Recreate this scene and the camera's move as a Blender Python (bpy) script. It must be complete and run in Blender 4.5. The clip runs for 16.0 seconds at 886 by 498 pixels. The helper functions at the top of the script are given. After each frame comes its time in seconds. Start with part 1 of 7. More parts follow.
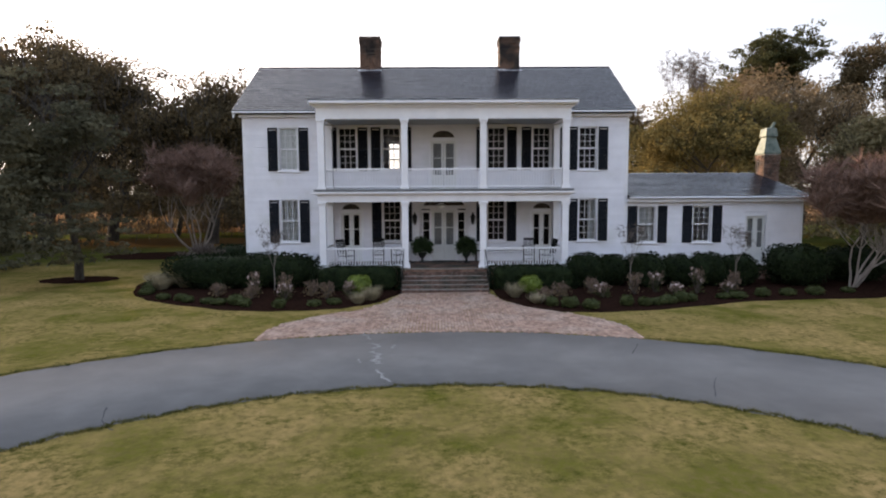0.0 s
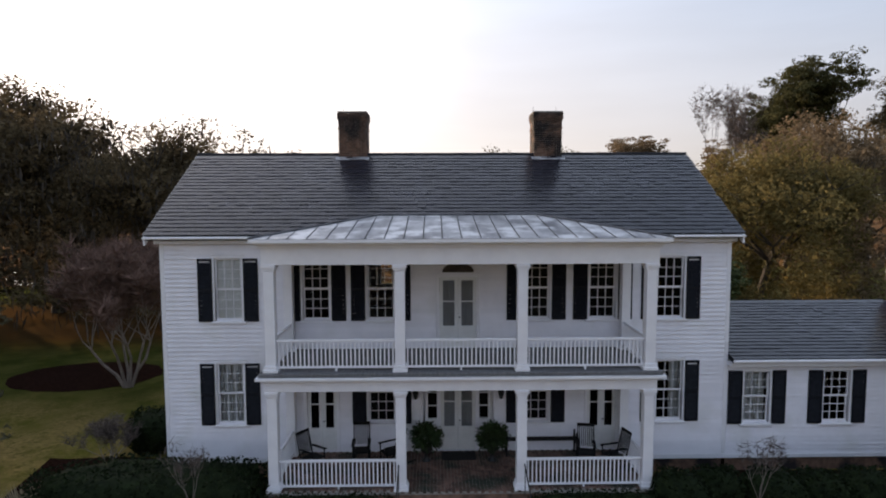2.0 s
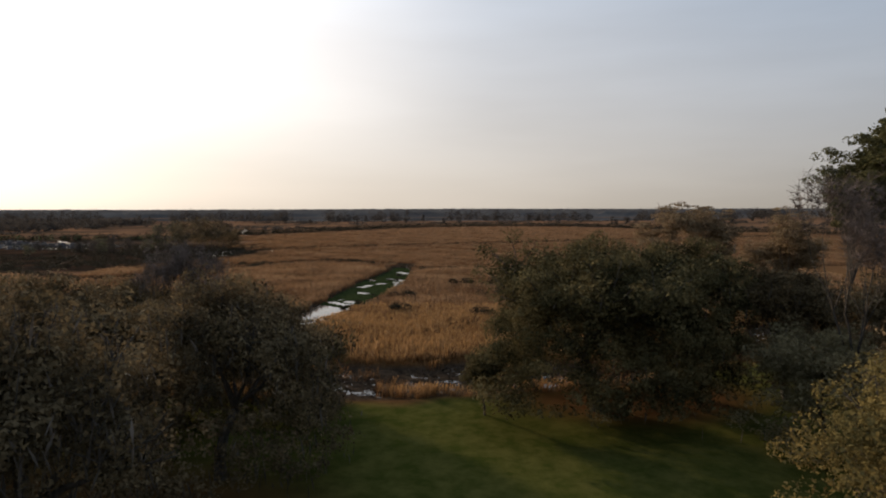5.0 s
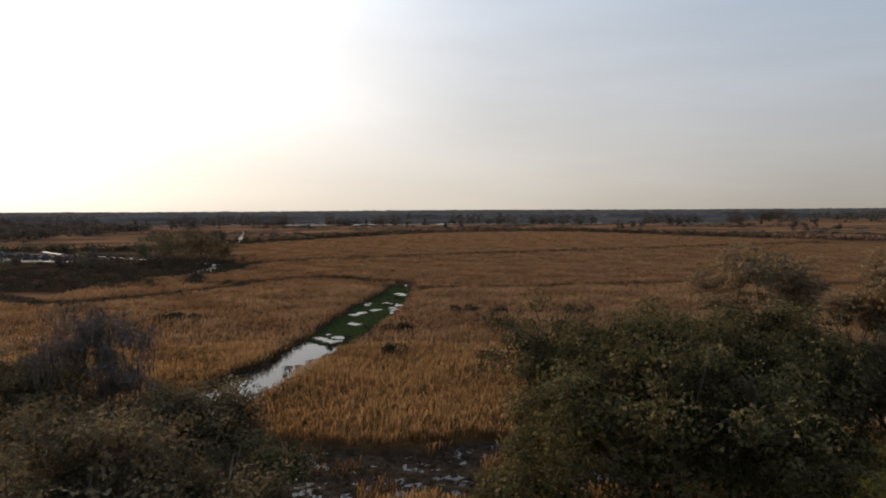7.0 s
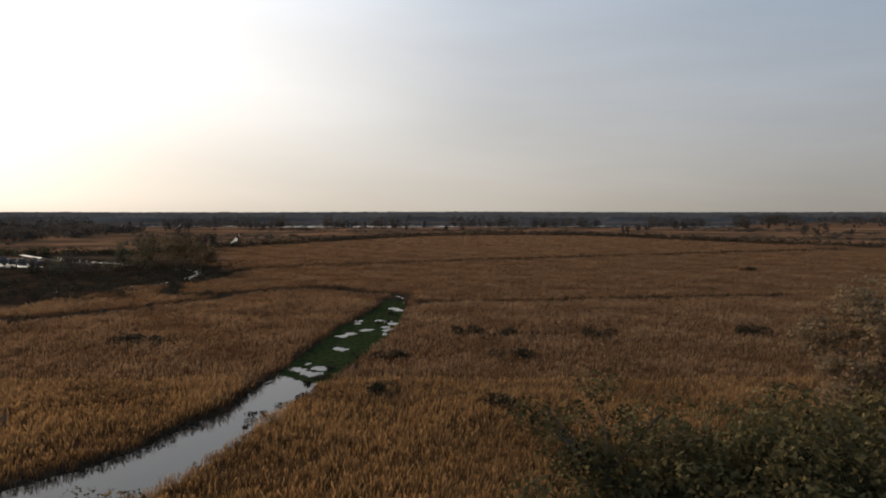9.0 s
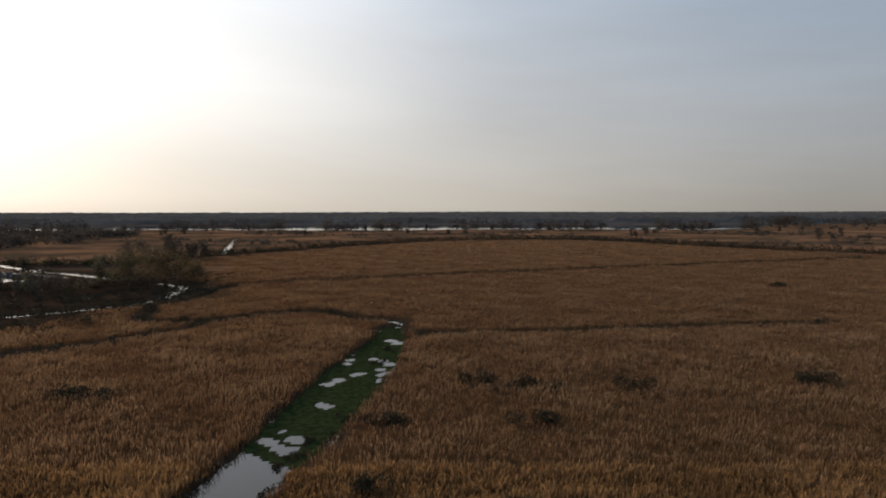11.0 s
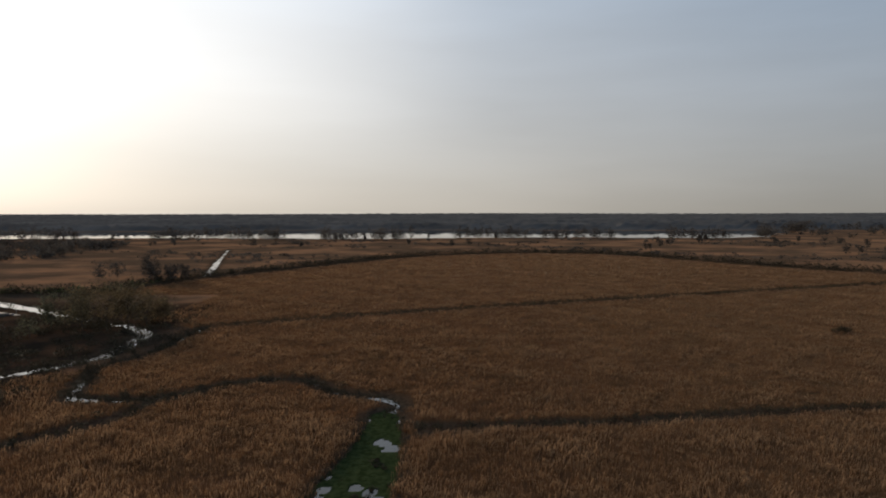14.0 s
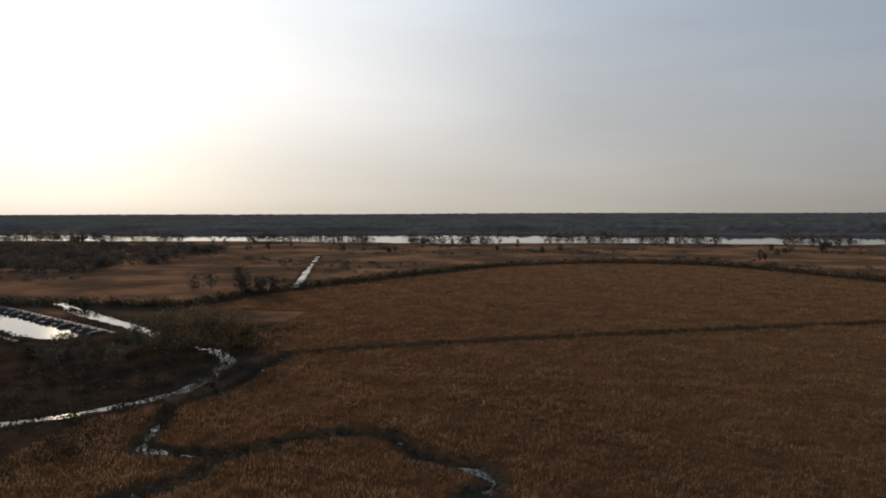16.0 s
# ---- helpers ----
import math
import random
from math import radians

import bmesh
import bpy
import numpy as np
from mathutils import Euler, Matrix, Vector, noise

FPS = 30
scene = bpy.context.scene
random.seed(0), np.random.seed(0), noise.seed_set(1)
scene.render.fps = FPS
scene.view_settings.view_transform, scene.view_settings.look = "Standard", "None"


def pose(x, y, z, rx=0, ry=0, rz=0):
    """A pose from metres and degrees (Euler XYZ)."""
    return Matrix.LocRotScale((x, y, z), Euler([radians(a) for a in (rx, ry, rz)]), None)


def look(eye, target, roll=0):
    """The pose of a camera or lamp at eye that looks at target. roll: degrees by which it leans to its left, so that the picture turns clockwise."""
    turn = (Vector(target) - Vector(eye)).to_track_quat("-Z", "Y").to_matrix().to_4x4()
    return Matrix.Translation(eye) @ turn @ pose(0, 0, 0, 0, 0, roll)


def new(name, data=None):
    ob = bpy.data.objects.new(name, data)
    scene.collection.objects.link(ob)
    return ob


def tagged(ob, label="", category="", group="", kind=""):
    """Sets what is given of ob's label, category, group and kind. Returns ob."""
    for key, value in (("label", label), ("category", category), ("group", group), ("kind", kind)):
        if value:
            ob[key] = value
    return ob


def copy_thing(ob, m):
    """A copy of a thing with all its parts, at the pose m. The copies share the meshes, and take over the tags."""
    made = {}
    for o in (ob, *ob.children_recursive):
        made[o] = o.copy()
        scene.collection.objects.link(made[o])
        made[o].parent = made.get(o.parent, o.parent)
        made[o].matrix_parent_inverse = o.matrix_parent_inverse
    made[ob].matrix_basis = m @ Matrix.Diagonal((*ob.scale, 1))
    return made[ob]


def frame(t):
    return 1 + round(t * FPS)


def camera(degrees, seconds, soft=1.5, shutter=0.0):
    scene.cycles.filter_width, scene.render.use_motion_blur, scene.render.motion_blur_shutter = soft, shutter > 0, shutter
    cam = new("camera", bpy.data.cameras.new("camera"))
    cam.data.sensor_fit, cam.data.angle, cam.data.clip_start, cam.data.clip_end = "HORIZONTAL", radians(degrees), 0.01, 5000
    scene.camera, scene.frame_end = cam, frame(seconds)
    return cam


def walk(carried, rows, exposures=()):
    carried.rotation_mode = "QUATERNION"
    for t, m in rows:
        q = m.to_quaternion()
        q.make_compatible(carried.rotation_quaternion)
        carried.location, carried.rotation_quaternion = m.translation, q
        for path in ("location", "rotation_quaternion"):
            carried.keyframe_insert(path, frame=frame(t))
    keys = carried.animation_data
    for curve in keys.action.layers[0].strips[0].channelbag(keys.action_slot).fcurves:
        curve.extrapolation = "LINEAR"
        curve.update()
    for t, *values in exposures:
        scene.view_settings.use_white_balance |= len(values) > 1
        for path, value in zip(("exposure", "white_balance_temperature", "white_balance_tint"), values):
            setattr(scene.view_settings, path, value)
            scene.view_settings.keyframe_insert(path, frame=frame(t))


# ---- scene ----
cam = camera(74.2, 16.0, soft=2.0)
PATH = [
    (0, (-0.570, -2.709, 4.048), (-0.545, -0.717, 3.868), -0.3),
    (0.5, (-0.630, -0.252, 4.757), (-0.609, 1.740, 4.583), -0.3),
    (1, (-0.738, 2.217, 5.887), (-0.713, 4.210, 5.724), -0.2),
    (1.5, (-0.790, 4.584, 7.404), (-0.765, 6.578, 7.253), -0.2),
    (2, (-0.947, 6.976, 9.094), (-0.916, 8.970, 8.943), -0.2),
    (2.5, (-0.933, 9.524, 10.810), (-0.913, 11.518, 10.660), -0.3),
    (3, (-0.972, 12.324, 12.512), (-0.956, 14.319, 12.368), -0.2),
    (3.5, (-1.031, 15.412, 14.264), (-1.011, 17.407, 14.121), -0.2),
    (3.8, (-1.079, 17.386, 15.354), (-1.059, 19.381, 15.210), -0.1),
    (4, (-1.034, 18.942, 16.056), (-1.016, 20.937, 15.912), -0.1),
    (4.2, (-1.039, 20.302, 16.745), (-1.020, 22.297, 16.605), -0.1),
    (6.5, (-0.724, 37.000, 22.315), (-0.709, 38.995, 22.176), -0.2),
    (7, (-0.643, 41.742, 23.355), (-0.631, 43.738, 23.218), -0.3),
    (7.5, (-0.678, 45.946, 24.111), (-0.666, 47.942, 23.974), -0.2),
    (8, (-0.677, 50.618, 24.283), (-0.665, 52.614, 24.148), -0.1),
    (8.5, (-0.466, 55.176, 24.313), (-0.456, 57.172, 24.179), -0.1),
    (9, (-0.568, 59.767, 24.491), (-0.557, 61.763, 24.359), -0.0),
    (11.5, (-1.108, 85.107, 30.652), (-1.104, 87.103, 30.518), -0.1),
    (12, (-1.346, 91.097, 32.326), (-1.342, 93.093, 32.194), -0.1),
    (12.5, (-1.586, 97.119, 34.261), (-1.582, 99.115, 34.128), -0.1),
    (13, (-1.668, 102.901, 36.179), (-1.667, 104.896, 36.046), -0.1),
    (13.5, (-1.792, 108.616, 37.919), (-1.792, 110.611, 37.786), -0.1),
    (14, (-1.998, 114.445, 39.766), (-2.000, 116.441, 39.633), -0.1),
    (14.5, (-2.431, 119.976, 41.656), (-2.434, 121.972, 41.523), -0.1),
    (15, (-3.239, 124.908, 43.696), (-3.243, 126.903, 43.562), -0.1),
    (15.5, (-3.914, 129.561, 45.508), (-3.934, 131.556, 45.370), -0.1),
    (15.6, (-4.090, 130.497, 45.858), (-4.146, 132.492, 45.722), -0.1),
    (15.8, (-4.675, 132.428, 46.619), (-4.830, 134.418, 46.483), -0.1),
    (16, (-5.552, 134.358, 47.321), (-5.847, 136.332, 47.185), -0.2),
]
walk(cam, [(t, look(eye, target, roll)) for t, eye, target, roll in PATH],
     [(0.0, 1.25, 7400, 18), (1.0, 1.3, 7350, 18), (1.5, 1.1, 7250, 18), (2.0, 0.6, 7200, 18), (2.5, 0.15, 7250, 17), (3.0, 0.0, 7250, 15), (4.0, 0.0, 7250, 14),
      (6.5, 0.15, 7150, 13), (9.0, -0.14, 7050, 12), (12.0, -0.2, 6900, 11), (16.0, -0.3, 6850, 10)])


# ---- light ----
SUN_AZ, SUN_EL = radians(-42), radians(14)      # seen from the drone: to the left, ahead, low
world = bpy.data.worlds.new("evening_sky")
scene.world = world
world.use_nodes = True
wn, wl = world.node_tree.nodes, world.node_tree.links
wn.clear()
w_out = wn.new("ShaderNodeOutputWorld")
w_bg = wn.new("ShaderNodeBackground")
w_sky = wn.new("ShaderNodeTexSky")
w_sky.sky_type = "NISHITA"
w_sky.sun_disc = False
w_sky.sun_elevation, w_sky.sun_rotation = SUN_EL, SUN_AZ
w_sky.air_density, w_sky.dust_density, w_sky.ozone_density = 1.0, 2.0, 1.5
w_tc = wn.new("ShaderNodeTexCoord")
w_sep = wn.new("ShaderNodeSeparateXYZ")
w_map = wn.new("ShaderNodeMapping")
w_map.inputs["Scale"].default_value = (1.0, 1.0, 6.0)
w_noise = wn.new("ShaderNodeTexNoise")
w_noise.inputs["Scale"].default_value = 1.5
w_noise.inputs["Detail"].default_value = 5.0
w_noise.inputs["Roughness"].default_value = 0.5
w_amount = wn.new("ShaderNodeMapRange")
w_amount.inputs["From Min"].default_value, w_amount.inputs["From Max"].default_value = 0.3, 0.7
w_amount.inputs["To Min"].default_value, w_amount.inputs["To Max"].default_value = 0.88, 1.10
w_high = wn.new("ShaderNodeMapRange")
w_high.inputs["From Min"].default_value, w_high.inputs["From Max"].default_value = 0.0, 0.38
w_veil = wn.new("ShaderNodeMix")            # thin high cloud: cream at the horizon, blue-grey above
w_veil.data_type = "RGBA"
w_veil.inputs["A"].default_value, w_veil.inputs["B"].default_value = (0.40, 0.395, 0.375, 1), (0.36, 0.51, 0.72, 1)
w_scale = wn.new("ShaderNodeVectorMath")
w_scale.operation = "SCALE"
w_pale = wn.new("ShaderNodeHueSaturation")
w_pale.inputs["Saturation"].default_value = 0.45
w_clear = wn.new("ShaderNodeVectorMath")
w_clear.operation = "SCALE"
w_clear.inputs["Scale"].default_value = 0.012
w_sum = wn.new("ShaderNodeVectorMath")
w_sum.operation = "ADD"
wl.new(w_tc.outputs["Generated"], w_map.inputs["Vector"])
wl.new(w_tc.outputs["Generated"], w_sep.inputs["Vector"])
wl.new(w_sep.outputs["Z"], w_high.inputs["Value"])
wl.new(w_high.outputs["Result"], w_veil.inputs["Factor"])
wl.new(w_map.outputs["Vector"], w_noise.inputs["Vector"])
wl.new(w_noise.outputs["Fac"], w_amount.inputs["Value"])
wl.new(w_veil.outputs["Result"], w_scale.inputs[0])
wl.new(w_amount.outputs["Result"], w_scale.inputs["Scale"])
wl.new(w_sky.outputs["Color"], w_pale.inputs["Color"])
wl.new(w_pale.outputs["Color"], w_clear.inputs[0])
wl.new(w_scale.outputs["Vector"], w_sum.inputs[0])
wl.new(w_clear.outputs["Vector"], w_sum.inputs[1])
w_dot = wn.new("ShaderNodeVectorMath")       # the veil is brighter round the sun, over a wide angle
w_dot.operation = "DOT_PRODUCT"
w_dot.inputs[1].default_value = (math.sin(SUN_AZ) * math.cos(SUN_EL), math.cos(SUN_AZ) * math.cos(SUN_EL), math.sin(SUN_EL))
w_near = wn.new("ShaderNodeMapRange")
w_near.inputs["From Min"].default_value, w_near.inputs["From Max"].default_value = 0.18, 1.0
w_broad = wn.new("ShaderNodeMath")
w_broad.operation = "POWER"
w_broad.inputs[1].default_value = 1.4
w_glow = wn.new("ShaderNodeVectorMath")
w_glow.operation = "SCALE"
w_glow.inputs[0].default_value = (0.47, 0.435, 0.385)
w_core = wn.new("ShaderNodeMapRange")
w_core.interpolation_type = "SMOOTHSTEP"
w_core.inputs["From Min"].default_value, w_core.inputs["From Max"].default_value = 0.68, 1.0
w_low = wn.new("ShaderNodeMapRange")
w_low.interpolation_type = "SMOOTHSTEP"
w_low.inputs["From Min"].default_value, w_low.inputs["From Max"].default_value = 0.03, 0.20
w_lit = wn.new("ShaderNodeMath")
w_lit.operation = "MULTIPLY"
w_disc = wn.new("ShaderNodeVectorMath")
w_disc.operation = "SCALE"
w_disc.inputs[0].default_value = (0.42, 0.41, 0.39)
w_half = wn.new("ShaderNodeVectorMath")
w_half.operation = "ADD"
w_all = wn.new("ShaderNodeVectorMath")
w_all.operation = "ADD"
wl.new(w_tc.outputs["Generated"], w_dot.inputs[0])
wl.new(w_dot.outputs["Value"], w_near.inputs["Value"])
wl.new(w_near.outputs["Result"], w_broad.inputs[0])
wl.new(w_broad.outputs["Value"], w_glow.inputs["Scale"])
wl.new(w_dot.outputs["Value"], w_core.inputs["Value"])
wl.new(w_sep.outputs["Z"], w_low.inputs["Value"])
wl.new(w_core.outputs["Result"], w_lit.inputs[0])
wl.new(w_low.outputs["Result"], w_lit.inputs[1])
wl.new(w_lit.outputs["Value"], w_disc.inputs["Scale"])
wl.new(w_sum.outputs["Vector"], w_half.inputs[0])
wl.new(w_glow.outputs["Vector"], w_half.inputs[1])
wl.new(w_half.outputs["Vector"], w_all.inputs[0])
wl.new(w_disc.outputs["Vector"], w_all.inputs[1])
wl.new(w_all.outputs["Vector"], w_bg.inputs["Color"])
w_bg.inputs["Strength"].default_value = 0.85
wl.new(w_bg.outputs["Background"], w_out.inputs["Surface"])

sun_data = bpy.data.lights.new("sun", "SUN")
sun_data.energy, sun_data.angle, sun_data.color = 4.2, radians(1.5), (1.0, 0.80, 0.58)
sun_dir = Vector((math.sin(SUN_AZ) * math.cos(SUN_EL), math.cos(SUN_AZ) * math.cos(SUN_EL), math.sin(SUN_EL)))
sun = new("sun", sun_data)
sun.matrix_world = look(sun_dir * 100, (0, 0, 0))

# ---- materials ----
def mat(name, lo, hi, scale=8.0, rough=0.8, bump=0.2, fine=60.0, stretch=(1, 1, 1), metal=0.0, space="Object",
        spread=(0.35, 0.65), island=0.0, per_object=0.0, spec=0.3, dirt=None, dirt_scale=1.0, dirt_at=(0.5, 0.75), through_light=0.0, tip=None):
    """A surface with two scales of variation: colour between lo and hi, fine grain as bump, dirt in patches."""
    m = bpy.data.materials.new(name)
    m.use_nodes = True
    n, l = m.node_tree.nodes, m.node_tree.links
    b = n["Principled BSDF"]
    b.inputs["Roughness"].default_value, b.inputs["Metallic"].default_value = rough, metal
    b.inputs["Specular IOR Level"].default_value = spec
    if space == "Position":
        src = n.new("ShaderNodeNewGeometry").outputs["Position"]
    else:
        src = n.new("ShaderNodeTexCoord").outputs["Object"]
    mp = n.new("ShaderNodeMapping")
    mp.inputs["Scale"].default_value = stretch
    l.new(src, mp.inputs["Vector"])
    a = n.new("ShaderNodeTexNoise")
    a.inputs["Scale"].default_value, a.inputs["Detail"].default_value, a.inputs["Roughness"].default_value = scale, 6.0, 0.62
    l.new(mp.outputs["Vector"], a.inputs["Vector"])
    r = n.new("ShaderNodeMapRange")
    r.inputs["From Min"].default_value, r.inputs["From Max"].default_value = spread
    l.new(a.outputs["Fac"], r.inputs["Value"])
    mix = n.new("ShaderNodeMix")
    mix.data_type = "RGBA"
    mix.inputs["A"].default_value, mix.inputs["B"].default_value = (*lo, 1), (*hi, 1)
    l.new(r.outputs["Result"], mix.inputs["Factor"])
    col = mix.outputs["Result"]
    if dirt:
        d = n.new("ShaderNodeTexNoise")
        d.inputs["Scale"].default_value, d.inputs["Detail"].default_value = dirt_scale, 5.0
        l.new(src, d.inputs["Vector"])
        dr = n.new("ShaderNodeMapRange")
        dr.inputs["From Min"].default_value, dr.inputs["From Max"].default_value = dirt_at
        l.new(d.outputs["Fac"], dr.inputs["Value"])
        dm = n.new("ShaderNodeMix")
        dm.data_type = "RGBA"
        dm.inputs["B"].default_value = (*dirt, 1)
        l.new(dr.outputs["Result"], dm.inputs["Factor"])
        l.new(col, dm.inputs["A"])
        col = dm.outputs["Result"]
    if tip:                                  # paler seed heads, brightened as if backlit, over stems darkened as if shaded
        sz = n.new("ShaderNodeSeparateXYZ")
        l.new(n.new("ShaderNodeNewGeometry").outputs["Position"], sz.inputs["Vector"])
        tr = n.new("ShaderNodeMapRange")
        tr.inputs["From Min"].default_value, tr.inputs["From Max"].default_value = -1.5, -0.55
        l.new(sz.outputs["Z"], tr.inputs["Value"])
        tm = n.new("ShaderNodeMix")
        tm.data_type = "RGBA"
        tm.inputs["B"].default_value = (*tip, 1)
        l.new(tr.outputs["Result"], tm.inputs["Factor"])
        l.new(col, tm.inputs["A"])
        col = tm.outputs["Result"]
    for amount, out in ((island, "Random Per Island"), (per_object, "Random")):
        if amount:
            g = n.new("ShaderNodeNewGeometry" if out == "Random Per Island" else "ShaderNodeObjectInfo")
            v = n.new("ShaderNodeMapRange")
            v.inputs["To Min"].default_value, v.inputs["To Max"].default_value = 1 - amount, 1 + amount
            l.new(g.outputs[out], v.inputs["Value"])
            h = n.new("ShaderNodeHueSaturation")
            l.new(v.outputs["Result"], h.inputs["Value"])
            l.new(col, h.inputs["Color"])
            col = h.outputs["Color"]
    l.new(col, b.inputs["Base Color"])
    if through_light:
        t = n.new("ShaderNodeBsdfTranslucent")
        l.new(col, t.inputs["Color"])
        s = n.new("ShaderNodeMixShader")
        s.inputs["Fac"].default_value = through_light
        l.new(b.outputs["BSDF"], s.inputs[1])
        l.new(t.outputs["BSDF"], s.inputs[2])
        l.new(s.outputs["Shader"], n["Material Output"].inputs["Surface"])
    if bump:
        f = n.new("ShaderNodeTexNoise")
        f.inputs["Scale"].default_value, f.inputs["Detail"].default_value = fine, 4.0
        l.new(mp.outputs["Vector"], f.inputs["Vector"])
        bp = n.new("ShaderNodeBump")
        bp.inputs["Strength"].default_value, bp.inputs["Distance"].default_value = bump, 0.02
        l.new(f.outputs["Fac"], bp.inputs["Height"])
        l.new(bp.outputs["Normal"], b.inputs["Normal"])
    return m


M_SIDING = mat("white_clapboard_paint", (0.755, 0.745, 0.795), (0.825, 0.815, 0.865), 1.2, 0.6, 0.08, 30, per_object=0.03, dirt=(0.62, 0.62, 0.60), dirt_scale=0.8, dirt_at=(0.55, 0.9), space="Position")
M_TRIM = mat("white_trim_paint", (0.765, 0.757, 0.79), (0.83, 0.822, 0.85), 2.0, 0.5, 0.05, 40)
M_SHUTTER = mat("black_shutter_paint", (0.007, 0.008, 0.012), (0.013, 0.015, 0.021), 6.0, 0.55, 0.1, 30, spec=0.15)
M_SLATE = mat("slate", (0.013, 0.0125, 0.018), (0.027, 0.026, 0.035), 3.0, 0.27, 0.15, 18, per_object=0.3, dirt=(0.055, 0.055, 0.065), dirt_scale=0.45, dirt_at=(0.56, 0.85), spec=0.45, space="Position")
M_SLATES = mat("slates", (0.013, 0.0125, 0.018), (0.027, 0.026, 0.035), 3.0, 0.27, 0.15, 18, island=0.3, dirt=(0.055, 0.055, 0.065), dirt_scale=0.45, dirt_at=(0.56, 0.85), spec=0.45, space="Position")
M_ROOF_DECK = mat("roof_underlay", (0.03, 0.032, 0.04), (0.05, 0.052, 0.06), 4.0, 0.8, 0.1)
M_TIN = mat("weathered_tin", (0.15, 0.15, 0.165), (0.46, 0.46, 0.48), 1.3, 0.42, 0.12, 12, stretch=(1, 0.35, 1), metal=0.3, per_object=0.10, dirt=(0.66, 0.66, 0.68), dirt_scale=1.2, dirt_at=(0.47, 0.60))
M_SEAM = mat("dark_tin_seam", (0.045, 0.045, 0.05), (0.13, 0.13, 0.14), 2.5, 0.5, 0.1, metal=0.3)
M_SHEER = mat("grey_sheer_curtain", (0.17, 0.17, 0.175), (0.25, 0.25, 0.255), 2.0, 0.9, 0.05, stretch=(14, 1, 0.4))
M_BRICK = mat("chimney_brick", (0.10, 0.058, 0.042), (0.20, 0.115, 0.080), 5.0, 0.85, 0.4, 40, per_object=0.3, space="Position", dirt=(0.022, 0.018, 0.018), dirt_scale=1.1, dirt_at=(0.44, 0.58))
M_BRICKS = mat("chimney_bricks", (0.10, 0.058, 0.042), (0.20, 0.115, 0.080), 5.0, 0.85, 0.4, 40, island=0.3, space="Position", dirt=(0.022, 0.018, 0.018), dirt_scale=1.1, dirt_at=(0.44, 0.58))
M_PAVER = mat("paver_brick", (0.27, 0.165, 0.125), (0.38, 0.245, 0.19), 3.0, 0.85, 0.3, 40, per_object=0.28, dirt=(0.40, 0.31, 0.26), dirt_scale=0.7, dirt_at=(0.45, 0.8), space="Position")
M_PAVERS = mat("paver_bricks", (0.27, 0.165, 0.125), (0.38, 0.245, 0.19), 3.0, 0.85, 0.3, 40, island=0.28, space="Position", dirt=(0.40, 0.31, 0.26), dirt_scale=0.7, dirt_at=(0.45, 0.8))
M_STEP = mat("step_brick", (0.085, 0.050, 0.040), (0.20, 0.115, 0.088), 4.0, 0.85, 0.3, 40, per_object=0.3, dirt=(0.035, 0.04, 0.03), dirt_scale=1.2, dirt_at=(0.45, 0.65), space="Position")
M_MORTAR = mat("mortar", (0.20, 0.18, 0.16), (0.34, 0.31, 0.28), 9.0, 0.9, 0.3)
M_CAP = mat("mortar_cap", (0.13, 0.125, 0.118), (0.25, 0.235, 0.22), 3.0, 0.9, 0.3, dirt=(0.10, 0.095, 0.09), dirt_scale=3.0)
M_COPPER = mat("green_copper", (0.055, 0.080, 0.066), (0.125, 0.152, 0.132), 2.5, 0.6, 0.2, 15, metal=0.2, dirt=(0.24, 0.25, 0.21), dirt_scale=2.0)
M_IRON = mat("black_iron", (0.010, 0.010, 0.011), (0.02, 0.02, 0.02), 10, 0.45, 0.1)
M_ASPHALT = mat("asphalt", (0.128, 0.119, 0.114), (0.178, 0.166, 0.160), 1.1, 0.8, 0.6, 70, space="Position", spread=(0.25, 0.75), dirt=(0.112, 0.104, 0.101), dirt_scale=0.5, dirt_at=(0.42, 0.80), spec=0.3)
M_PATCH = mat("pale_crack_filler", (0.17, 0.165, 0.16), (0.27, 0.262, 0.255), 5.0, 0.8, 0.2)
M_CRACK = mat("dark_crack", (0.03, 0.03, 0.033), (0.05, 0.05, 0.055), 5.0, 0.9, 0.2)
M_MULCH = mat("dark_mulch", (0.009, 0.0045, 0.0035), (0.030, 0.015, 0.011), 14.0, 1.0, 1.0, 45, space="Position", spec=0.0)
M_DOOR = mat("door_paint", (0.68, 0.68, 0.67), (0.76, 0.76, 0.75), 3, 0.5, 0.04)
M_BLACKWOOD = mat("black_painted_wood", (0.006, 0.006, 0.006), (0.013, 0.012, 0.012), 8, 0.55, 0.08, spec=0.12)
M_CEIL = mat("porch_ceiling_paint", (0.34, 0.355, 0.37), (0.44, 0.455, 0.465), 2, 0.6, 0.04, stretch=(1, 8, 1))
M_FLOORGREY = mat("grey_porch_boards", (0.10, 0.10, 0.105), (0.17, 0.17, 0.175), 3, 0.6, 0.1, stretch=(6, 0.6, 1))
# the dimness of the rooms is put into this near-black colour
M_INSIDE = mat("darkened_plaster", (0.012, 0.011, 0.010), (0.020, 0.018, 0.016), 2, 0.9, 0)
M_BLIND = mat("white_blind", (0.60, 0.60, 0.59), (0.72, 0.72, 0.71), 3, 0.8, 0.05)
M_BARK = mat("grey_bark", (0.028, 0.024, 0.020), (0.075, 0.064, 0.054), 5, 0.95, 0.8, 20, stretch=(1, 1, 0.3))
M_PALEBARK = mat("pale_bark", (0.16, 0.13, 0.115), (0.30, 0.26, 0.235), 4, 0.9, 0.4, 20, stretch=(1, 1, 0.3))
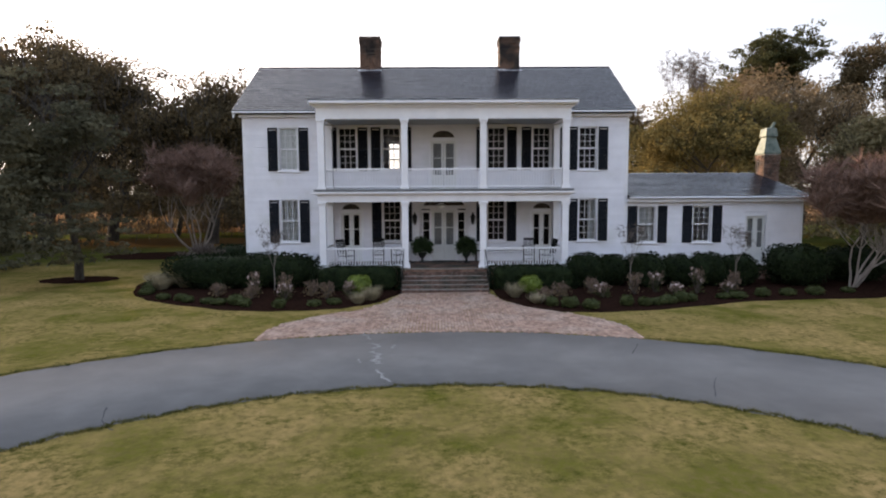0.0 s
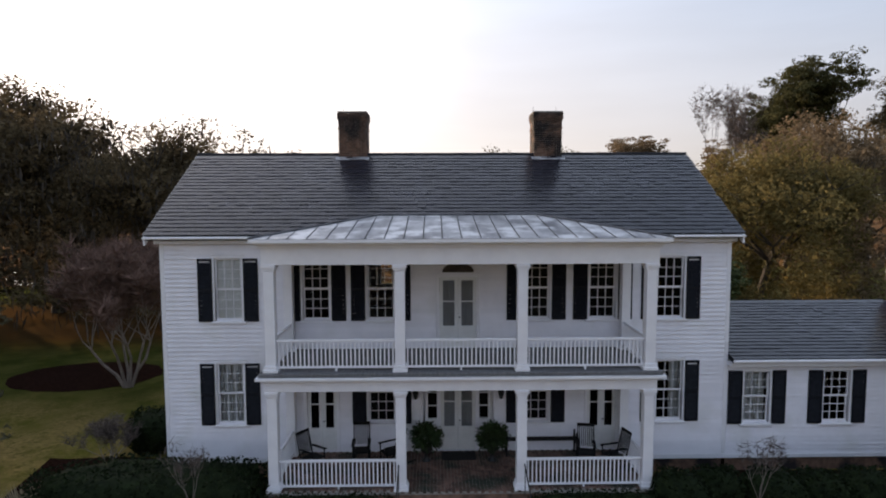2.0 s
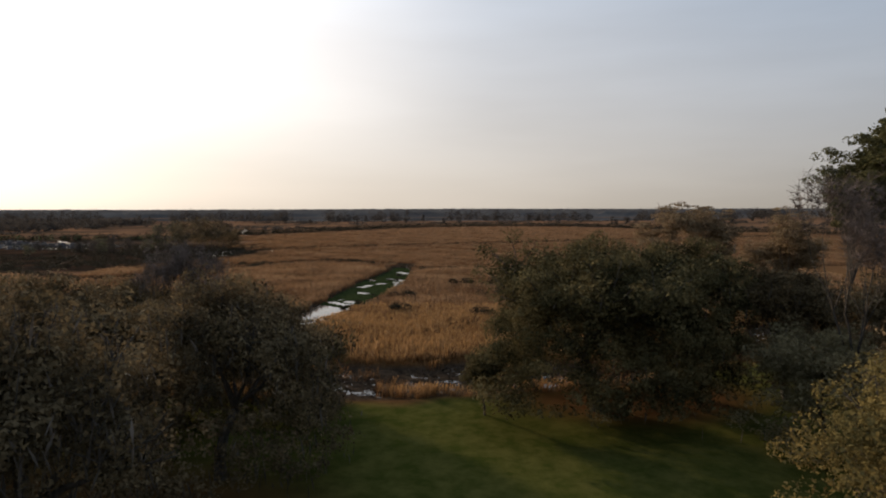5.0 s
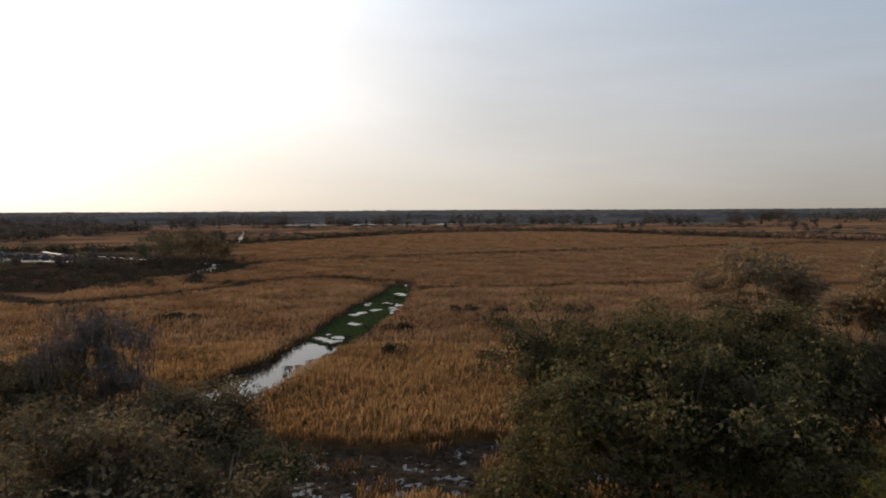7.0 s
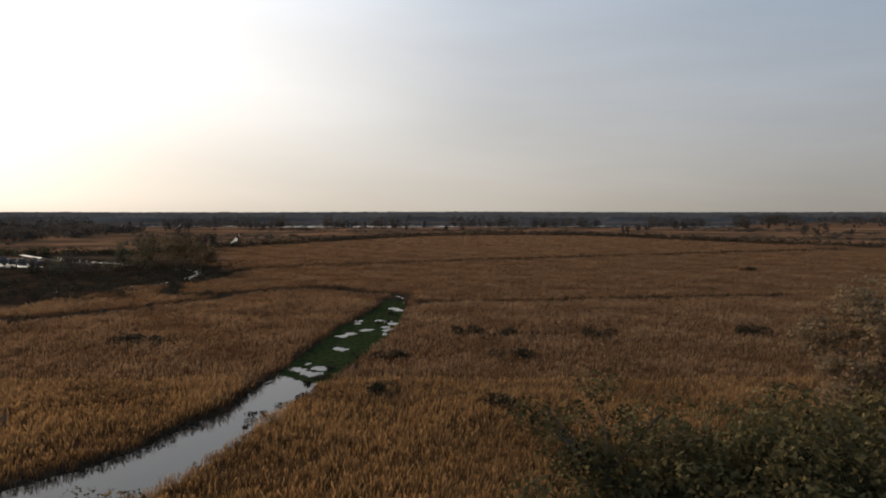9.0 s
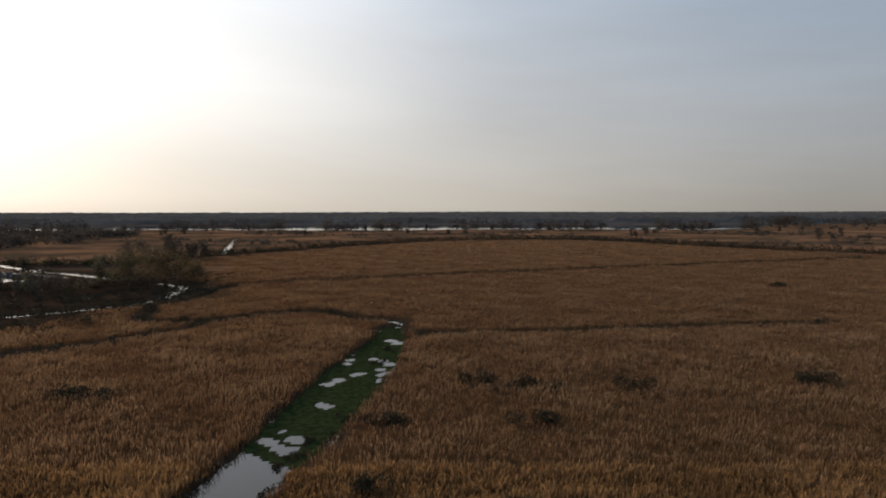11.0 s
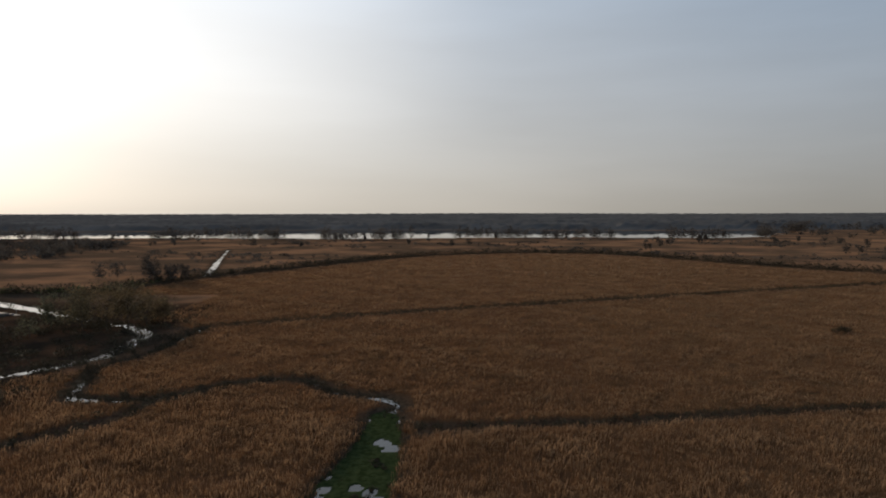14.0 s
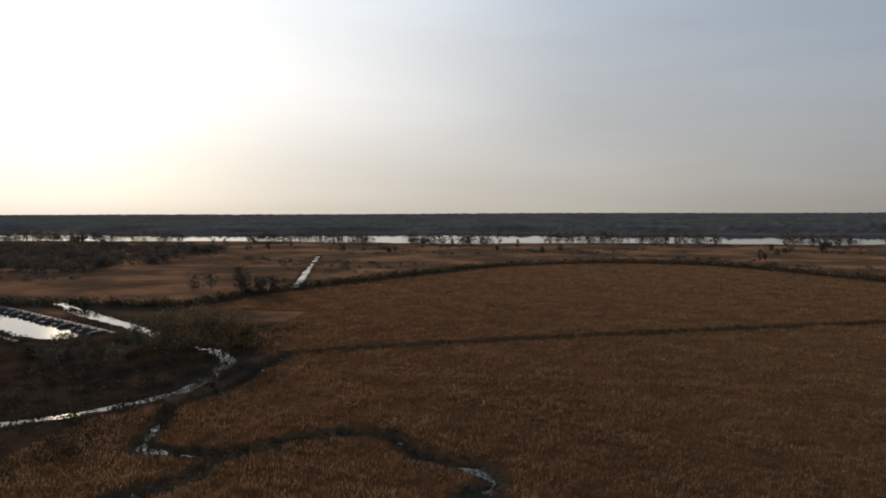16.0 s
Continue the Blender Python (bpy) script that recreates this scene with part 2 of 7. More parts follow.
# oak leaf tones spread wide: lit lumps and deep crown shadow in the colour
M_OAK = mat("live_oak_leaves", (0.018, 0.019, 0.009), (0.150, 0.122, 0.058), 0.32, 0.9, 0, island=0.25, through_light=0.25, spec=0.03)
M_OAKWARM = mat("bronze_oak_leaves", (0.028, 0.023, 0.014), (0.195, 0.145, 0.082), 0.32, 0.9, 0, island=0.25, through_light=0.26, spec=0.03)
M_OLIVE = mat("olive_leaves", (0.095, 0.086, 0.050), (0.230, 0.195, 0.112), 0.4, 0.9, 0, island=0.14, through_light=0.38, spec=0.03)
M_YELLOW = mat("autumn_leaves", (0.078, 0.072, 0.032), (0.250, 0.185, 0.070), 0.16, 0.9, 0, island=0.14, through_light=0.35, spec=0.03)
M_TAWNY = mat("tawny_leaves", (0.135, 0.096, 0.058), (0.255, 0.185, 0.112), 0.4, 0.7, 0, island=0.14, through_light=0.3, spec=0.03)
M_PINE = mat("pine_needles", (0.036, 0.038, 0.017), (0.112, 0.106, 0.048), 0.6, 0.9, 0, island=0.14, through_light=0.2, spec=0.03)
M_EVERGREEN = mat("dark_evergreen", (0.050, 0.050, 0.032), (0.125, 0.118, 0.078), 0.6, 0.9, 0, island=0.14, through_light=0.32, spec=0.03)
M_MOSS = mat("grey_tree_moss", (0.042, 0.036, 0.030), (0.115, 0.098, 0.083), 0.5, 0.95, 0, island=0.25, through_light=0.12, spec=0.1)
M_TWIG = mat("grey_twigs", (0.085, 0.068, 0.060), (0.165, 0.132, 0.118), 1.0, 0.9, 0, island=0.3, spec=0.1)
M_REDTWIG = mat("russet_twigs", (0.13, 0.078, 0.062), (0.22, 0.14, 0.112), 1.0, 0.9, 0, island=0.3, spec=0.1)
M_BOX = mat("boxwood_leaves", (0.007, 0.012, 0.005), (0.019, 0.029, 0.011), 3.0, 0.7, 0, island=0.5, through_light=0.15, spec=0.08)
M_FERN = mat("fern_fronds", (0.014, 0.030, 0.009), (0.036, 0.065, 0.020), 3.0, 0.6, 0, island=0.35, through_light=0.2)
M_LIME = mat("lime_shrub_leaves", (0.09, 0.13, 0.018), (0.17, 0.22, 0.035), 3.0, 0.5, 0, island=0.3, through_light=0.2)
M_DRYFLOWER = mat("dried_flower_heads", (0.11, 0.072, 0.052), (0.21, 0.148, 0.115), 3.0, 0.9, 0, island=0.35, through_light=0.2)
M_PALEFLOWER = mat("pale_blooms", (0.50, 0.36, 0.34), (0.66, 0.55, 0.52), 3.0, 0.9, 0, island=0.25, through_light=0.2)
M_STRAW = mat("straw_grass", (0.22, 0.185, 0.115), (0.38, 0.325, 0.22), 3.0, 0.9, 0, island=0.3, through_light=0.25)
M_LOWGREEN = mat("low_edging_leaves", (0.030, 0.048, 0.016), (0.080, 0.10, 0.035), 3.0, 0.7, 0, island=0.4, through_light=0.2)
M_EDGING = mat("edging_leaves", (0.026, 0.036, 0.012), (0.068, 0.076, 0.028), 3.0, 0.8, 0, island=0.4, through_light=0.15, spec=0.1)
M_REED = mat("reed_blades", (0.092, 0.043, 0.020), (0.152, 0.080, 0.038), 0.05, 0.5, 0, island=0.14, space="Position", through_light=0.42, spec=0.15, tip=(0.265, 0.168, 0.098), dirt=(0.075, 0.042, 0.021), dirt_scale=0.11, dirt_at=(0.48, 0.66))
# near reeds: golden tone, lightened in colour to read as sunlit
M_LITGOLDREED = mat("lit_gold_reed_blades", (0.100, 0.049, 0.019), (0.190, 0.104, 0.044), 0.12, 0.5, 0, island=0.25, space="Position", through_light=0.36, spec=0.15, tip=(0.33, 0.192, 0.086), dirt=(0.065, 0.037, 0.018), dirt_scale=0.20, dirt_at=(0.46, 0.60))
M_MARSHBUSH = mat("marsh_bush_leaves", (0.024, 0.021, 0.014), (0.050, 0.042, 0.026), 0.5, 0.9, 0, island=0.2, through_light=0.15, spec=0.1)
M_CLOD = mat("mud_clods", (0.020, 0.014, 0.010), (0.070, 0.044, 0.027), 1.5, 0.9, 0, island=0.35, space="Position", spec=0.2)
M_WOODS = mat("far_woods", (0.045, 0.040, 0.036), (0.090, 0.078, 0.068), 0.02, 0.9, 0, island=0.15, space="Position", spec=0.0, through_light=0.3)
# distance haze is put into the grey of the far canopy
M_FARWOODS = mat("haze_grey_woods", (0.046, 0.046, 0.047), (0.086, 0.084, 0.083), 0.006, 0.9, 0, space="Position", spec=0.0)
M_RIDGE = mat("dull_ridge_slate", (0.03, 0.032, 0.04), (0.055, 0.058, 0.068), 3, 0.85, 0.2, spec=0.1)
M_DOCK = mat("weathered_dock_boards", (0.09, 0.085, 0.08), (0.17, 0.16, 0.15), 2, 0.9, 0.3, stretch=(1, 6, 1))
M_HULL = mat("grey_white_hull", (0.05, 0.05, 0.055), (0.14, 0.14, 0.15), 2, 0.85, 0, spec=0.05)
M_CANVAS = mat("grey_boat_cover", (0.035, 0.036, 0.04), (0.09, 0.091, 0.096), 2, 0.9, 0.1, spec=0.05)


def glass_mat():
    m = bpy.data.materials.new("old_window_glass")
    m.use_nodes = True
    b = m.node_tree.nodes["Principled BSDF"]
    b.inputs["Base Color"].default_value = (0.9, 0.92, 0.92, 1)
    b.inputs["Transmission Weight"].default_value = 1.0
    b.inputs["Roughness"].default_value, b.inputs["IOR"].default_value = 0.02, 1.13
    return m


def water_mat():
    m = bpy.data.materials.new("still_dark_water")
    m.use_nodes = True
    n, l = m.node_tree.nodes, m.node_tree.links
    b = n["Principled BSDF"]
    b.inputs["Base Color"].default_value = (0.018, 0.018, 0.015, 1)
    b.inputs["Roughness"].default_value, b.inputs["IOR"].default_value = 0.04, 1.33
    b.inputs["Specular IOR Level"].default_value = 0.9
    w = n.new("ShaderNodeTexNoise")
    w.inputs["Scale"].default_value, w.inputs["Detail"].default_value = 0.8, 3.0
    p = n.new("ShaderNodeBump")
    p.inputs["Strength"].default_value, p.inputs["Distance"].default_value = 0.15, 0.02
    l.new(n.new("ShaderNodeNewGeometry").outputs["Position"], w.inputs["Vector"])
    l.new(w.outputs["Fac"], p.inputs["Height"])
    l.new(p.outputs["Normal"], b.inputs["Normal"])
    return m


def ground_mat():
    """Lawn, mud, reed litter and pond weed, told apart by where the ground's own zones lie."""
    m = bpy.data.materials.new("ground_cover")
    m.use_nodes = True
    n, l = m.node_tree.nodes, m.node_tree.links
    b = n["Principled BSDF"]
    b.inputs["Roughness"].default_value, b.inputs["Specular IOR Level"].default_value = 1.0, 0.0
    pos = n.new("ShaderNodeNewGeometry").outputs["Position"]

    def tex(scale, detail=6.0, rough=0.6, stretch=None):
        v = pos
        if stretch:
            mp = n.new("ShaderNodeMapping")
            mp.inputs["Scale"].default_value = stretch
            l.new(pos, mp.inputs["Vector"])
            v = mp.outputs["Vector"]
        t = n.new("ShaderNodeTexNoise")
        t.inputs["Scale"].default_value, t.inputs["Detail"].default_value, t.inputs["Roughness"].default_value = scale, detail, rough
        l.new(v, t.inputs["Vector"])
        return t.outputs["Fac"]

    def ramp(fac, lo, hi):
        r = n.new("ShaderNodeMapRange")
        r.inputs["From Min"].default_value, r.inputs["From Max"].default_value = lo, hi
        l.new(fac, r.inputs["Value"])
        return r.outputs["Result"]

    def blend(fac, a, c):
        x = n.new("ShaderNodeMix")
        x.data_type = "RGBA"
        l.new(fac, x.inputs["Factor"])
        for key, v in (("A", a), ("B", c)):
            if isinstance(v, tuple):
                x.inputs[key].default_value = (*v, 1)
            else:
                l.new(v, x.inputs[key])
        return x.outputs["Result"]

    def zone(name):
        a = n.new("ShaderNodeAttribute")
        a.attribute_name = name
        return a.outputs["Fac"]

    lawn = blend(ramp(tex(0.33, 7.0, 0.68), 0.40, 0.60), (0.120, 0.110, 0.023), (0.305, 0.206, 0.085))
    lawn = blend(ramp(tex(6.0, 6.0, 0.75), 0.42, 0.66), lawn, blend(ramp(tex(0.9), 0.42, 0.58), (0.060, 0.060, 0.013), (0.165, 0.122, 0.046)))
    lawn = blend(ramp(tex(1.9, 5.0, 0.7), 0.56, 0.74), lawn, (0.085, 0.080, 0.018))
    # greener back grass, darkened in colour for the shade of the trees
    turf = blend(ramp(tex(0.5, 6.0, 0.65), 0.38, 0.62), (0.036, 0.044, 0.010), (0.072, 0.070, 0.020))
    lawn = blend(zone("shaded_turf"), lawn, turf)
    lawn = blend(zone("leaf_litter"), lawn, (0.075, 0.040, 0.018))
    # reed litter, its colour lowered for the shade down between stems
    reed = blend(ramp(tex(0.02, 5.0), 0.36, 0.64), (0.050, 0.024, 0.012), (0.084, 0.040, 0.021))
    reed = blend(ramp(tex(0.28, 6.0, 0.65, (1.0, 0.5, 1)), 0.40, 0.72), reed, (0.032, 0.016, 0.009))
    reed = blend(ramp(tex(1.6, 5.0, 0.7), 0.44, 0.8), reed, (0.095, 0.053, 0.028))
    reed = blend(zone("pale_reed"), reed, blend(ramp(tex(0.25), 0.3, 0.7), (0.070, 0.040, 0.020), (0.110, 0.066, 0.033)))
    rough = blend(ramp(tex(0.014, 6.0, 0.6, (0.8, 1, 1)), 0.46, 0.62), (0.040, 0.027, 0.020), (0.170, 0.088, 0.050))
    rough = blend(ramp(tex(0.07, 6.0, 0.68, (0.7, 1, 1)), 0.50, 0.74), rough, (0.062, 0.044, 0.032))
    reed = blend(zone("lit_gold_reed"), reed, blend(ramp(tex(0.5), 0.35, 0.65), (0.055, 0.028, 0.012), (0.105, 0.057, 0.025)))
    reed = blend(zone("rough_marsh"), reed, rough)
    reed = blend(zone("dark_flat"), reed, blend(ramp(tex(0.06, 5.0), 0.4, 0.62), (0.016, 0.013, 0.010), (0.044, 0.026, 0.017)))
    mud = blend(ramp(tex(1.2), 0.4, 0.65), (0.020, 0.015, 0.011), (0.052, 0.039, 0.028))
    weed = blend(ramp(tex(0.9), 0.4, 0.6), (0.013, 0.020, 0.008), (0.028, 0.038, 0.016))
    c = blend(zone("lawn"), reed, lawn)
    c = blend(zone("mud"), c, mud)
    c = blend(zone("weed"), c, weed)
    # woodland floor greyed in colour for the same distance haze
    c = blend(zone("woodland"), c, blend(ramp(tex(0.01), 0.4, 0.6), (0.06, 0.058, 0.056), (0.10, 0.096, 0.092)))
    l.new(c, b.inputs["Base Color"])
    # the reeds' fluffy seed heads catch the light along the field
    bare = zone("lawn")
    for other in ("mud", "weed", "woodland", "dark_flat"):
        x = n.new("ShaderNodeMath")
        x.operation = "MAXIMUM"
        l.new(bare, x.inputs[0])
        l.new(zone(other), x.inputs[1])
        bare = x.outputs["Value"]
    fluff = n.new("ShaderNodeMapRange")
    fluff.inputs["To Min"].default_value, fluff.inputs["To Max"].default_value = 0.05, 0.0
    l.new(bare, fluff.inputs["Value"])
    l.new(fluff.outputs["Result"], b.inputs["Sheen Weight"])
    b.inputs["Sheen Roughness"].default_value = 0.25
    b.inputs["Sheen Tint"].default_value = (0.95, 0.66, 0.44, 1)
    bp = n.new("ShaderNodeBump")
    bp.inputs["Strength"].default_value, bp.inputs["Distance"].default_value = 0.7, 0.06
    l.new(tex(11.0, 5.0, 0.7), bp.inputs["Height"])
    l.new(bp.outputs["Normal"], b.inputs["Normal"])
    return m


M_GLASS, M_WATER, M_GROUND = glass_mat(), water_mat(), ground_mat()

# ---- building tools ----
def part(name, bm, material, parent=None, label=""):
    """Link a bmesh as one mesh object, under a thing or part when a parent is given."""
    me = bpy.data.meshes.new(name)
    bm.to_mesh(me)
    bm.free()
    me.materials.append(material)
    ob = new(name, me)
    if parent:
        ob.parent = parent
    if label:
        tagged(ob, label)
    return ob


def soft(ob):
    """Shade a mesh smooth."""
    ob.data.polygons.foreach_set("use_smooth", [True] * len(ob.data.polygons))
    return ob


def crisp(ob):
    """Shade a mesh flat, so that its edges stay sharp."""
    ob.data.polygons.foreach_set("use_smooth", [False] * len(ob.data.polygons))
    return ob


def sheet(name, verts, faces, material, parent=None):
    """A mesh object from arrays of vertices and faces."""
    me = bpy.data.meshes.new(name)
    verts = np.asarray(verts, dtype=np.float32)
    faces = np.asarray(faces, dtype=np.int32)
    k = faces.shape[1]
    me.vertices.add(len(verts))
    me.vertices.foreach_set("co", verts.ravel())
    me.loops.add(faces.size)
    me.loops.foreach_set("vertex_index", faces.ravel())
    me.polygons.add(len(faces))
    me.polygons.foreach_set("loop_start", np.arange(0, faces.size, k, dtype=np.int32))
    me.update()
    me.validate()
    me.materials.append(material)
    ob = new(name, me)
    if parent:
        ob.parent = parent
    return ob


def thing(name, x=0.0, y=0.0, z=0.0, turn=0.0, label="", category="", group="", kind=""):
    """An Empty at the base of a thing, to parent its parts."""
    ob = new(name)
    ob.empty_display_size = 0.2
    ob.matrix_basis = pose(x, y, z, 0, 0, turn)
    return tagged(ob, label, category, group, kind)


def box(bm, x0, x1, y0, y1, z0, z1, bevel=0.0):
    """A box between two corners, in bm."""
    made = bmesh.ops.create_cube(bm, size=1.0)["verts"]
    for v in made:
        v.co = Vector(((x0 + x1) / 2 + v.co.x * (x1 - x0), (y0 + y1) / 2 + v.co.y * (y1 - y0), (z0 + z1) / 2 + v.co.z * (z1 - z0)))
    if bevel:
        edges = {e for v in made for e in v.link_edges}
        bmesh.ops.bevel(bm, geom=list(edges), offset=bevel, segments=1, affect="EDGES")
    return bm


def boxes(*rows, bevel=0.0):
    bm = bmesh.new()
    for r in rows:
        box(bm, *r, bevel=bevel)
    return bm


def rod(bm, a, b, r0, r1=None, sides=8):
    """A tapered rod from a to b, in bm."""
    a, b = Vector(a), Vector(b)
    r1 = r0 if r1 is None else r1
    d = b - a
    m = Matrix.Translation((a + b) / 2) @ d.to_track_quat("Z", "Y").to_matrix().to_4x4()
    bmesh.ops.create_cone(bm, cap_ends=True, segments=sides, radius1=r0, radius2=r1, depth=d.length, matrix=m)
    return bm


def lathe(profile, sides=16):
    """A turned solid from (radius, height) pairs."""
    bm = bmesh.new()
    rings = []
    for r, z in profile:
        rings.append([bm.verts.new((r * math.cos(a * math.tau / sides), r * math.sin(a * math.tau / sides), z)) for a in range(sides)])
    for p, q in zip(rings, rings[1:]):
        for i in range(sides):
            bm.faces.new((p[i], p[(i + 1) % sides], q[(i + 1) % sides], q[i]))
    bm.faces.new(rings[0][::-1])
    bm.faces.new(rings[-1])
    return bm


def tubes(rows, sides=6):
    """Vertices and faces of many tapered limbs: rows of start, end, start radius, end radius."""
    rows = np.asarray(rows, dtype=float)
    a, b, r0, r1 = rows[:, 0:3], rows[:, 3:6], rows[:, 6], rows[:, 7]
    d = b - a
    d /= np.maximum(np.linalg.norm(d, axis=1, keepdims=True), 1e-6)
    ref = np.where(np.abs(d[:, 2:3]) > 0.9, np.array([[1.0, 0, 0]]), np.array([[0, 0, 1.0]]))
    u = np.cross(d, ref)
    u /= np.linalg.norm(u, axis=1, keepdims=True)
    w = np.cross(d, u)
    ang = np.arange(sides) * math.tau / sides
    ring = np.cos(ang)[None, :, None] * u[:, None, :] + np.sin(ang)[None, :, None] * w[:, None, :]
    lo = a[:, None, :] + ring * r0[:, None, None]
    hi = b[:, None, :] + ring * r1[:, None, None]
    verts = np.concatenate([lo, hi], axis=1).reshape(-1, 3)
    base = np.arange(len(rows))[:, None] * 2 * sides
    i = np.arange(sides)[None, :]
    j = (i + 1) % sides
    faces = np.stack([base + i, base + j, base + sides + j, base + sides + i], axis=-1).reshape(-1, 4)
    return verts, faces


def leaves(centres, size, rng, flat=0.0, droop=0.0):
    """Vertices and faces of small four-sided leaf sprays, one at each centre, turned at random."""
    k = len(centres)
    u = rng.normal(size=(k, 3))
    u[:, 2] *= 1 - flat
    u[:, 2] -= droop
    u /= np.linalg.norm(u, axis=1, keepdims=True)
    v = rng.normal(size=(k, 3))
    v -= (v * u).sum(1, keepdims=True) * u
    v /= np.linalg.norm(v, axis=1, keepdims=True)
    s = (size * rng.uniform(0.6, 1.4, (k, 1)))
    c = np.asarray(centres)
    q = np.stack([c - u * s, c - v * s * 0.55, c + u * s, c + v * s * 0.55], axis=1)
    return q.reshape(-1, 3), np.arange(4 * k).reshape(-1, 4)


def sprays(centres, size, rng, flat=0.0, facing=None):
    """Vertices and faces of three-sided leaf sprays, one at each centre, turned at random."""
    k = len(centres)
    u = rng.normal(size=(k, 3))
    u[:, 2] *= 1 - flat
    u /= np.linalg.norm(u, axis=1, keepdims=True)
    if facing is not None:                   # most leaves turn outward from their clump
        n = facing + rng.normal(0, 0.6, (k, 3))
        u -= (u * n).sum(1, keepdims=True) * n / (n * n).sum(1, keepdims=True)
        u /= np.linalg.norm(u, axis=1, keepdims=True)
        v = np.cross(n, u)
    else:
        v = rng.normal(size=(k, 3))
        v -= (v * u).sum(1, keepdims=True) * u
    v /= np.linalg.norm(v, axis=1, keepdims=True)
    s = size * rng.uniform(0.6, 1.5, (k, 1))
    c = np.asarray(centres)
    q = np.stack([c - u * s - v * s * 0.25, c + v * s * 0.8, c + u * s - v * s * 0.35], axis=1)
    return q.reshape(-1, 3), np.arange(3 * k).reshape(-1, 3)


def ball(rng, k):
    """Points spread evenly through a unit ball."""
    d = rng.normal(0, 1, (k, 3))
    return d / np.linalg.norm(d, axis=1, keepdims=True) * rng.uniform(0, 1, (k, 1)) ** (1 / 3)

# ---- ground, water, drive and beds ----
WATER_Z = -2.17
SPAN = 1.17


def field(x, y):
    """From the marsh plan's own grid to the house's metres."""
    return -0.72 + (x + 0.72) * SPAN, 37 + (y - 34.19) * SPAN


def plan(x, y):
    """From the house's metres to the marsh plan's grid."""
    return (x + 0.72) / SPAN - 0.72, (y - 37) / SPAN + 34.19


def level(z):
    """A height of the marsh plan in the house's metres."""
    return -1.0 + (z + 0.2) * SPAN


grid_x = np.concatenate([-np.geomspace(4700, 260, 26), np.arange(-250, -112, 2.5), np.arange(-112, -46, 1.0), np.arange(-46, 40, 0.55), np.arange(40, 80, 1.0), np.arange(81.5, 250, 2.5), np.geomspace(260, 4700, 26)])
grid_y = np.concatenate([-np.geomspace(1500, 30, 14), np.arange(-25, 76, 2.0), np.arange(76, 85, 1.1), np.arange(85, 106, 0.45), np.arange(106, 140, 1.1), np.arange(140, 236, 0.75), np.arange(236, 270, 1.1), np.arange(270, 480, 2.4), np.arange(480, 780, 5.0), np.arange(786, 1400, 15), np.geomspace(1415, 4700, 16)])
GX, GY = np.meshgrid(grid_x, grid_y)


def smooth01(t):
    t = np.clip(t, 0, 1)
    return t * t * (3 - 2 * t)


def wob(x, y, s, k=0):
    """Cheap smooth variation between -1 and 1."""
    return (np.sin(x / s + 1.7 * k + 1.3 * np.sin(y / s * 0.8 + k)) + np.sin(y / s * 1.13 + 2.1 * k + 1.1 * np.sin(x / s * 0.7 - k)) + np.sin((x + y) / s * 0.61 + k)) / 3


def bend(pts, k=8):
    """A smooth line through a few points (Catmull-Rom)."""
    p = np.array([pts[0], *pts, pts[-1]], dtype=float)
    out = []
    for i in range(1, len(p) - 2):
        for t in np.linspace(0, 1, k, endpoint=False):
            a, b, c, d = p[i - 1], p[i], p[i + 1], p[i + 2]
            out.append(0.5 * (2 * b + (c - a) * t + (2 * a - 5 * b + 4 * c - d) * t * t + (3 * b - a - 3 * c + d) * t ** 3))
    out.append(p[-2])
    return np.array(out)


def reach(line, x, y):
    """Distance from each x, y to a line of points; with width as a third column, the distance past its edge."""
    best = np.full(np.shape(x), 1e9)
    for p, q in zip(line, line[1:]):
        d = q[:2] - p[:2]
        t = np.clip(((x - p[0]) * d[0] + (y - p[1]) * d[1]) / max(d @ d, 1e-9), 0, 1)
        r = np.hypot(x - p[0] - t * d[0], y - p[1] - t * d[1])
        if len(p) > 2:
            r = r - (p[2] + t * (q[2] - p[2]))
        best = np.minimum(best, r)
    return best


# x, y, half width
CHANNEL = bend([(-34.5, 92, 6.0), (-28.0, 101.5, 4.8), (-23.4, 112.5, 3.6), (-20.0, 127, 3.6), (-17, 146, 4.6), (-14.4, 166, 5.0), (-12.0, 186, 3.3), (-12.2, 200, 1.9)])
WEST_CREEK = bend([(-11.8, 199, 1.0), (-10.6, 206, 0.6), (-17.3, 210.6, 0.2), (-23.7, 213, 0.0), (-27.5, 218, -0.2), (-34, 221.5, -0.6), (-45.8, 218.4, -0.9), (-56, 209, -0.8), (-67, 208.5, 0.1), (-73, 210, 0.5), (-76.5, 219, 0.0), (-79.5, 232, -0.3), (-75, 246, -0.5), (-74.5, 275, -0.3)])
BIG_CREEK = bend([(-124, 204, 0.6), (-109, 216, 0.6), (-99, 223.5, 0.7), (-90.3, 232.5, 0.9), (-85.2, 243, 1.2), (-86.3, 259, 1.5), (-89, 269, 1.3), (-97.5, 278, 0.6), (-114, 286, 0.4), (-143, 306, 1.2), (-178, 327, 2.6), (-215, 352, 3.5)])
DITCH = bend([(-75, 277, 0.3), (-55, 286.5, 0.2), (-32, 296, 0.1), (-4, 306.5, 0.1), (26, 317, 0.2), (72, 333, 0.2), (128, 352, 0.2), (230, 386, 0.3)])
EAST_DITCH = bend([(-9, 193, 0.2), (3, 194, 0.1), (13, 195.5, 0.2), (27, 196.5, 0.1), (43, 199, 0.1), (58, 201.5, 0.0), (90, 205, -0.4)])
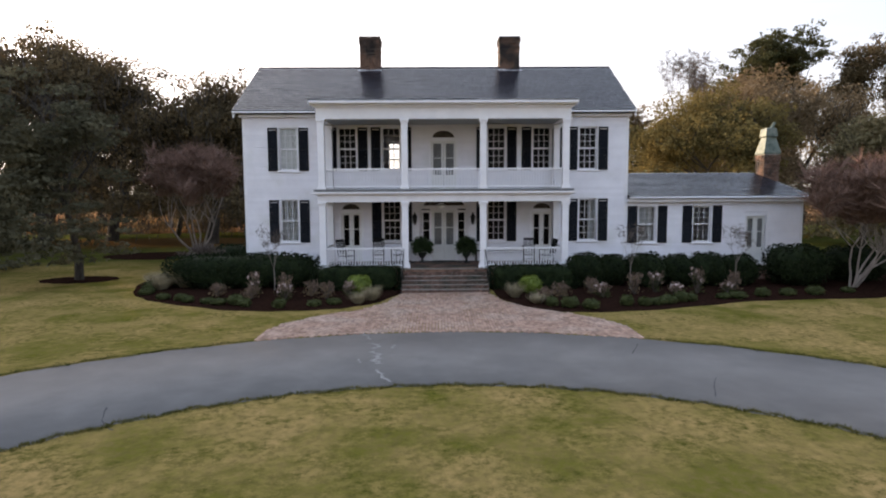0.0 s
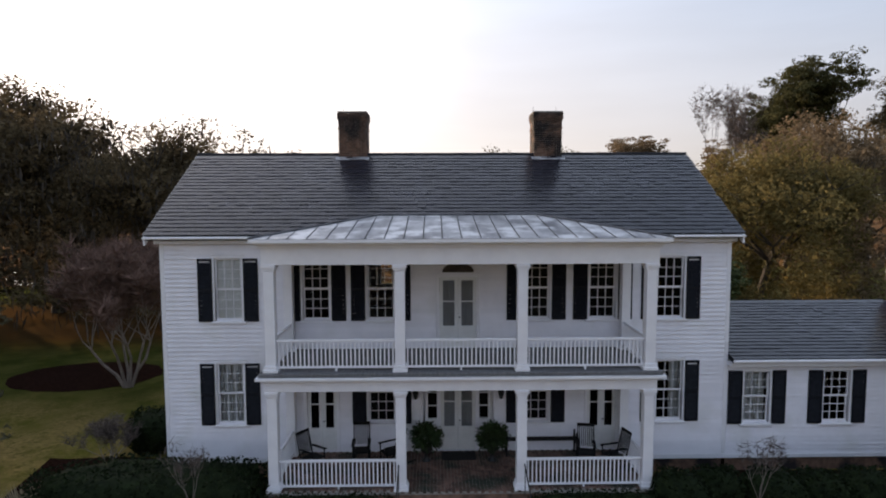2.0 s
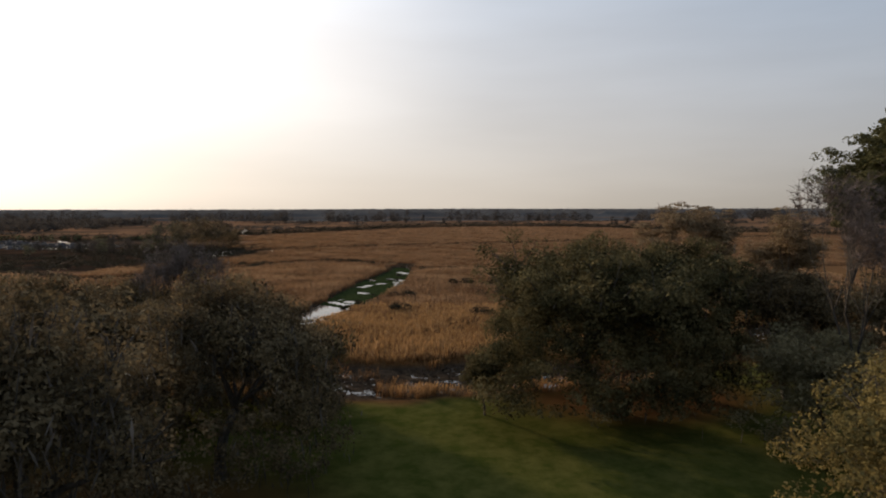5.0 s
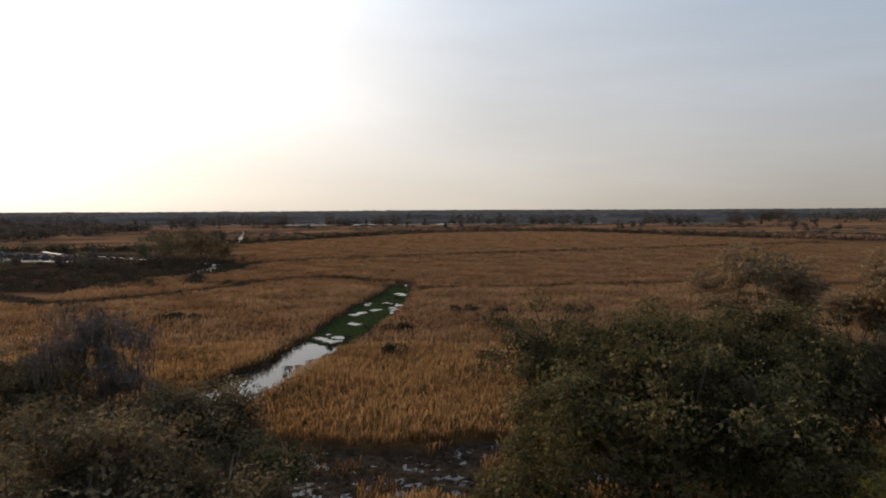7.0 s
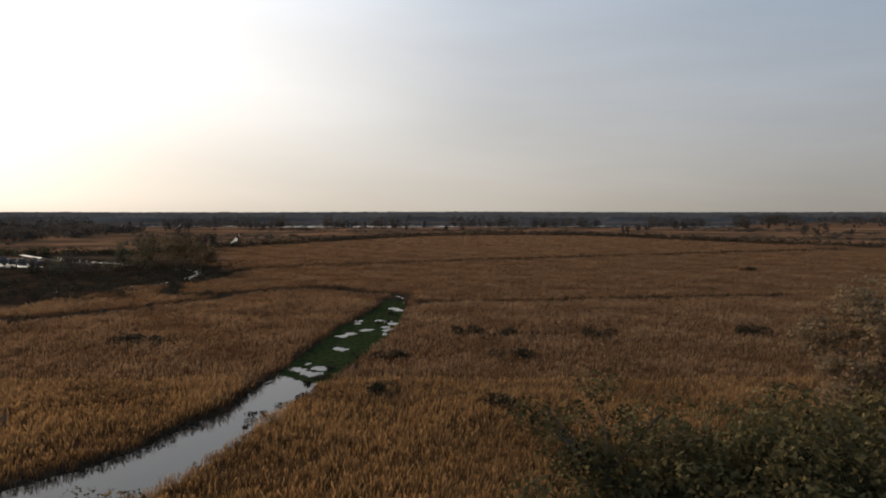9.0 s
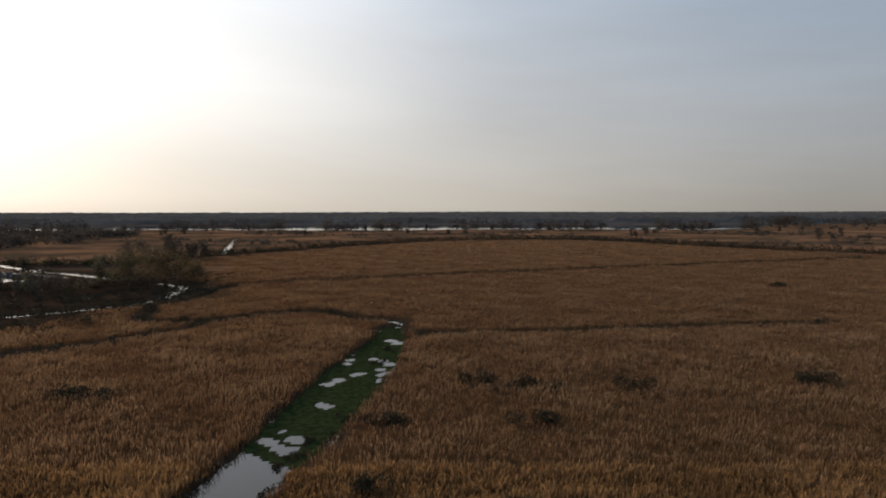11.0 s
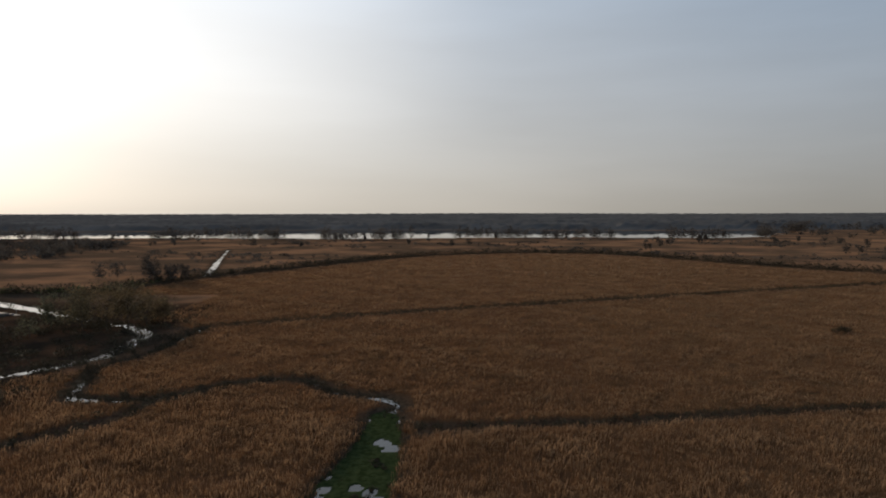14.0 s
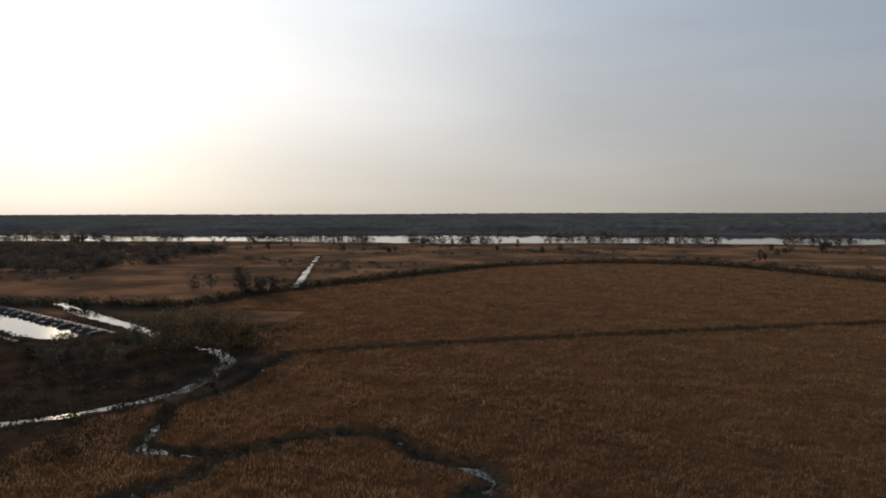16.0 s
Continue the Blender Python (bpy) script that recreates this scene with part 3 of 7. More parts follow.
LEVEE = bend([(-330, 338, 2), (-200, 346, 2), (-157, 350, 2), (-141, 385, 2), (-126, 413, 2), (-85, 470, 2), (-30, 543, 2), (45, 580, 2), (112, 574, 2), (150, 541, 2), (180, 498, 2), (214, 452, 2), (250, 415, 2), (330, 345, 2)])
CANAL = bend([(-131, 417, 0.6), (-133, 424, 1.1), (-165, 527, 0.8), (-198, 634, 0.4)])
BASIN = bend([(-240, 328, 9), (-205, 315, 10), (-178, 299, 8), (-160, 291, 4)])
NEAR_DARK = bend([(-170, 232, 2), (-120, 190, 2), (-90, 172, 1.5), (-75, 180, 1), (-60, 196, 0.5), (-55, 209, 0)])


def shore(x):
    """How far the lawn reaches before the tidal mud."""
    return 76.5 + 13 * smooth01((x - 8) / 30) - 3 * smooth01((-x - 25) / 30) + 1.2 * np.sin(x / 5.3)


def reed_edge(x):
    return 90 + 26 * smooth01((x - 30) / 22) + 5 * smooth01((-x - 16) / 12) + 1.0 * np.sin(x / 3.7)


def terrain(x, y):
    """Height of the ground, and its zones."""
    rise = -1.35 * smooth01((y - 40) / 44)
    x, y = plan(x, y)
    water = -1.2
    past = y - shore(x)
    grain = np.sin(x * 127.1 + y * 311.7) * 43758.5453
    mudflat = -1.15 + 0.07 * wob(x, y, 1.9) + 0.08 * wob(x * 0.7, y, 0.47, 2) + 0.07 * wob(x, y, 0.23, 5) + 0.14 * (grain - np.floor(grain) - 0.5)
    h = 0.05 * wob(x, y, 9) * smooth01((y - 38) / 10)
    h = (h + rise + 0.8) / SPAN
    h = np.where(past < -30, (rise + 0.8) / SPAN, h)
    h = h * (1 - smooth01(past / 5)) + mudflat * smooth01(past / 5)
    into = smooth01((y - reed_edge(x)) / 1.6)
    h = h * (1 - into) + (-0.85 + 0.08 * wob(x, y, 2.3)) * into
    d_open = np.full(np.shape(x), 99.0)
    for line, depth, bank in ((CHANNEL, 0.7, 1.5), (WEST_CREEK, 0.55, 1.6), (BIG_CREEK, 0.8, 2.5), (CANAL, 0.8, 2.5), (BASIN, 0.9, 3.0)):
        d = reach(line, x, y) + 0.7 * wob(x, y, 1.9, 3) + 0.5 * wob(x, y, 0.8, 5)
        k = smooth01(d / bank)
        h = np.where(d < bank, (water - depth * smooth01(-d / 0.8) - 0.03) * (1 - k) + h * k, h)
        d_open = np.minimum(d_open, d)
    d_ditch = np.full(np.shape(x), 99.0)
    for line in (DITCH, EAST_DITCH, NEAR_DARK):
        d_ditch = np.minimum(d_ditch, reach(line, x, y) + 0.8 * wob(x, y, 3.1, 4))
    h = np.where(d_ditch < 2.2, np.minimum(h, -1.1 + 0.25 * smooth01(d_ditch / 2.2)), h)
    d_levee = reach(LEVEE, x, y)
    h = h + 0.7 * (1 - smooth01((d_levee - 1) / 5)) * (reach(CANAL, x, y) > 3)
    river_near = 846 + 16 * wob(x, y * 0, 60) + np.maximum(0, x - 380) * 1.2
    river_far = 1095 + 45 * wob(x, y * 0, 140, 1)
    river = np.minimum(smooth01((y - river_near) / 12), 1 - smooth01((y - river_far) / 14))
    h = np.where(river > 0.02, h * (1 - river) + (-2.2) * river, h)
    outside = (reach(LEVEE, x, y) > 0) & (y > np.interp(x, LEVEE[:, 0], LEVEE[:, 1]))
    lawn = 1 - smooth01((past + 1.0 + 0.8 * wob(x, y, 1.1)) / 2.5)
    lawn = lawn * (np.abs(x) < 400)
    mud = np.clip(smooth01((past - 0.5) / 2) * (1 - into) + (1 - smooth01((d_open - 0.5) / (2.6 + 2.2 * (y > 190) + 1.6 * wob(x, y, 4.1, 2)))) + 0.85 * (1 - smooth01((d_ditch - 0.5 + 0.9 * wob(x, y, 5.2, 1)) / 3.4)), 0, 1)
    d_channel = reach(CHANNEL, x, y)
    weed = ((d_channel < 0.5) & (y > 132 + 5 * wob(x, y, 4))) * smooth01((0.7 * wob(x, y * 0.6, 1.3, 7) + 0.45 * wob(x, y, 0.55, 3) + 0.35 * wob(x, y, 4.5, 3) + 0.58) * 4)
    h = np.where(weed > 0.5, water + 0.02, h)
    pale = smooth01((x + 10 + (y - 90) * -0.10) / 60) * 0.4 * (y > 80) * (1 - smooth01((y - 330) / 60) * 0.4)
    wild = np.maximum(outside * 1.0, (1 - smooth01((reach(BIG_CREEK, x, y) - 6) / 6)) * (y > 180))
    wild = np.maximum(wild, ((x < -96) & (y < 345) & (y > 180)) * 1.0)
    wood = np.maximum(smooth01((y - river_far - 10) / 20), smooth01((np.abs(x) - 500 - 0.35 * np.maximum(y - 200, 0)) / 60))
    litter = np.maximum(1 - smooth01((np.hypot((x - 17) / 1.5, y - 78) - 5) / 5), 0.9 * (1 - smooth01((np.hypot((x + 24) / 1.6, y - 52) - 8) / 6)))
    mud = np.maximum(mud, 0.9 * (1 - smooth01((d_levee - 2.5) / 6)))
    # near stretch whose marsh colour is lightened as if sunlit
    near_lit = (1 - smooth01((y - 112 + 10 * wob(x, y, 7, 5) - np.maximum(x, 0) * 0.5) / 40)) * smooth01((x + 40) / 20)
    flats = smooth01((-x - 80 + 5 * wob(x, y, 6, 2)) / 8) * smooth01((y - 185) / 10) * (1 - smooth01((y - 318 + 8 * wob(x, y, 11, 3)) / 14))
    # back and side lawns that get the painted tree shade
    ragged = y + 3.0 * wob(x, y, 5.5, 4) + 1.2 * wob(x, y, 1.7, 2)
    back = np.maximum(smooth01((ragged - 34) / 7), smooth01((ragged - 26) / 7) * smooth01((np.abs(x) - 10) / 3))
    return level(h), dict(bank=np.clip(1 - d_open / 3, 0, 1) * (y > reed_edge(x) + 2), shaded_turf=back, dark_flat=flats, lit_gold_reed=near_lit, lawn=lawn, mud=mud, weed=weed, pale_reed=pale, rough_marsh=wild, woodland=wood, leaf_litter=litter * lawn)


GZ, ZONES = terrain(GX, GY)
at = np.arange(GX.size).reshape(GX.shape)
quads = np.stack([at[:-1, :-1], at[:-1, 1:], at[1:, 1:], at[1:, :-1]], axis=-1).reshape(-1, 4)
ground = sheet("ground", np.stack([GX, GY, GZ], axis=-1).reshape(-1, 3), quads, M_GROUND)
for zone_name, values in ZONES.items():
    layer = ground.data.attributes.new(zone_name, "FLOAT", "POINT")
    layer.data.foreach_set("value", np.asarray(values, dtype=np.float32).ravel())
soft(ground)
tagged(ground, "patchy green and straw lawn falling to brown tidal marsh", "ground", kind="structure")

water_sheet = sheet("water", [(-4600, 80, WATER_Z), (4600, 80, WATER_Z), (4600, 4600, WATER_Z), (-4600, 4600, WATER_Z)], [(0, 1, 2, 3)], M_WATER)
tagged(water_sheet, "still tidal water mirroring a pale sky", "water", kind="structure")


def ring_sheet(name, cx, cy, r0, r1, a0, a1, z, thick, material, steps=120):
    """A flat arc of a ring with a real edge."""
    ang = np.radians(np.linspace(a0, a1, steps))
    wave0 = 0.05 * np.sin(ang * 37) + 0.04 * np.sin(ang * 83)
    rows = [np.stack([cx + (r + w) * np.cos(ang), cy + (r + w) * np.sin(ang), np.full(steps, h)], 1)
            for r, w, h in ((r0, wave0, z - thick), (r0, wave0, z), (r1, wave0[::-1], z), (r1, wave0[::-1], z - thick))]
    v = np.concatenate(rows)
    i = np.arange(steps - 1)
    f = np.concatenate([np.stack([k * steps + i, k * steps + i + 1, (k + 1) * steps + i + 1, (k + 1) * steps + i], 1)[:, ::-1] for k in range(3)])
    return sheet(name, v, f, material)


DRIVE_C = (-0.3, -0.6)
road = tagged(ring_sheet("road", *DRIVE_C, 10.05, 14.98, -40, 220, 0.035, 0.10, M_ASPHALT), "curved grey asphalt carriage drive with cracks", "driveway", kind="structure")


def bed_outline(pts):
    line = bend([*pts, pts[0]], 8)[:-1]
    return line


def mulch_bed(pts):
    bm = bmesh.new()
    outline = bed_outline(pts)
    top = [bm.verts.new((x + 0.05 * math.sin(7 * i), y + 0.05 * math.cos(5 * i), 0.05)) for i, (x, y) in enumerate(outline)]
    face = bm.faces.new(top)
    low = [bm.verts.new((x + 0.05 * math.sin(7 * i), y + 0.05 * math.cos(5 * i), -0.05)) for i, (x, y) in enumerate(outline)]
    k = len(top)
    for i in range(k):
        bm.faces.new((top[i], low[i], low[(i + 1) % k], top[(i + 1) % k]))
    bmesh.ops.triangulate(bm, faces=[face])
    bmesh.ops.recalc_face_normals(bm, faces=bm.faces)
    return part("mulch_bed", bm, M_MULCH)


for pts in ([(-14.8, 27.6), (-14.1, 23.7), (-13.0, 21.4), (-11.4, 19.8), (-8.1, 18.0), (-5.6, 17.75), (-3.7, 18.35), (-2.65, 19.7), (-2.15, 22.6), (-6.5, 25.9), (-10.5, 27.5)],
            [(1.75, 22.6), (2.05, 19.7), (2.85, 18.0), (4.2, 17.15), (7.3, 17.5), (11.6, 19.0), (17.0, 19.6), (22.5, 21.5), (23.5, 25.5), (17.5, 25.9), (6.0, 25.9)]):
    tagged(mulch_bed(pts), "dark brown mulch planting bed with curving edge", "flower bed", kind="structure")


def round_bed(x, y, r):
    return mulch_bed([(x + r * math.cos(a) * 1.15, y + r * math.sin(a) * 0.8) for a in np.arange(0, math.tau, math.tau / 10)])


for x, y, r in ((-18.1, 26.1, 1.6), (-19.5, 38.0, 3.4)):
    tagged(round_bed(x, y, r), "round dark mulch ring on the lawn", "mulch ring", kind="structure")

# ---- the house ----
WALL_Y, BACK_Y = 26.12, 34.7
X0, X1 = -9.85, 8.85
FLOOR_Z, FLOOR2_Z, EAVE_Z = 0.86, 4.36, 7.98
RIDGE_Y, RIDGE_Z = 30.41, 11.11
EAVE_Y = 25.72
WIN_W, WIN_H, SHUT_W = 0.88, 2.05, 0.47
UP_Z, LOW_Z = 5.32, 1.84

house = thing("house", -0.5, 30.4, 0, label="two-storey white clapboard plantation house with grey slate roof", category="house")


def put(name, mesh, parent, x, y, z, turn=0.0, label=""):
    """One object on a shared mesh, under a thing, placed in the world's metres."""
    ob = new(name, mesh)
    ob.parent = parent
    if parent:
        ob.matrix_basis = parent.matrix_basis.inverted() @ pose(x, y, z, 0, 0, turn) if parent.parent is None else pose(x, y, z, 0, 0, turn)
    if label:
        tagged(ob, label)
    return ob


def own(ob, parent):
    """Hang a mesh that was built in the world's metres under a top-level thing without moving it."""
    ob.parent = parent
    ob.matrix_basis = parent.matrix_basis.inverted()
    return ob


def pierced(x0, x1, z0, z1, y0, y1, holes):
    """A wall slab with rectangular holes (x0, x1, z0, z1)."""
    bm = bmesh.new()
    xs = sorted({x0, x1, *[min(max(h[i], x0), x1) for h in holes for i in (0, 1)]})
    zs = sorted({z0, z1, *[min(max(h[i], z0), z1) for h in holes for i in (2, 3)]})
    for a, b in zip(zs, zs[1:]):
        run = None
        for c, d in zip(xs, xs[1:]):
            solid = not any(h[0] < (c + d) / 2 < h[1] and h[2] < (a + b) / 2 < h[3] for h in holes)
            if solid:
                run = (run[0], d) if run else (c, d)
            if run and (not solid or d == xs[-1]):
                box(bm, run[0], run[1], y0, y1, a, b)
                run = None
    return bm


MAIN_WINDOWS = [(-7.68, UP_Z), (-4.82, UP_Z), (-2.70, UP_Z), (2.42, UP_Z), (4.62, UP_Z), (6.88, UP_Z),
                (-7.70, LOW_Z), (-2.70, LOW_Z), (2.42, LOW_Z), (6.92, LOW_Z)]
SIDE_DOORS = [-4.70, 4.66]
DOOR_X = -0.16
WING_WINDOWS = [(9.88, 1.72), (12.60, 1.72)]
main_holes = [(x - WIN_W / 2, x + WIN_W / 2, z, z + WIN_H) for x, z in MAIN_WINDOWS]
main_holes += [(x - 0.50, x + 0.50, FLOOR_Z, 3.28) for x in SIDE_DOORS]
main_holes += [(DOOR_X - 1.12, DOOR_X + 1.12, FLOOR_Z, 3.42), (DOOR_X - 0.62, DOOR_X + 0.62, FLOOR2_Z, 6.74)]
BACK_WINDOWS = [(-3.05, UP_Z), (-3.05, LOW_Z), (4.0, UP_Z), (4.0, LOW_Z), (-7.5, UP_Z)]
back_holes = [(x - 0.45, x + 0.45, z, z + WIN_H) for x, z in BACK_WINDOWS]

front_wall = own(part("wall", pierced(X0, X1, 0.55, EAVE_Z, WALL_Y, WALL_Y + 0.16, main_holes), M_SIDING), house)
own(part("wall", pierced(X0, X1, 0.55, EAVE_Z, BACK_Y - 0.16, BACK_Y, back_holes), M_SIDING), house)
for x in (X0, X1 - 0.16):
    bm = boxes((x, x + 0.16, WALL_Y + 0.16, BACK_Y - 0.16, 0.55, EAVE_Z))
    g = 0.004 if x > 0 else -0.004
    top = [bm.verts.new(p) for p in ((x + g, WALL_Y, EAVE_Z), (x + g, BACK_Y, EAVE_Z), (x + g, RIDGE_Y, RIDGE_Z - 0.25), (x + 0.16 + g, WALL_Y, EAVE_Z), (x + 0.16 + g, BACK_Y, EAVE_Z), (x + 0.16 + g, RIDGE_Y, RIDGE_Z - 0.25))]
    bm.faces.new(top[:3])
    bm.faces.new(top[3:])
    own(part("gable_wall", bm, M_SIDING), house)
own(part("foundation", boxes((X0 + 0.05, X1 - 0.05, WALL_Y + 0.06, BACK_Y - 0.06, -0.1, 0.55)), M_BRICKS, label="dark brick foundation"), house)
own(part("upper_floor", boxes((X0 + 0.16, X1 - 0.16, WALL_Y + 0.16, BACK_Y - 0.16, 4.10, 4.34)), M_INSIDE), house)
# unseen partitions added to stop daylight from the back windows
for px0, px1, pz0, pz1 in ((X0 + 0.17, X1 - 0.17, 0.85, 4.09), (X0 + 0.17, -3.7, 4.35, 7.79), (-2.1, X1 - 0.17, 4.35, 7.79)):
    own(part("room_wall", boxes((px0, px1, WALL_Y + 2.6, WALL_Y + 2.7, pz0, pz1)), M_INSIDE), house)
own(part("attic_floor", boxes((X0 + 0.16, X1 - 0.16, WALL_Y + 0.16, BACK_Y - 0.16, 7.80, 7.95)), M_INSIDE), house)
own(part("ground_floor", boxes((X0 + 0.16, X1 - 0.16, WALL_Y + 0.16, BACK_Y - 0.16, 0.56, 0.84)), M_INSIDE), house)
# unseen cross walls added to keep the rooms dark
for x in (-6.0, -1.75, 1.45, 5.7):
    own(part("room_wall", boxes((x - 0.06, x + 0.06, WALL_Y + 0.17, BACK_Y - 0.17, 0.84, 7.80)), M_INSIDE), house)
own(part("water_table", boxes((X0 - 0.03, X1 + 0.03, WALL_Y - 0.05, WALL_Y - 0.002, 0.50, 0.66), bevel=0.01), M_TRIM), house)
for x in (X0 - 0.02, X1 - 0.11):
    own(part("corner_board", boxes((x, x + 0.13, WALL_Y - 0.045, WALL_Y + 0.2, 0.66, EAVE_Z - 0.1), bevel=0.008), M_TRIM), house)

# roof slabs, eaves and verges
SLOPE = math.atan2(RIDGE_Z - 8.16, RIDGE_Y - EAVE_Y)
ROOF_X0, ROOF_X1 = -10.2, 9.1


def slope_slab(y_eave, y_ridge, x0, x1, z_eave, z_ridge, thick=0.14):
    bm = bmesh.new()
    v = [bm.verts.new(p) for p in ((x0, y_eave, z_eave - thick), (x1, y_eave, z_eave - thick), (x1, y_ridge, z_ridge - thick), (x0, y_ridge, z_ridge - thick),
                                   (x0, y_eave, z_eave), (x1, y_eave, z_eave), (x1, y_ridge, z_ridge), (x0, y_ridge, z_ridge))]
    for f in ((3, 2, 1, 0), (4, 5, 6, 7), (0, 1, 5, 4), (1, 2, 6, 5), (2, 3, 7, 6), (3, 0, 4, 7)):
        bm.faces.new([v[i] for i in f])
    bmesh.ops.recalc_face_normals(bm, faces=bm.faces)
    return bm


roof = own(part("roof", slope_slab(EAVE_Y + 0.02, RIDGE_Y, ROOF_X0 + 0.02, ROOF_X1 - 0.02, 8.12, RIDGE_Z - 0.04), M_ROOF_DECK, label="slate gable roof slope"), house)
back_roof = own(part("roof", slope_slab(2 * RIDGE_Y - EAVE_Y, RIDGE_Y, ROOF_X0 + 0.02, ROOF_X1 - 0.02, 8.12, RIDGE_Z - 0.04), M_ROOF_DECK, label="slate gable roof slope"), house)
for a, b in ((X0 - 0.12, -6.2), (5.95, X1 + 0.12)):
    own(part("cornice", boxes((a, b, 25.90, WALL_Y, 7.86, 7.98), bevel=0.02), M_TRIM), house)
for a, b in ((ROOF_X0, -6.15), (5.9, ROOF_X1)):
    own(part("gutter", boxes((a, b, EAVE_Y - 0.10, EAVE_Y, 8.02, 8.10), bevel=0.02), M_TRIM), house)
for x in (ROOF_X0, ROOF_X1 - 0.06):
    own(part("bargeboard", slope_slab(EAVE_Y, RIDGE_Y, x, x + 0.06, 8.10, RIDGE_Z - 0.06, 0.28), M_TRIM), house)
    own(part("bargeboard", slope_slab(2 * RIDGE_Y - EAVE_Y, RIDGE_Y, x, x + 0.06, 8.10, RIDGE_Z - 0.06, 0.28), M_TRIM), house)
own(part("ridge_cap", boxes((ROOF_X0 - 0.02, ROOF_X1 + 0.02, RIDGE_Y - 0.09, RIDGE_Y + 0.09, RIDGE_Z - 0.06, RIDGE_Z + 0.03), bevel=0.02), M_RIDGE), house)


# windows
def sash_mesh(w, h, cols, rows):
    bm = boxes((-w / 2, -w / 2 + 0.05, 0, 0.04, 0, h), (w / 2 - 0.05, w / 2, 0, 0.04, 0, h), (-w / 2 + 0.05, w / 2 - 0.05, 0, 0.04, 0, 0.06), (-w / 2 + 0.05, w / 2 - 0.05, 0, 0.04, h - 0.045, h))
    for i in range(1, cols):
        x = -w / 2 + 0.05 + (w - 0.10) * i / cols
        box(bm, x - 0.010, x + 0.010, 0.003, 0.035, 0.06, h - 0.045)
    for i in range(1, rows):
        z = 0.06 + (h - 0.105) * i / rows
        box(bm, -w / 2 + 0.05, w / 2 - 0.05, 0.006, 0.032, z - 0.010, z + 0.010)
    return bm


def mesh_of(name, bm, material):
    me = bpy.data.meshes.new(name)
    bm.to_mesh(me)
    bm.free()
    me.materials.append(material)
    return me


def casing_bm(w, h):
    return boxes((-w / 2 - 0.10, -w / 2, -0.05, 0.15, -0.02, h + 0.10), (w / 2, w / 2 + 0.10, -0.05, 0.15, -0.02, h + 0.10), (-w / 2, w / 2, -0.05, 0.15, h, h + 0.10), bevel=0.008)


FRAME = mesh_of("frame", casing_bm(WIN_W, WIN_H), M_TRIM)
SILL = mesh_of("sill", boxes((-WIN_W / 2 - 0.14, WIN_W / 2 + 0.14, -0.11, 0.15, -0.09, -0.021), bevel=0.012), M_TRIM)
SASH = mesh_of("sash", sash_mesh(WIN_W - 0.01, WIN_H / 2 + 0.01, 3, 3), M_TRIM)
PANE = mesh_of("pane", boxes((-(WIN_W - 0.11) / 6, (WIN_W - 0.11) / 6, 0, 0.004, 0, (WIN_H / 2 - 0.10) / 3)), M_GLASS)
BLIND = mesh_of("blind", boxes(*[(-WIN_W / 2 + 0.03, WIN_W / 2 - 0.03, 0.0, 0.012, z, z + 0.037) for z in np.arange(0.0, WIN_H - 0.03, 0.040)]), M_BLIND)


def curtain_bm(w, h):
    bm = bmesh.new()
    n = 14
    prev = None
    for i in range(n + 1):
        x = -w / 2 + w * i / n
        y = 0.02 * math.sin(i * 2.4)
        cur = (bm.verts.new((x, y, 0)), bm.verts.new((x, y, h)))
        if prev:
            bm.faces.new((prev[0], cur[0], cur[1], prev[1]))
        prev = cur
    bmesh.ops.solidify(bm, geom=bm.faces[:], thickness=0.004)
    return bm


CURTAIN = mesh_of("curtain", curtain_bm(0.36, WIN_H - 0.04), M_BLIND)
WIDE_CURTAIN = mesh_of("curtain", curtain_bm(0.80, WIN_H - 0.04), M_BLIND)


def shutter_bm(h):
    bm = boxes((-SHUT_W / 2, -SHUT_W / 2 + 0.06, 0, 0.04, 0, h), (SHUT_W / 2 - 0.06, SHUT_W / 2, 0, 0.04, 0, h),
               (-SHUT_W / 2 + 0.06, SHUT_W / 2 - 0.06, 0, 0.04, 0, 0.10), (-SHUT_W / 2 + 0.06, SHUT_W / 2 - 0.06, 0, 0.04, h - 0.08, h), (-SHUT_W / 2 + 0.06, SHUT_W / 2 - 0.06, 0, 0.04, h / 2 - 0.05, h / 2 + 0.05))
    n = int((h - 0.18) / 0.05)
    last = None
    for i in range(2 * n + 1):
        y, z = (0.004, 0.034)[i % 2], 0.10 + (i // 2) * 0.05 + (0.045 if i % 2 else 0.0)
        row = [bm.verts.new((-SHUT_W / 2 + 0.06, y, z)), bm.verts.new((SHUT_W / 2 - 0.06, y, z))]
        if last:
            bm.faces.new((last[0], last[1], row[1], row[0]))
        last = row
    return bm


SHUTTER = mesh_of("shutter", shutter_bm(WIN_H + 0.03), M_SHUTTER)
WING_SHUTTER = mesh_of("shutter", shutter_bm(1.83), M_SHUTTER)


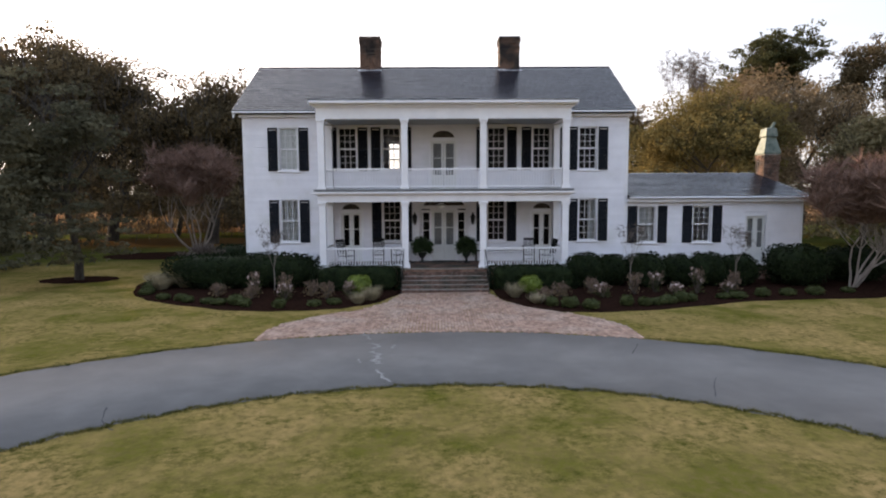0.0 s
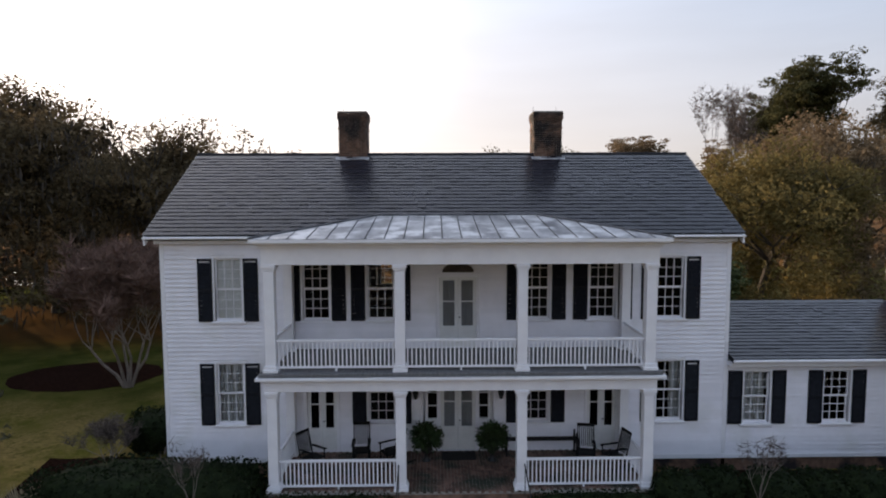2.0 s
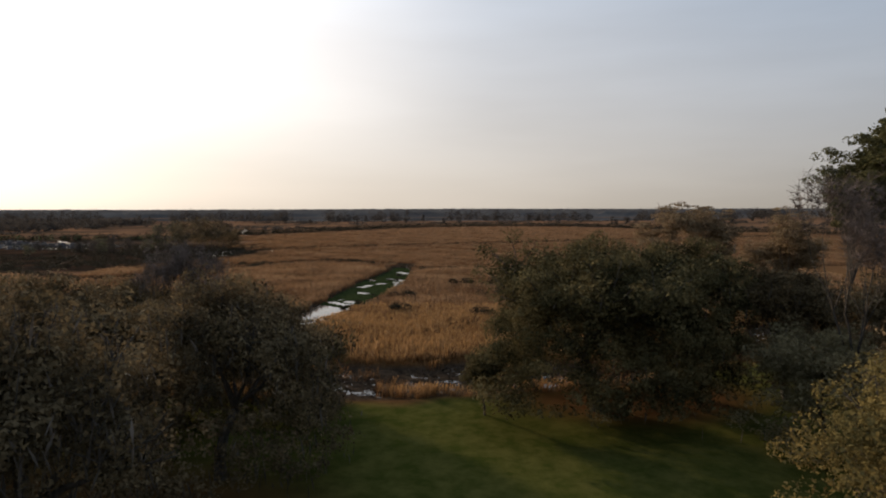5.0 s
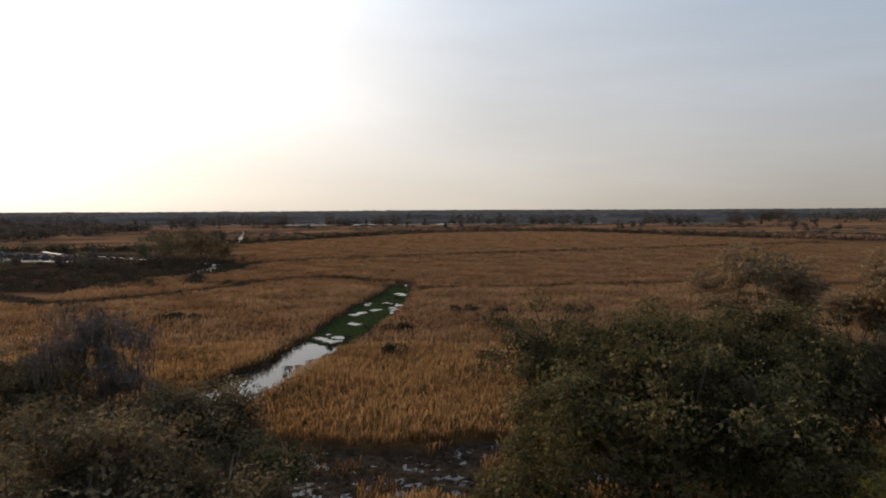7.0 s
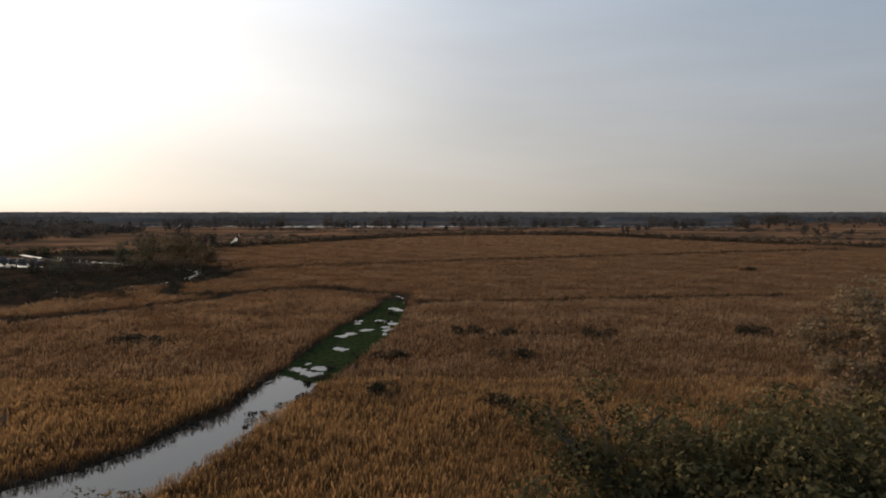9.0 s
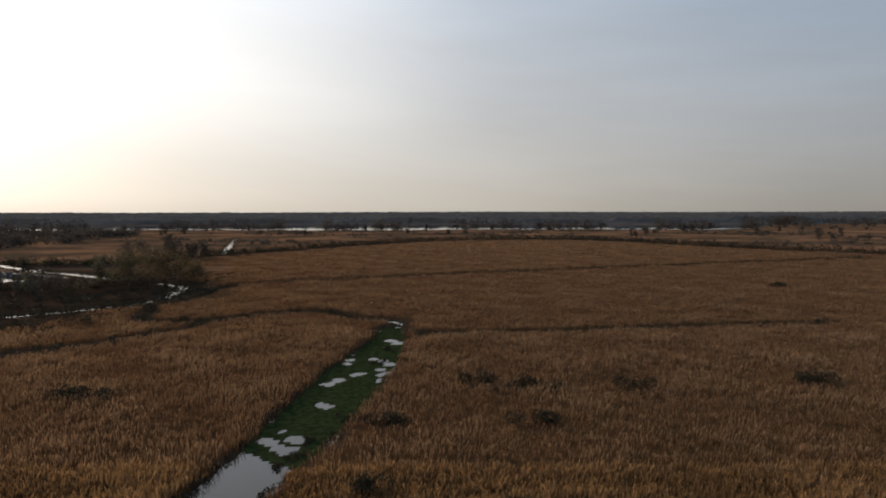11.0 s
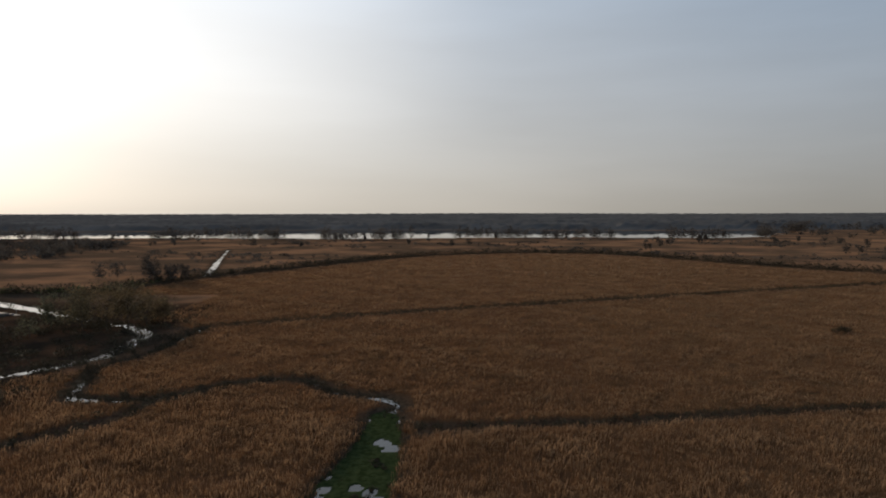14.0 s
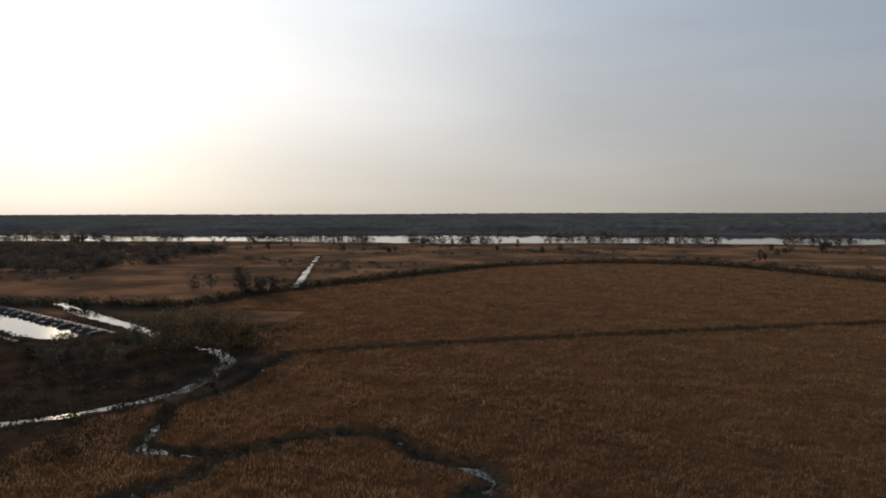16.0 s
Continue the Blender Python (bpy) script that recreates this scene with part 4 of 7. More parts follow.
def window(owner, x, z, h=WIN_H, inside="", frame=FRAME, sill=SILL, sash=SASH, pane=PANE, shutter=SHUTTER, left=True, right=True, blind=BLIND):
    """A sash window nine over nine, with its shutters."""
    w = put("window", frame, owner, x, WALL_Y, z)
    put("sill", sill, w, 0, 0, 0)
    for k, (y, zz) in enumerate(((0.075, 0.0), (0.03, h / 2 - 0.02))):
        put("sash", sash, w, 0, y, zz)
        for i in range(3):
            for j in range(3):
                put("pane", pane, w, -WIN_W / 2 + 0.055 + (WIN_W - 0.11) * (i + 0.5) / 3, y + 0.018, zz + 0.06 + (h / 2 - 0.095) * j / 3)
    if inside == "blind":
        put("blind", blind, w, 0, 0.122, 0.02, label="white closed slatted blind")
    if inside == "curtain":
        put("curtain", CURTAIN, w, WIN_W / 2 - 0.2, 0.20, 0.02, label="white side curtain")
    if inside == "curtains":
        put("curtain", WIDE_CURTAIN, w, 0, 0.20, 0.02, label="white gathered curtain")
    for side, wanted in ((-1, left), (1, right)):
        if wanted:
            put("shutter", shutter, owner, x + side * (WIN_W / 2 + 0.07 + SHUT_W / 2), WALL_Y - 0.085, z - 0.03, 3.0 * side, "black louvred shutter folded back")


INSIDE = {(-7.68, UP_Z): "blind", (-7.70, LOW_Z): "curtains", (6.92, LOW_Z): "curtain"}
for x, z in MAIN_WINDOWS:
    window(house, x, z, inside=INSIDE.get((x, z), ""))
for x, z in BACK_WINDOWS:
    w = put("window", FRAME, house, x, BACK_Y, z, 180)
    for y, zz in ((0.075, 0.0), (0.03, WIN_H / 2 - 0.02)):
        put("sash", SASH, w, 0, y, zz)

# doors: glazed leaves under fanlights
M_FAN = mat("dark_fanlight_louvre", (0.03, 0.022, 0.018), (0.07, 0.05, 0.04), 6, 0.6, 0.1)


def leaf_bm(w, h, glass_z):
    return boxes((-w / 2, -w / 2 + 0.11, 0, 0.05, 0, h), (w / 2 - 0.11, w / 2, 0, 0.05, 0, h), (-w / 2 + 0.11, w / 2 - 0.11, 0, 0.05, 0, glass_z), (-w / 2 + 0.11, w / 2 - 0.11, 0, 0.05, h - 0.12, h),
                 (-w / 2 + 0.11, w / 2 - 0.11, 0.004, 0.046, (glass_z + h) / 2 - 0.02, (glass_z + h) / 2 + 0.02), bevel=0.006)


def half_round(r, y0, y1, squash=0.62, steps=14):
    bm = bmesh.new()
    rim = [(r * math.cos(math.pi * i / steps), r * squash * math.sin(math.pi * i / steps)) for i in range(steps + 1)]
    a = [bm.verts.new((x, y0, z)) for x, z in rim]
    b = [bm.verts.new((x, y1, z)) for x, z in rim]
    bm.faces.new(a)
    bm.faces.new(b[::-1])
    for i in range(steps + 1):
        j = (i + 1) % (steps + 1)
        bm.faces.new((a[i], b[i], b[j], a[j]))
    return bm


def glazed_door(owner, x, z, width, height, glass_z, fan, name="door", sheer=False):
    """A pair of glazed leaves in a white frame, with an arched fan above."""
    door = put(name, mesh_of("door", boxes((-width / 2 - 0.10, -width / 2, -0.05, 0.15, 0, height + 0.10), (width / 2, width / 2 + 0.10, -0.05, 0.15, 0, height + 0.10), (-width / 2, width / 2, -0.05, 0.15, height, height + 0.10), bevel=0.008), M_TRIM),
               owner, x, WALL_Y, z, label="white double door with tall glass panes")
    lw = width / 2
    for s in (-0.5, 0.5):
        lf = new("leaf", LEAVES.setdefault((lw, height, glass_z), mesh_of("leaf", leaf_bm(lw - 0.006, height, glass_z), M_DOOR)))
        lf.parent, lf.matrix_basis = door, pose(s * lw, 0.05, 0)
        for k in range(2):
            g = new("pane", LEAVES.setdefault((lw, height, "glass"), mesh_of("pane", boxes((-lw / 2 + 0.11, lw / 2 - 0.11, 0, 0.004, 0, (height - 0.12 - glass_z) / 2)), M_GLASS)))
            g.parent, g.matrix_basis = door, pose(s * lw, 0.073, glass_z + k * (height - 0.12 - glass_z) / 2)
    if fan:
        f = put("fanlight", mesh_of("fanlight", half_round(fan, -0.056, -0.036), M_FAN), door, 0, 0, height + 0.16, label="dark arched fanlight")
        put("fan_frame", mesh_of("fan_frame", boxes((-fan - 0.06, fan + 0.06, -0.062, -0.036, -0.055, -0.002), bevel=0.005), M_TRIM), door, 0, 0, height + 0.16)
    if sheer:
        put("sheer_curtain", mesh_of("sheer_curtain", boxes((-width / 2 + 0.09, width / 2 - 0.09, 0.11, 0.114, glass_z - 0.03, height - 0.09)), M_SHEER), door, 0, 0, 0, label="grey sheer door curtain")
    knob = lathe([(0.0, 0), (0.02, 0.01), (0.03, 0.04), (0.0, 0.06)], 8)
    bmesh.ops.rotate(knob, verts=knob.verts, matrix=Matrix.Rotation(radians(90), 3, "X"))
    put("door_handle", mesh_of("door_handle", knob, M_IRON), door, 0.05, 0.05, 1.02)
    return door


LEAVES = {}
for x in SIDE_DOORS:
    glazed_door(house, x, FLOOR_Z, 0.98, 2.40, 0.78, 0.42)
glazed_door(house, DOOR_X, FLOOR2_Z, 1.22, 2.36, 0.72, 0.52, sheer=True)
main_door = glazed_door(house, DOOR_X, FLOOR_Z, 1.16, 2.50, 0.80, 0.0, sheer=True)
for s in (-1, 1):
    put("side_light_frame", mesh_of("side_light_frame", boxes((-0.22, -0.15, 0.0, 0.12, 0.02, 2.50), (0.15, 0.22, 0.0, 0.12, 0.02, 2.50), (-0.15, 0.15, 0.0, 0.12, 0.02, 1.08), (-0.15, 0.15, 0.0, 0.12, 2.38, 2.50), (-0.15, 0.15, 0.02, 0.10, 1.50, 1.53), (-0.15, 0.15, 0.02, 0.10, 1.95, 1.98), bevel=0.006), M_TRIM), main_door, s * 0.86, 0, 0)
    put("pane", mesh_of("pane", boxes((-0.15, 0.15, 0.05, 0.054, 1.08, 2.38)), M_GLASS), main_door, s * 0.86, 0, 0)
    put("lining", mesh_of("lining", boxes((-0.035, 0.035, 0.0, 0.14, 0.0, 2.6)), M_TRIM), main_door, s * 1.125, 0, 0)
put("transom", mesh_of("transom", boxes((-1.16, 1.16, -0.03, 0.14, 2.605, 2.72), bevel=0.01), M_TRIM), main_door, 0, 0, 0)
put("fanlight", mesh_of("fanlight", half_round(0.98, -0.058, -0.036, 0.42), M_FAN), main_door, 0, 0, 2.73, label="wide dark arched fanlight")
for s in (-1, 1):
    lamp = lathe([(0.0, 0), (0.05, 0.02), (0.09, 0.18), (0.12, 0.42), (0.05, 0.52), (0.02, 0.62), (0.0, 0.63)], 6)
    o = put("wall_lantern", mesh_of("wall_lantern", lamp, M_IRON), house, DOOR_X + s * 1.42, WALL_Y - 0.16, 2.65, label="unlit black iron wall lantern")
    put("bracket", mesh_of("bracket", boxes((-0.02, 0.02, 0.0, 0.16, 0.40, 0.44)), M_IRON), o, 0, 0, 0)

# chimneys (bodies; the bricks follow at the end)
CHIMNEYS = [(-4.10, 30.62), (3.54, 30.62)]
chimney_parts = []
for x, y in CHIMNEYS:
    c = own(part("chimney", boxes((x - 0.52, x + 0.52, y - 0.48, y + 0.48, 10.3, 12.64)), M_MORTAR, label="tall brick chimney stained black at the top"), house)
    chimney_parts.append(c)
    cap = boxes((-0.58, 0.58, -0.54, -0.40, 12.66, 12.725), (-0.58, 0.58, 0.40, 0.54, 12.66, 12.725), (-0.58, -0.45, -0.40, 0.40, 12.66, 12.725), (0.45, 0.58, -0.40, 0.40, 12.66, 12.725),
                (-0.05, 0.05, -0.40, 0.40, 12.66, 12.715), bevel=0.02)
    co = new("flue_cap", mesh_of("flue_cap", cap, M_CAP))
    co.parent, co.matrix_basis = c, pose(x, y, 0)
    fl = new("flashing", mesh_of("flashing", slope_slab(29.93, 30.09, -0.65, 0.65, 10.86, 10.96, 0.035), M_TIN))
    fl.parent, fl.matrix_basis = c, pose(x, 0, 0)
    for s in (-0.46, 0.46):
        ro = new("lightning_rod", mesh_of("lightning_rod", rod(bmesh.new(), (s, 0.3, 12.7), (s, 0.3, 13.02), 0.012, 0.006, 5), M_IRON))
        ro.parent, ro.matrix_basis = c, pose(x, y, 0)

# ---- the porch ----
porch = thing("porch", -0.19, 24.6, 0, label="two-tier white columned porch with brick floor", category="porch")
COLS_X = [-5.58, -1.92, 1.56, 5.22]
COL_Y = 23.46
PX0, PX1 = -5.80, 5.44
own(part("porch_base", boxes((PX0, PX1, 23.22, WALL_Y - 0.05, -0.05, 0.80)), M_BRICKS), porch)
porch_floor = own(part("porch_floor", boxes((PX0 + 0.01, PX1 - 0.01, 23.2, WALL_Y - 0.05, 0.80, 0.845)), M_MORTAR), porch)
own(part("upper_deck", boxes((PX0 - 0.1, PX1 + 0.1, 23.15, WALL_Y - 0.05, 4.26, 4.36), bevel=0.01), M_FLOORGREY, label="grey painted deck boards"), porch)
own(part("lower_ceiling", boxes((PX0 + 0.3, PX1 - 0.3, 23.62, WALL_Y - 0.05, 4.02, 4.06)), M_CEIL), porch)
own(part("upper_ceiling", boxes((PX0 + 0.3, PX1 - 0.3, 23.62, WALL_Y - 0.05, 7.50, 7.54)), M_CEIL), porch)


def beam(z0, z1, crown):
    """Front and side beams of a porch storey, with a stepped cornice over them."""
    za = z1 + crown * 0.45
    rows = [("beam", (PX0 + 0.02, PX1 - 0.02, COL_Y - 0.15, COL_Y + 0.15, z0, z1)), ("cornice", (PX0 - 0.05, PX1 + 0.05, COL_Y - 0.22, COL_Y + 0.15, z1 + 0.001, za)),
            ("cornice", (PX0 - 0.18, PX1 + 0.18, COL_Y - 0.36, COL_Y + 0.15, za + 0.001, z1 + crown))]
    for a, b in ((PX0 + 0.02, PX0 + 0.32), (PX1 - 0.32, PX1 - 0.02)):
        rows.append(("beam", (a, b, COL_Y + 0.152, WALL_Y - 0.06, z0, z1)))
    for a, b, c in ((PX0 - 0.05, PX0 + 0.30, -0.13), (PX1 - 0.30, PX1 + 0.05, 0.13)):
        rows.append(("cornice", (a, b, COL_Y + 0.152, WALL_Y - 0.06, z1 + 0.001, za)))
        rows.append(("cornice", (a + min(c, 0), b + max(c, 0), COL_Y + 0.152, WALL_Y - 0.06, za + 0.001, z1 + crown)))
    return rows


for z0, z1, crown in ((3.80, 4.10, 0.15), (7.42, 7.90, 0.20)):
    for name, row in beam(z0, z1, crown):
        own(part(name, boxes(row, bevel=0.008), M_TRIM), porch)


def column_bm(h):
    bm = boxes((-0.21, 0.21, -0.21, 0.21, 0, 0.10), (-0.18, 0.18, -0.18, 0.18, 0.10, 0.20), (-0.145, 0.145, -0.145, 0.145, 0.20, h - 0.17), (-0.17, 0.17, -0.17, 0.17, h - 0.17, h - 0.10), (-0.20, 0.20, -0.20, 0.20, h - 0.10, h), bevel=0.012)
    return bm


COL_LOW = mesh_of("column", column_bm(2.95), M_TRIM)
COL_UP = mesh_of("column", column_bm(3.06), M_TRIM)
for x in COLS_X:
    put("column", COL_LOW, porch, x, COL_Y, 0.85)
    put("column", COL_UP, porch, x, COL_Y, 4.36)
for x in (PX0 + 0.14, PX1 - 0.14):
    put("pilaster", COL_LOW, porch, x, WALL_Y - 0.24, 0.85)
    put("pilaster", COL_UP, porch, x, WALL_Y - 0.24, 4.36)


def railing(x0, y0, x1, y1, z, height, gap=0.118):
    """A rail with square balusters, each its own piece."""
    length = math.hypot(x1 - x0, y1 - y0)
    turn = math.degrees(math.atan2(y1 - y0, x1 - x0))
    r = put("railing", mesh_of("railing", boxes((0, length, -0.035, 0.035, height - 0.07, height), (0, length, -0.03, 0.03, 0.09, 0.15), (length / 2 - 0.03, length / 2 + 0.03, -0.025, 0.025, 0, 0.09), bevel=0.006), M_TRIM), porch, x0, y0, z, turn)
    n = int(length / gap)
    for i in range(n):
        b = new("baluster", BALUSTER.setdefault(height, mesh_of("baluster", boxes((-0.019, 0.019, -0.019, 0.019, 0.15, height - 0.07)), M_TRIM)))
        b.parent, b.matrix_basis = r, pose((i + 0.5) * length / n, 0, 0)


BALUSTER = {}
for z, h in ((0.85, 0.90), (4.36, 0.92)):
    for a, b in zip(COLS_X, COLS_X[1:]):
        if z < 1 and a == COLS_X[1]:
            continue
        railing(a + 0.15, COL_Y, b - 0.15, COL_Y, z, h)
    for x in (COLS_X[0], COLS_X[3]):
        railing(x, COL_Y + 0.15, x, WALL_Y - 0.42, z, h)

# tin hip roof of the porch
TA, TB = (-2.81, 26.62, 8.74), (2.50, 26.62, 8.74)
TC, TD = (PX0 - 0.22, 22.98, 8.17), (PX1 + 0.22, 22.98, 8.17)
TE, TF = (PX0 - 0.22, 26.1, 8.17), (PX1 + 0.22, 26.1, 8.17)
bm = bmesh.new()
for low in (0.0, -0.06):
    a, b, c, d, e, f = [bm.verts.new((p[0], p[1], p[2] + low)) for p in (TA, TB, TC, TD, TE, TF)]
    bm.faces.new((c, d, b, a))
    bm.faces.new((e, c, a))
    bm.faces.new((d, f, b))
for p, q in ((TE, TC), (TC, TD), (TD, TF)):
    bm.faces.new([bm.verts.new(v) for v in ((*p[:2], p[2]), (*q[:2], q[2]), (*q[:2], q[2] - 0.06), (*p[:2], p[2] - 0.06))])
tin_roof = own(part("tin_roof", bm, M_TIN, label="pale standing-seam tin hip roof"), porch)
own(part("drip_edge", boxes((TC[0], TD[0], 22.96, 23.0, 8.06, 8.15), (TC[0] - 0.0, TC[0] + 0.04, 23.0, 25.7, 8.06, 8.15), (TD[0] - 0.04, TD[0], 23.0, 25.7, 8.06, 8.15)), M_TRIM), porch)


def lerp(p, q, t):
    return Vector(p).lerp(Vector(q), t)


for k in range(1, 22):                      # raised seams, front slope and both hips
    x = TC[0] + (TD[0] - TC[0]) * k / 22
    if x < TA[0]:
        t = (x - TC[0]) / (TA[0] - TC[0])
    elif x > TB[0]:
        t = (TD[0] - x) / (TD[0] - TB[0])
    else:
        t = 1.0
    top = Vector((x, TC[1] + (TA[1] - TC[1]) * t, TC[2] + (TA[2] - TC[2]) * t))
    bm = rod(bmesh.new(), (x, TC[1], TC[2] + 0.015), top + Vector((0, 0, 0.015)), 0.018, 0.018, 4)
    s = part("seam", bm, M_SEAM)
    s.parent = tin_roof
for p, q in ((TC, TA), (TD, TB), (TA, TB)):
    s = part("hip_cap", rod(bmesh.new(), Vector(p) + Vector((0, 0, 0.02)), Vector(q) + Vector((0, 0, 0.02)), 0.035, 0.035, 6), M_SEAM)
    s.parent = tin_roof
for c, e, apex in ((TC, TE, TA), (TD, TF, TB)):
    for k in range(1, 6):
        low = lerp(c, e, k / 6)
        t = (low.y - TC[1]) / (TA[1] - TC[1])
        s = part("seam", rod(bmesh.new(), low + Vector((0, 0, 0.015)), lerp(c, apex, t) + Vector((0, 0, 0.015)), 0.016, 0.016, 4), M_SEAM)
        s.parent = tin_roof

# steps: five brick treads down from the porch
steps = thing("front_steps", -0.18, 22.2, 0, label="worn dark brick front steps with pale mortar", category="steps")
STEP_W = 1.86
RISE, GOING = 0.845 / 6, 0.36
step_bodies = []
for i in range(5):
    z = 0.845 - RISE * (i + 1)
    step_bodies.append(own(part("step", boxes((-0.18 - STEP_W, -0.18 + STEP_W, 23.2 - GOING * (i + 1), 23.2 - GOING * i, -0.05, z - 0.062)), M_MORTAR), steps))


def handrail(s):
    x = -0.18 + s * 1.80
    h = thing("handrail", x, 22.3, 0, label="thin black iron stair handrail", category="handrail", group="handrails of the front steps")
    bm = bmesh.new()
    rod(bm, (0, 0.85, 1.70), (0, -1.15, 0.90), 0.018)
    rod(bm, (0, 0.85, 1.70), (0, 0.95, 1.60), 0.018)
    rod(bm, (0, -1.15, 0.90), (0, -1.30, 0.82), 0.018)
    part("rail", bm, M_IRON, h)
    for y, z0, z1 in ((0.78, 0.78, 1.67), (-0.15, 0.45, 1.30), (-1.1, 0.03, 0.92)):
        part("post", rod(bmesh.new(), (0, y, z0), (0, y, z1), 0.014), M_IRON, h)
    return h


handrail(-1), handrail(1)

# ---- the wing ----
wing = thing("house_wing", 13.2, 30, 0, label="low white clapboard wing with slate roof", category="house wing")
WX0, WX1 = X1 + 0.02, 17.6
WING_EAVE, WING_RIDGE = 3.86, 5.26
WING_RY, WING_BY = 29.9, 33.7
WING_DOOR = 15.30
wing_holes = [(x - WIN_W / 2, x + WIN_W / 2, z, z + 1.78) for x, z in WING_WINDOWS] + [(WING_DOOR - 0.48, WING_DOOR + 0.48, 0.62, 3.02)]
wing_wall = own(part("wall", pierced(WX0, WX1, 0.55, WING_EAVE, WALL_Y, WALL_Y + 0.16, wing_holes), M_SIDING), wing)
own(part("wall", boxes((WX0, WX1, WING_BY - 0.16, WING_BY, 0.55, WING_EAVE)), M_SIDING), wing)
bm = boxes((WX1 - 0.16, WX1, WALL_Y + 0.16, WING_BY - 0.16, 0.55, WING_EAVE))
own(part("end_wall", bm, M_SIDING), wing)
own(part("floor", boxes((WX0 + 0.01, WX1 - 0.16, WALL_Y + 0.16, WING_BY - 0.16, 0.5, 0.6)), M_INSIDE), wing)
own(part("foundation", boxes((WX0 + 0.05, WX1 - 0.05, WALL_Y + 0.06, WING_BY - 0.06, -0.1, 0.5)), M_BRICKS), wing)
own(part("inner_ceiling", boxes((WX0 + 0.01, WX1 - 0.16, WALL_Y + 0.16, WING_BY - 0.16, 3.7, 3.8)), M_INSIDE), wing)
own(part("water_table", boxes((WX0, WX1 + 0.03, WALL_Y - 0.05, WALL_Y - 0.002, 0.50, 0.64), bevel=0.01), M_TRIM), wing)
own(part("corner_board", boxes((WX1 - 0.11, WX1 + 0.02, WALL_Y - 0.045, WALL_Y + 0.2, 0.66, WING_EAVE - 0.1), bevel=0.008), M_TRIM), wing)
own(part("cornice", boxes((WX0, WX1 + 0.1, 25.84, WALL_Y, 3.70, 3.86), bevel=0.015), M_TRIM), wing)
own(part("gutter", boxes((WX0, WX1 + 0.2, 25.66, 25.76, 3.88, 3.97), bevel=0.02), M_TRIM), wing)
# the outer end of the roof is hipped
bm = bmesh.new()
we, hip_x = WX1 + 0.2, 17.0
for low in (0, -0.1):
    p = [bm.verts.new((x, y, z + low)) for x, y, z in ((WX0, 25.76, 3.96), (we, 25.76, 3.96), (hip_x, WING_RY, WING_RIDGE), (WX0, WING_RY, WING_RIDGE), (we, 2 * WING_RY - 25.76, 3.96), (WX0, 2 * WING_RY - 25.76, 3.96))]
    bm.faces.new(p[:4])
    bm.faces.new((p[1], p[4], p[2]))
    bm.faces.new((p[3], p[2], p[4], p[5]))
wing_roof = own(part("roof", bm, M_ROOF_DECK, label="low slate roof with hipped end"), wing)
WING_FRAME = mesh_of("frame", casing_bm(WIN_W, 1.78), M_TRIM)
WING_SASH = mesh_of("sash", sash_mesh(WIN_W - 0.01, 0.90, 3, 3), M_TRIM)
WING_PANE = mesh_of("pane", boxes((-(WIN_W - 0.11) / 6, (WIN_W - 0.11) / 6, 0, 0.004, 0, 0.79 / 3)), M_GLASS)
for (x, z), inside in zip(WING_WINDOWS, ("curtains", "")):
    window(wing, x, z, 1.78, "", WING_FRAME, SILL, WING_SASH, WING_PANE, WING_SHUTTER)
put("curtain", mesh_of("curtain", curtain_bm(0.80, 1.72), M_BLIND), wing, WING_WINDOWS[0][0], WALL_Y + 0.22, 1.74, label="white gathered curtain")
glazed_door(wing, WING_DOOR, 0.62, 0.96, 2.36, 0.82, 0.0, sheer=True)
wing_chimney = own(part("chimney", boxes((17.95 - 0.40, 17.95 + 0.40, 30.0 - 0.42, 30.0 + 0.42, 4.6, 6.25), bevel=0.01), M_MORTAR, label="small brick chimney with green copper hood"), wing)
bm = lathe([(0.66, 6.25), (0.66, 6.34), (0.40, 7.12), (0.40, 7.18), (0.47, 7.24), (0.40, 7.66), (0.30, 7.70)], 4)
bmesh.ops.rotate(bm, verts=bm.verts, matrix=Matrix.Rotation(radians(45), 3, "Z"))
rod(bm, (0.12, 0, 7.66), (0.30, 0, 8.02), 0.12, 0.08, 6)
hood = new("copper_hood", mesh_of("copper_hood", bm, M_COPPER))
hood.parent, hood.matrix_basis = wing_chimney, pose(17.95, 30.0, 0)
tagged(hood, "weathered green copper chimney hood")
side_steps = thing("side_steps", 15.6, 25.2, 0, label="small brick side steps by the wing door", category="steps")
for i in range(4):
    part("step", boxes((-0.8, 1.6, 0.6 - 0.3 * (i + 1), 0.6 - 0.3 * i, -0.05, 0.58 - 0.15 * i), bevel=0.01), M_STEP, side_steps)

